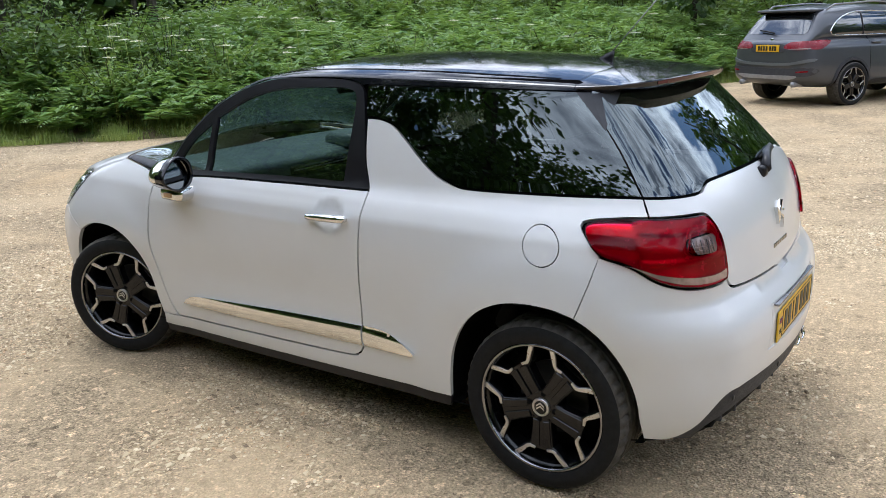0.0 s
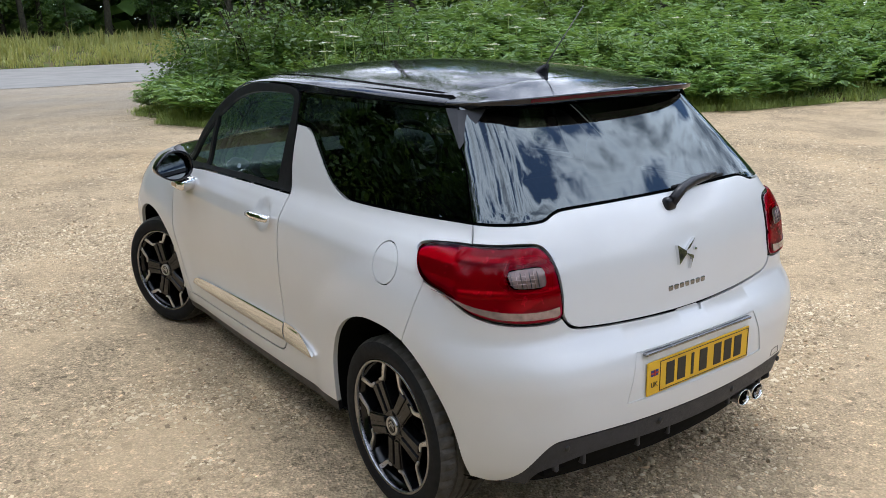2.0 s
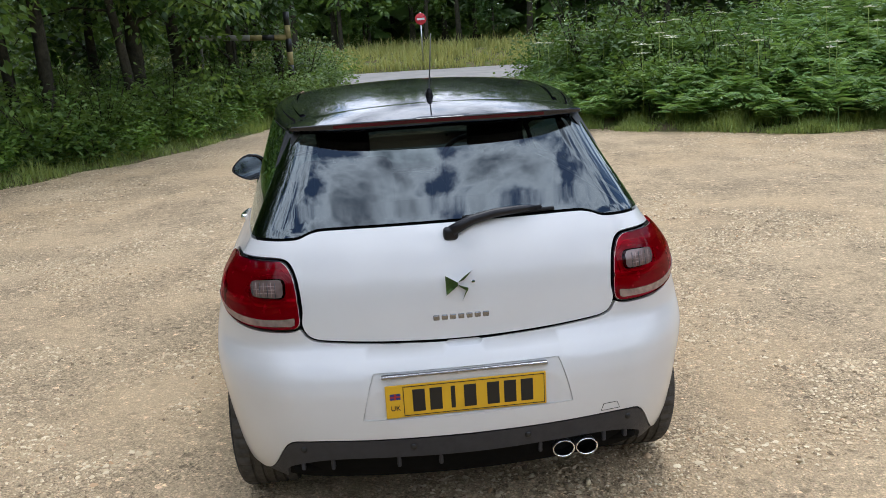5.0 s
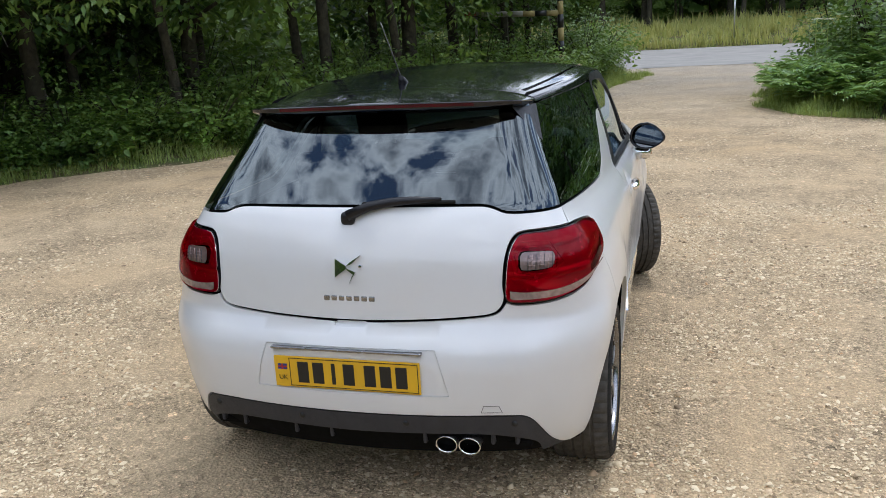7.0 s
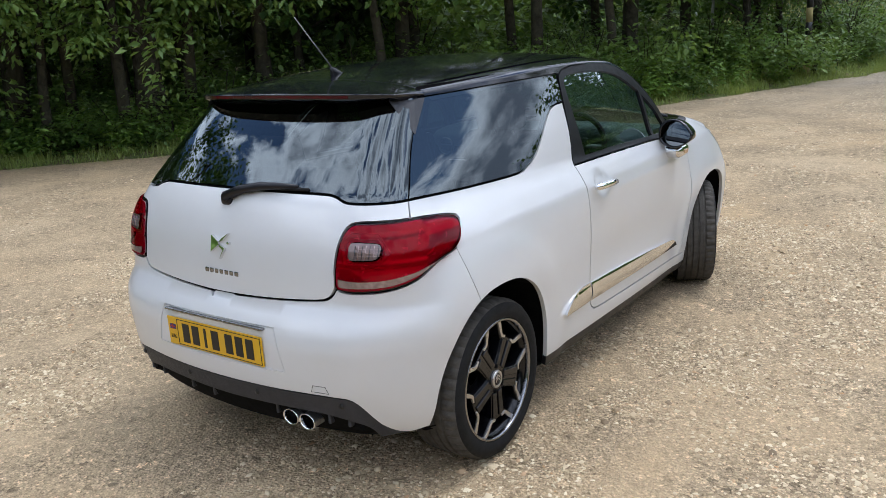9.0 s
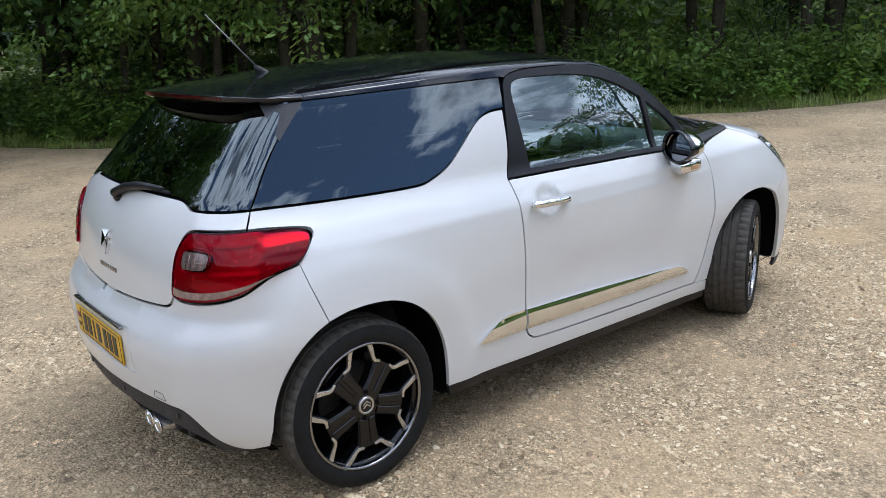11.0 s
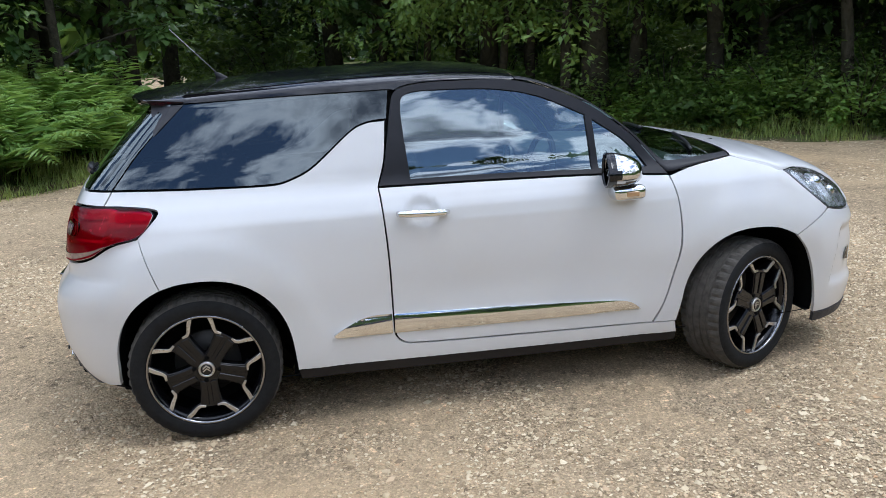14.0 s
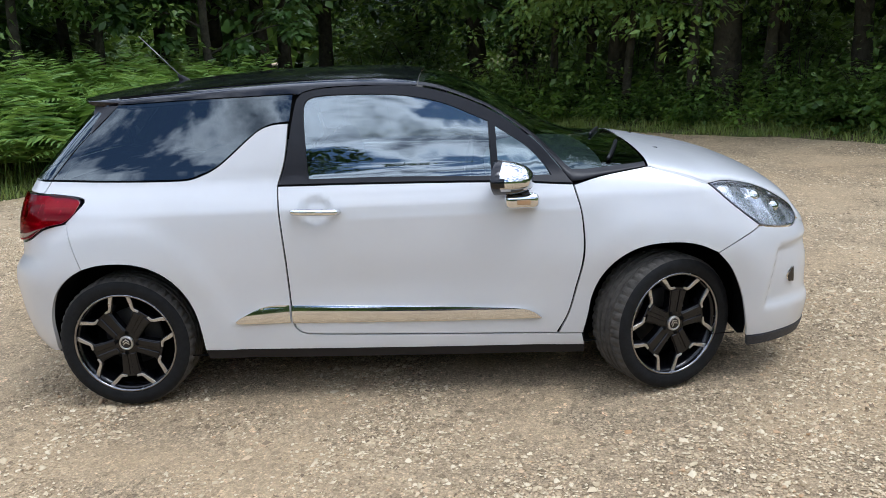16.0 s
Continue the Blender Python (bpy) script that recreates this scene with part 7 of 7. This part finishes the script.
# ---- loose stones on the gravel ----
STONE = Mat("flint_stones", 0.8, 0, (0.5, 0.45, 0.38), 0.3)
STONE.set("Base Color", STONE.ramp(STONE.island(), [(0.0, (0.20, 0.142, 0.085)), (0.22, (0.42, 0.312, 0.182)), (0.55, (0.59, 0.462, 0.285)), (0.90, (0.78, 0.66, 0.45)), (1.0, (0.50, 0.30, 0.15))]))


def stones(n, seed, lo, hi, box, keep, chunky=False):
    """Flat chips lying in drifts: low four-sided ones, or chunkier ones with a broken top."""
    g = np.random.default_rng(seed)
    p = np.column_stack([g.uniform(box[0], box[2], n * 3), g.uniform(box[1], box[3], n * 3)])
    dens = np.array([1.3 * noise.noise((x * 0.9, y * 0.9, 1.7)) + 0.7 * noise.noise((x * 2.7, y * 2.7, 8.2)) for x, y in p])
    p = p[g.uniform(-0.24, 0.24, len(p)) < dens + keep][:n]
    n = len(p)
    size = lo * (hi / lo) ** (g.uniform(0, 1, n) ** 2.2)
    ring = [(math.cos(2 * math.pi * k / 5), math.sin(2 * math.pi * k / 5)) for k in range(5)] if chunky else [(1, 0), (0, 1), (-1, 0), (0, -1)]
    m = len(ring)
    if chunky:
        unit = np.array([(x, y, -0.25) for x, y in ring] + [(0.62 * x, 0.62 * y, 0.42) for x, y in ring], float)
        f = np.array([(k, (k + 1) % m, m + (k + 1) % m) for k in range(m)] + [(k, m + (k + 1) % m, m + k) for k in range(m)] + [(m, m + k, m + k + 1) for k in range(1, m - 1)])
    else:
        unit = np.array([(x, y, -0.2) for x, y in ring] + [(0, 0, 0.40)], float)
        f = np.array([(k, (k + 1) % m, m) for k in range(m)])
    w = len(unit)
    v = np.tile(unit, (n, 1, 1))
    v[:, :, :2] *= g.uniform(0.6, 1.3, (n, w, 1))
    v[:, :, :2] += g.normal(0, 0.20, (n, w, 2))
    v[:, m:, 2] *= g.uniform(0.5, 1.4, (n, w - m))
    v[:, :, 1] *= g.uniform(0.5, 1.0, (n, 1))
    a = g.uniform(0, 2 * math.pi, n)
    c, q = np.cos(a)[:, None], np.sin(a)[:, None]
    v = np.stack([v[:, :, 0] * c - v[:, :, 1] * q, v[:, :, 0] * q + v[:, :, 1] * c, v[:, :, 2]], -1) * size[:, None, None] / 2
    v += np.column_stack([p, size * 0.03])[:, None]
    return v.reshape(-1, 3), (np.arange(n)[:, None, None] * w + f[None]).reshape(-1, 3)


stuff("loose_stones", *stones(90000, 71, 0.009, 0.028, (-3.4, -3.8, 5.6, 3.4), -0.02), STONE.m, "pale loose flint chips scattered on the gravel", "gravel")
stuff("loose_stones", *stones(56000, 72, 0.016, 0.044, (-4.5, -9, 15, 7.0), 0.0), STONE.m, "pale loose flint chips scattered on the gravel", "gravel")
stuff("loose_stones", *stones(3200, 73, 0.018, 0.042, (-4.0, -6, 9, 5.0), -0.05, True), STONE.m, "pale loose flint stones scattered on the gravel", "gravel")
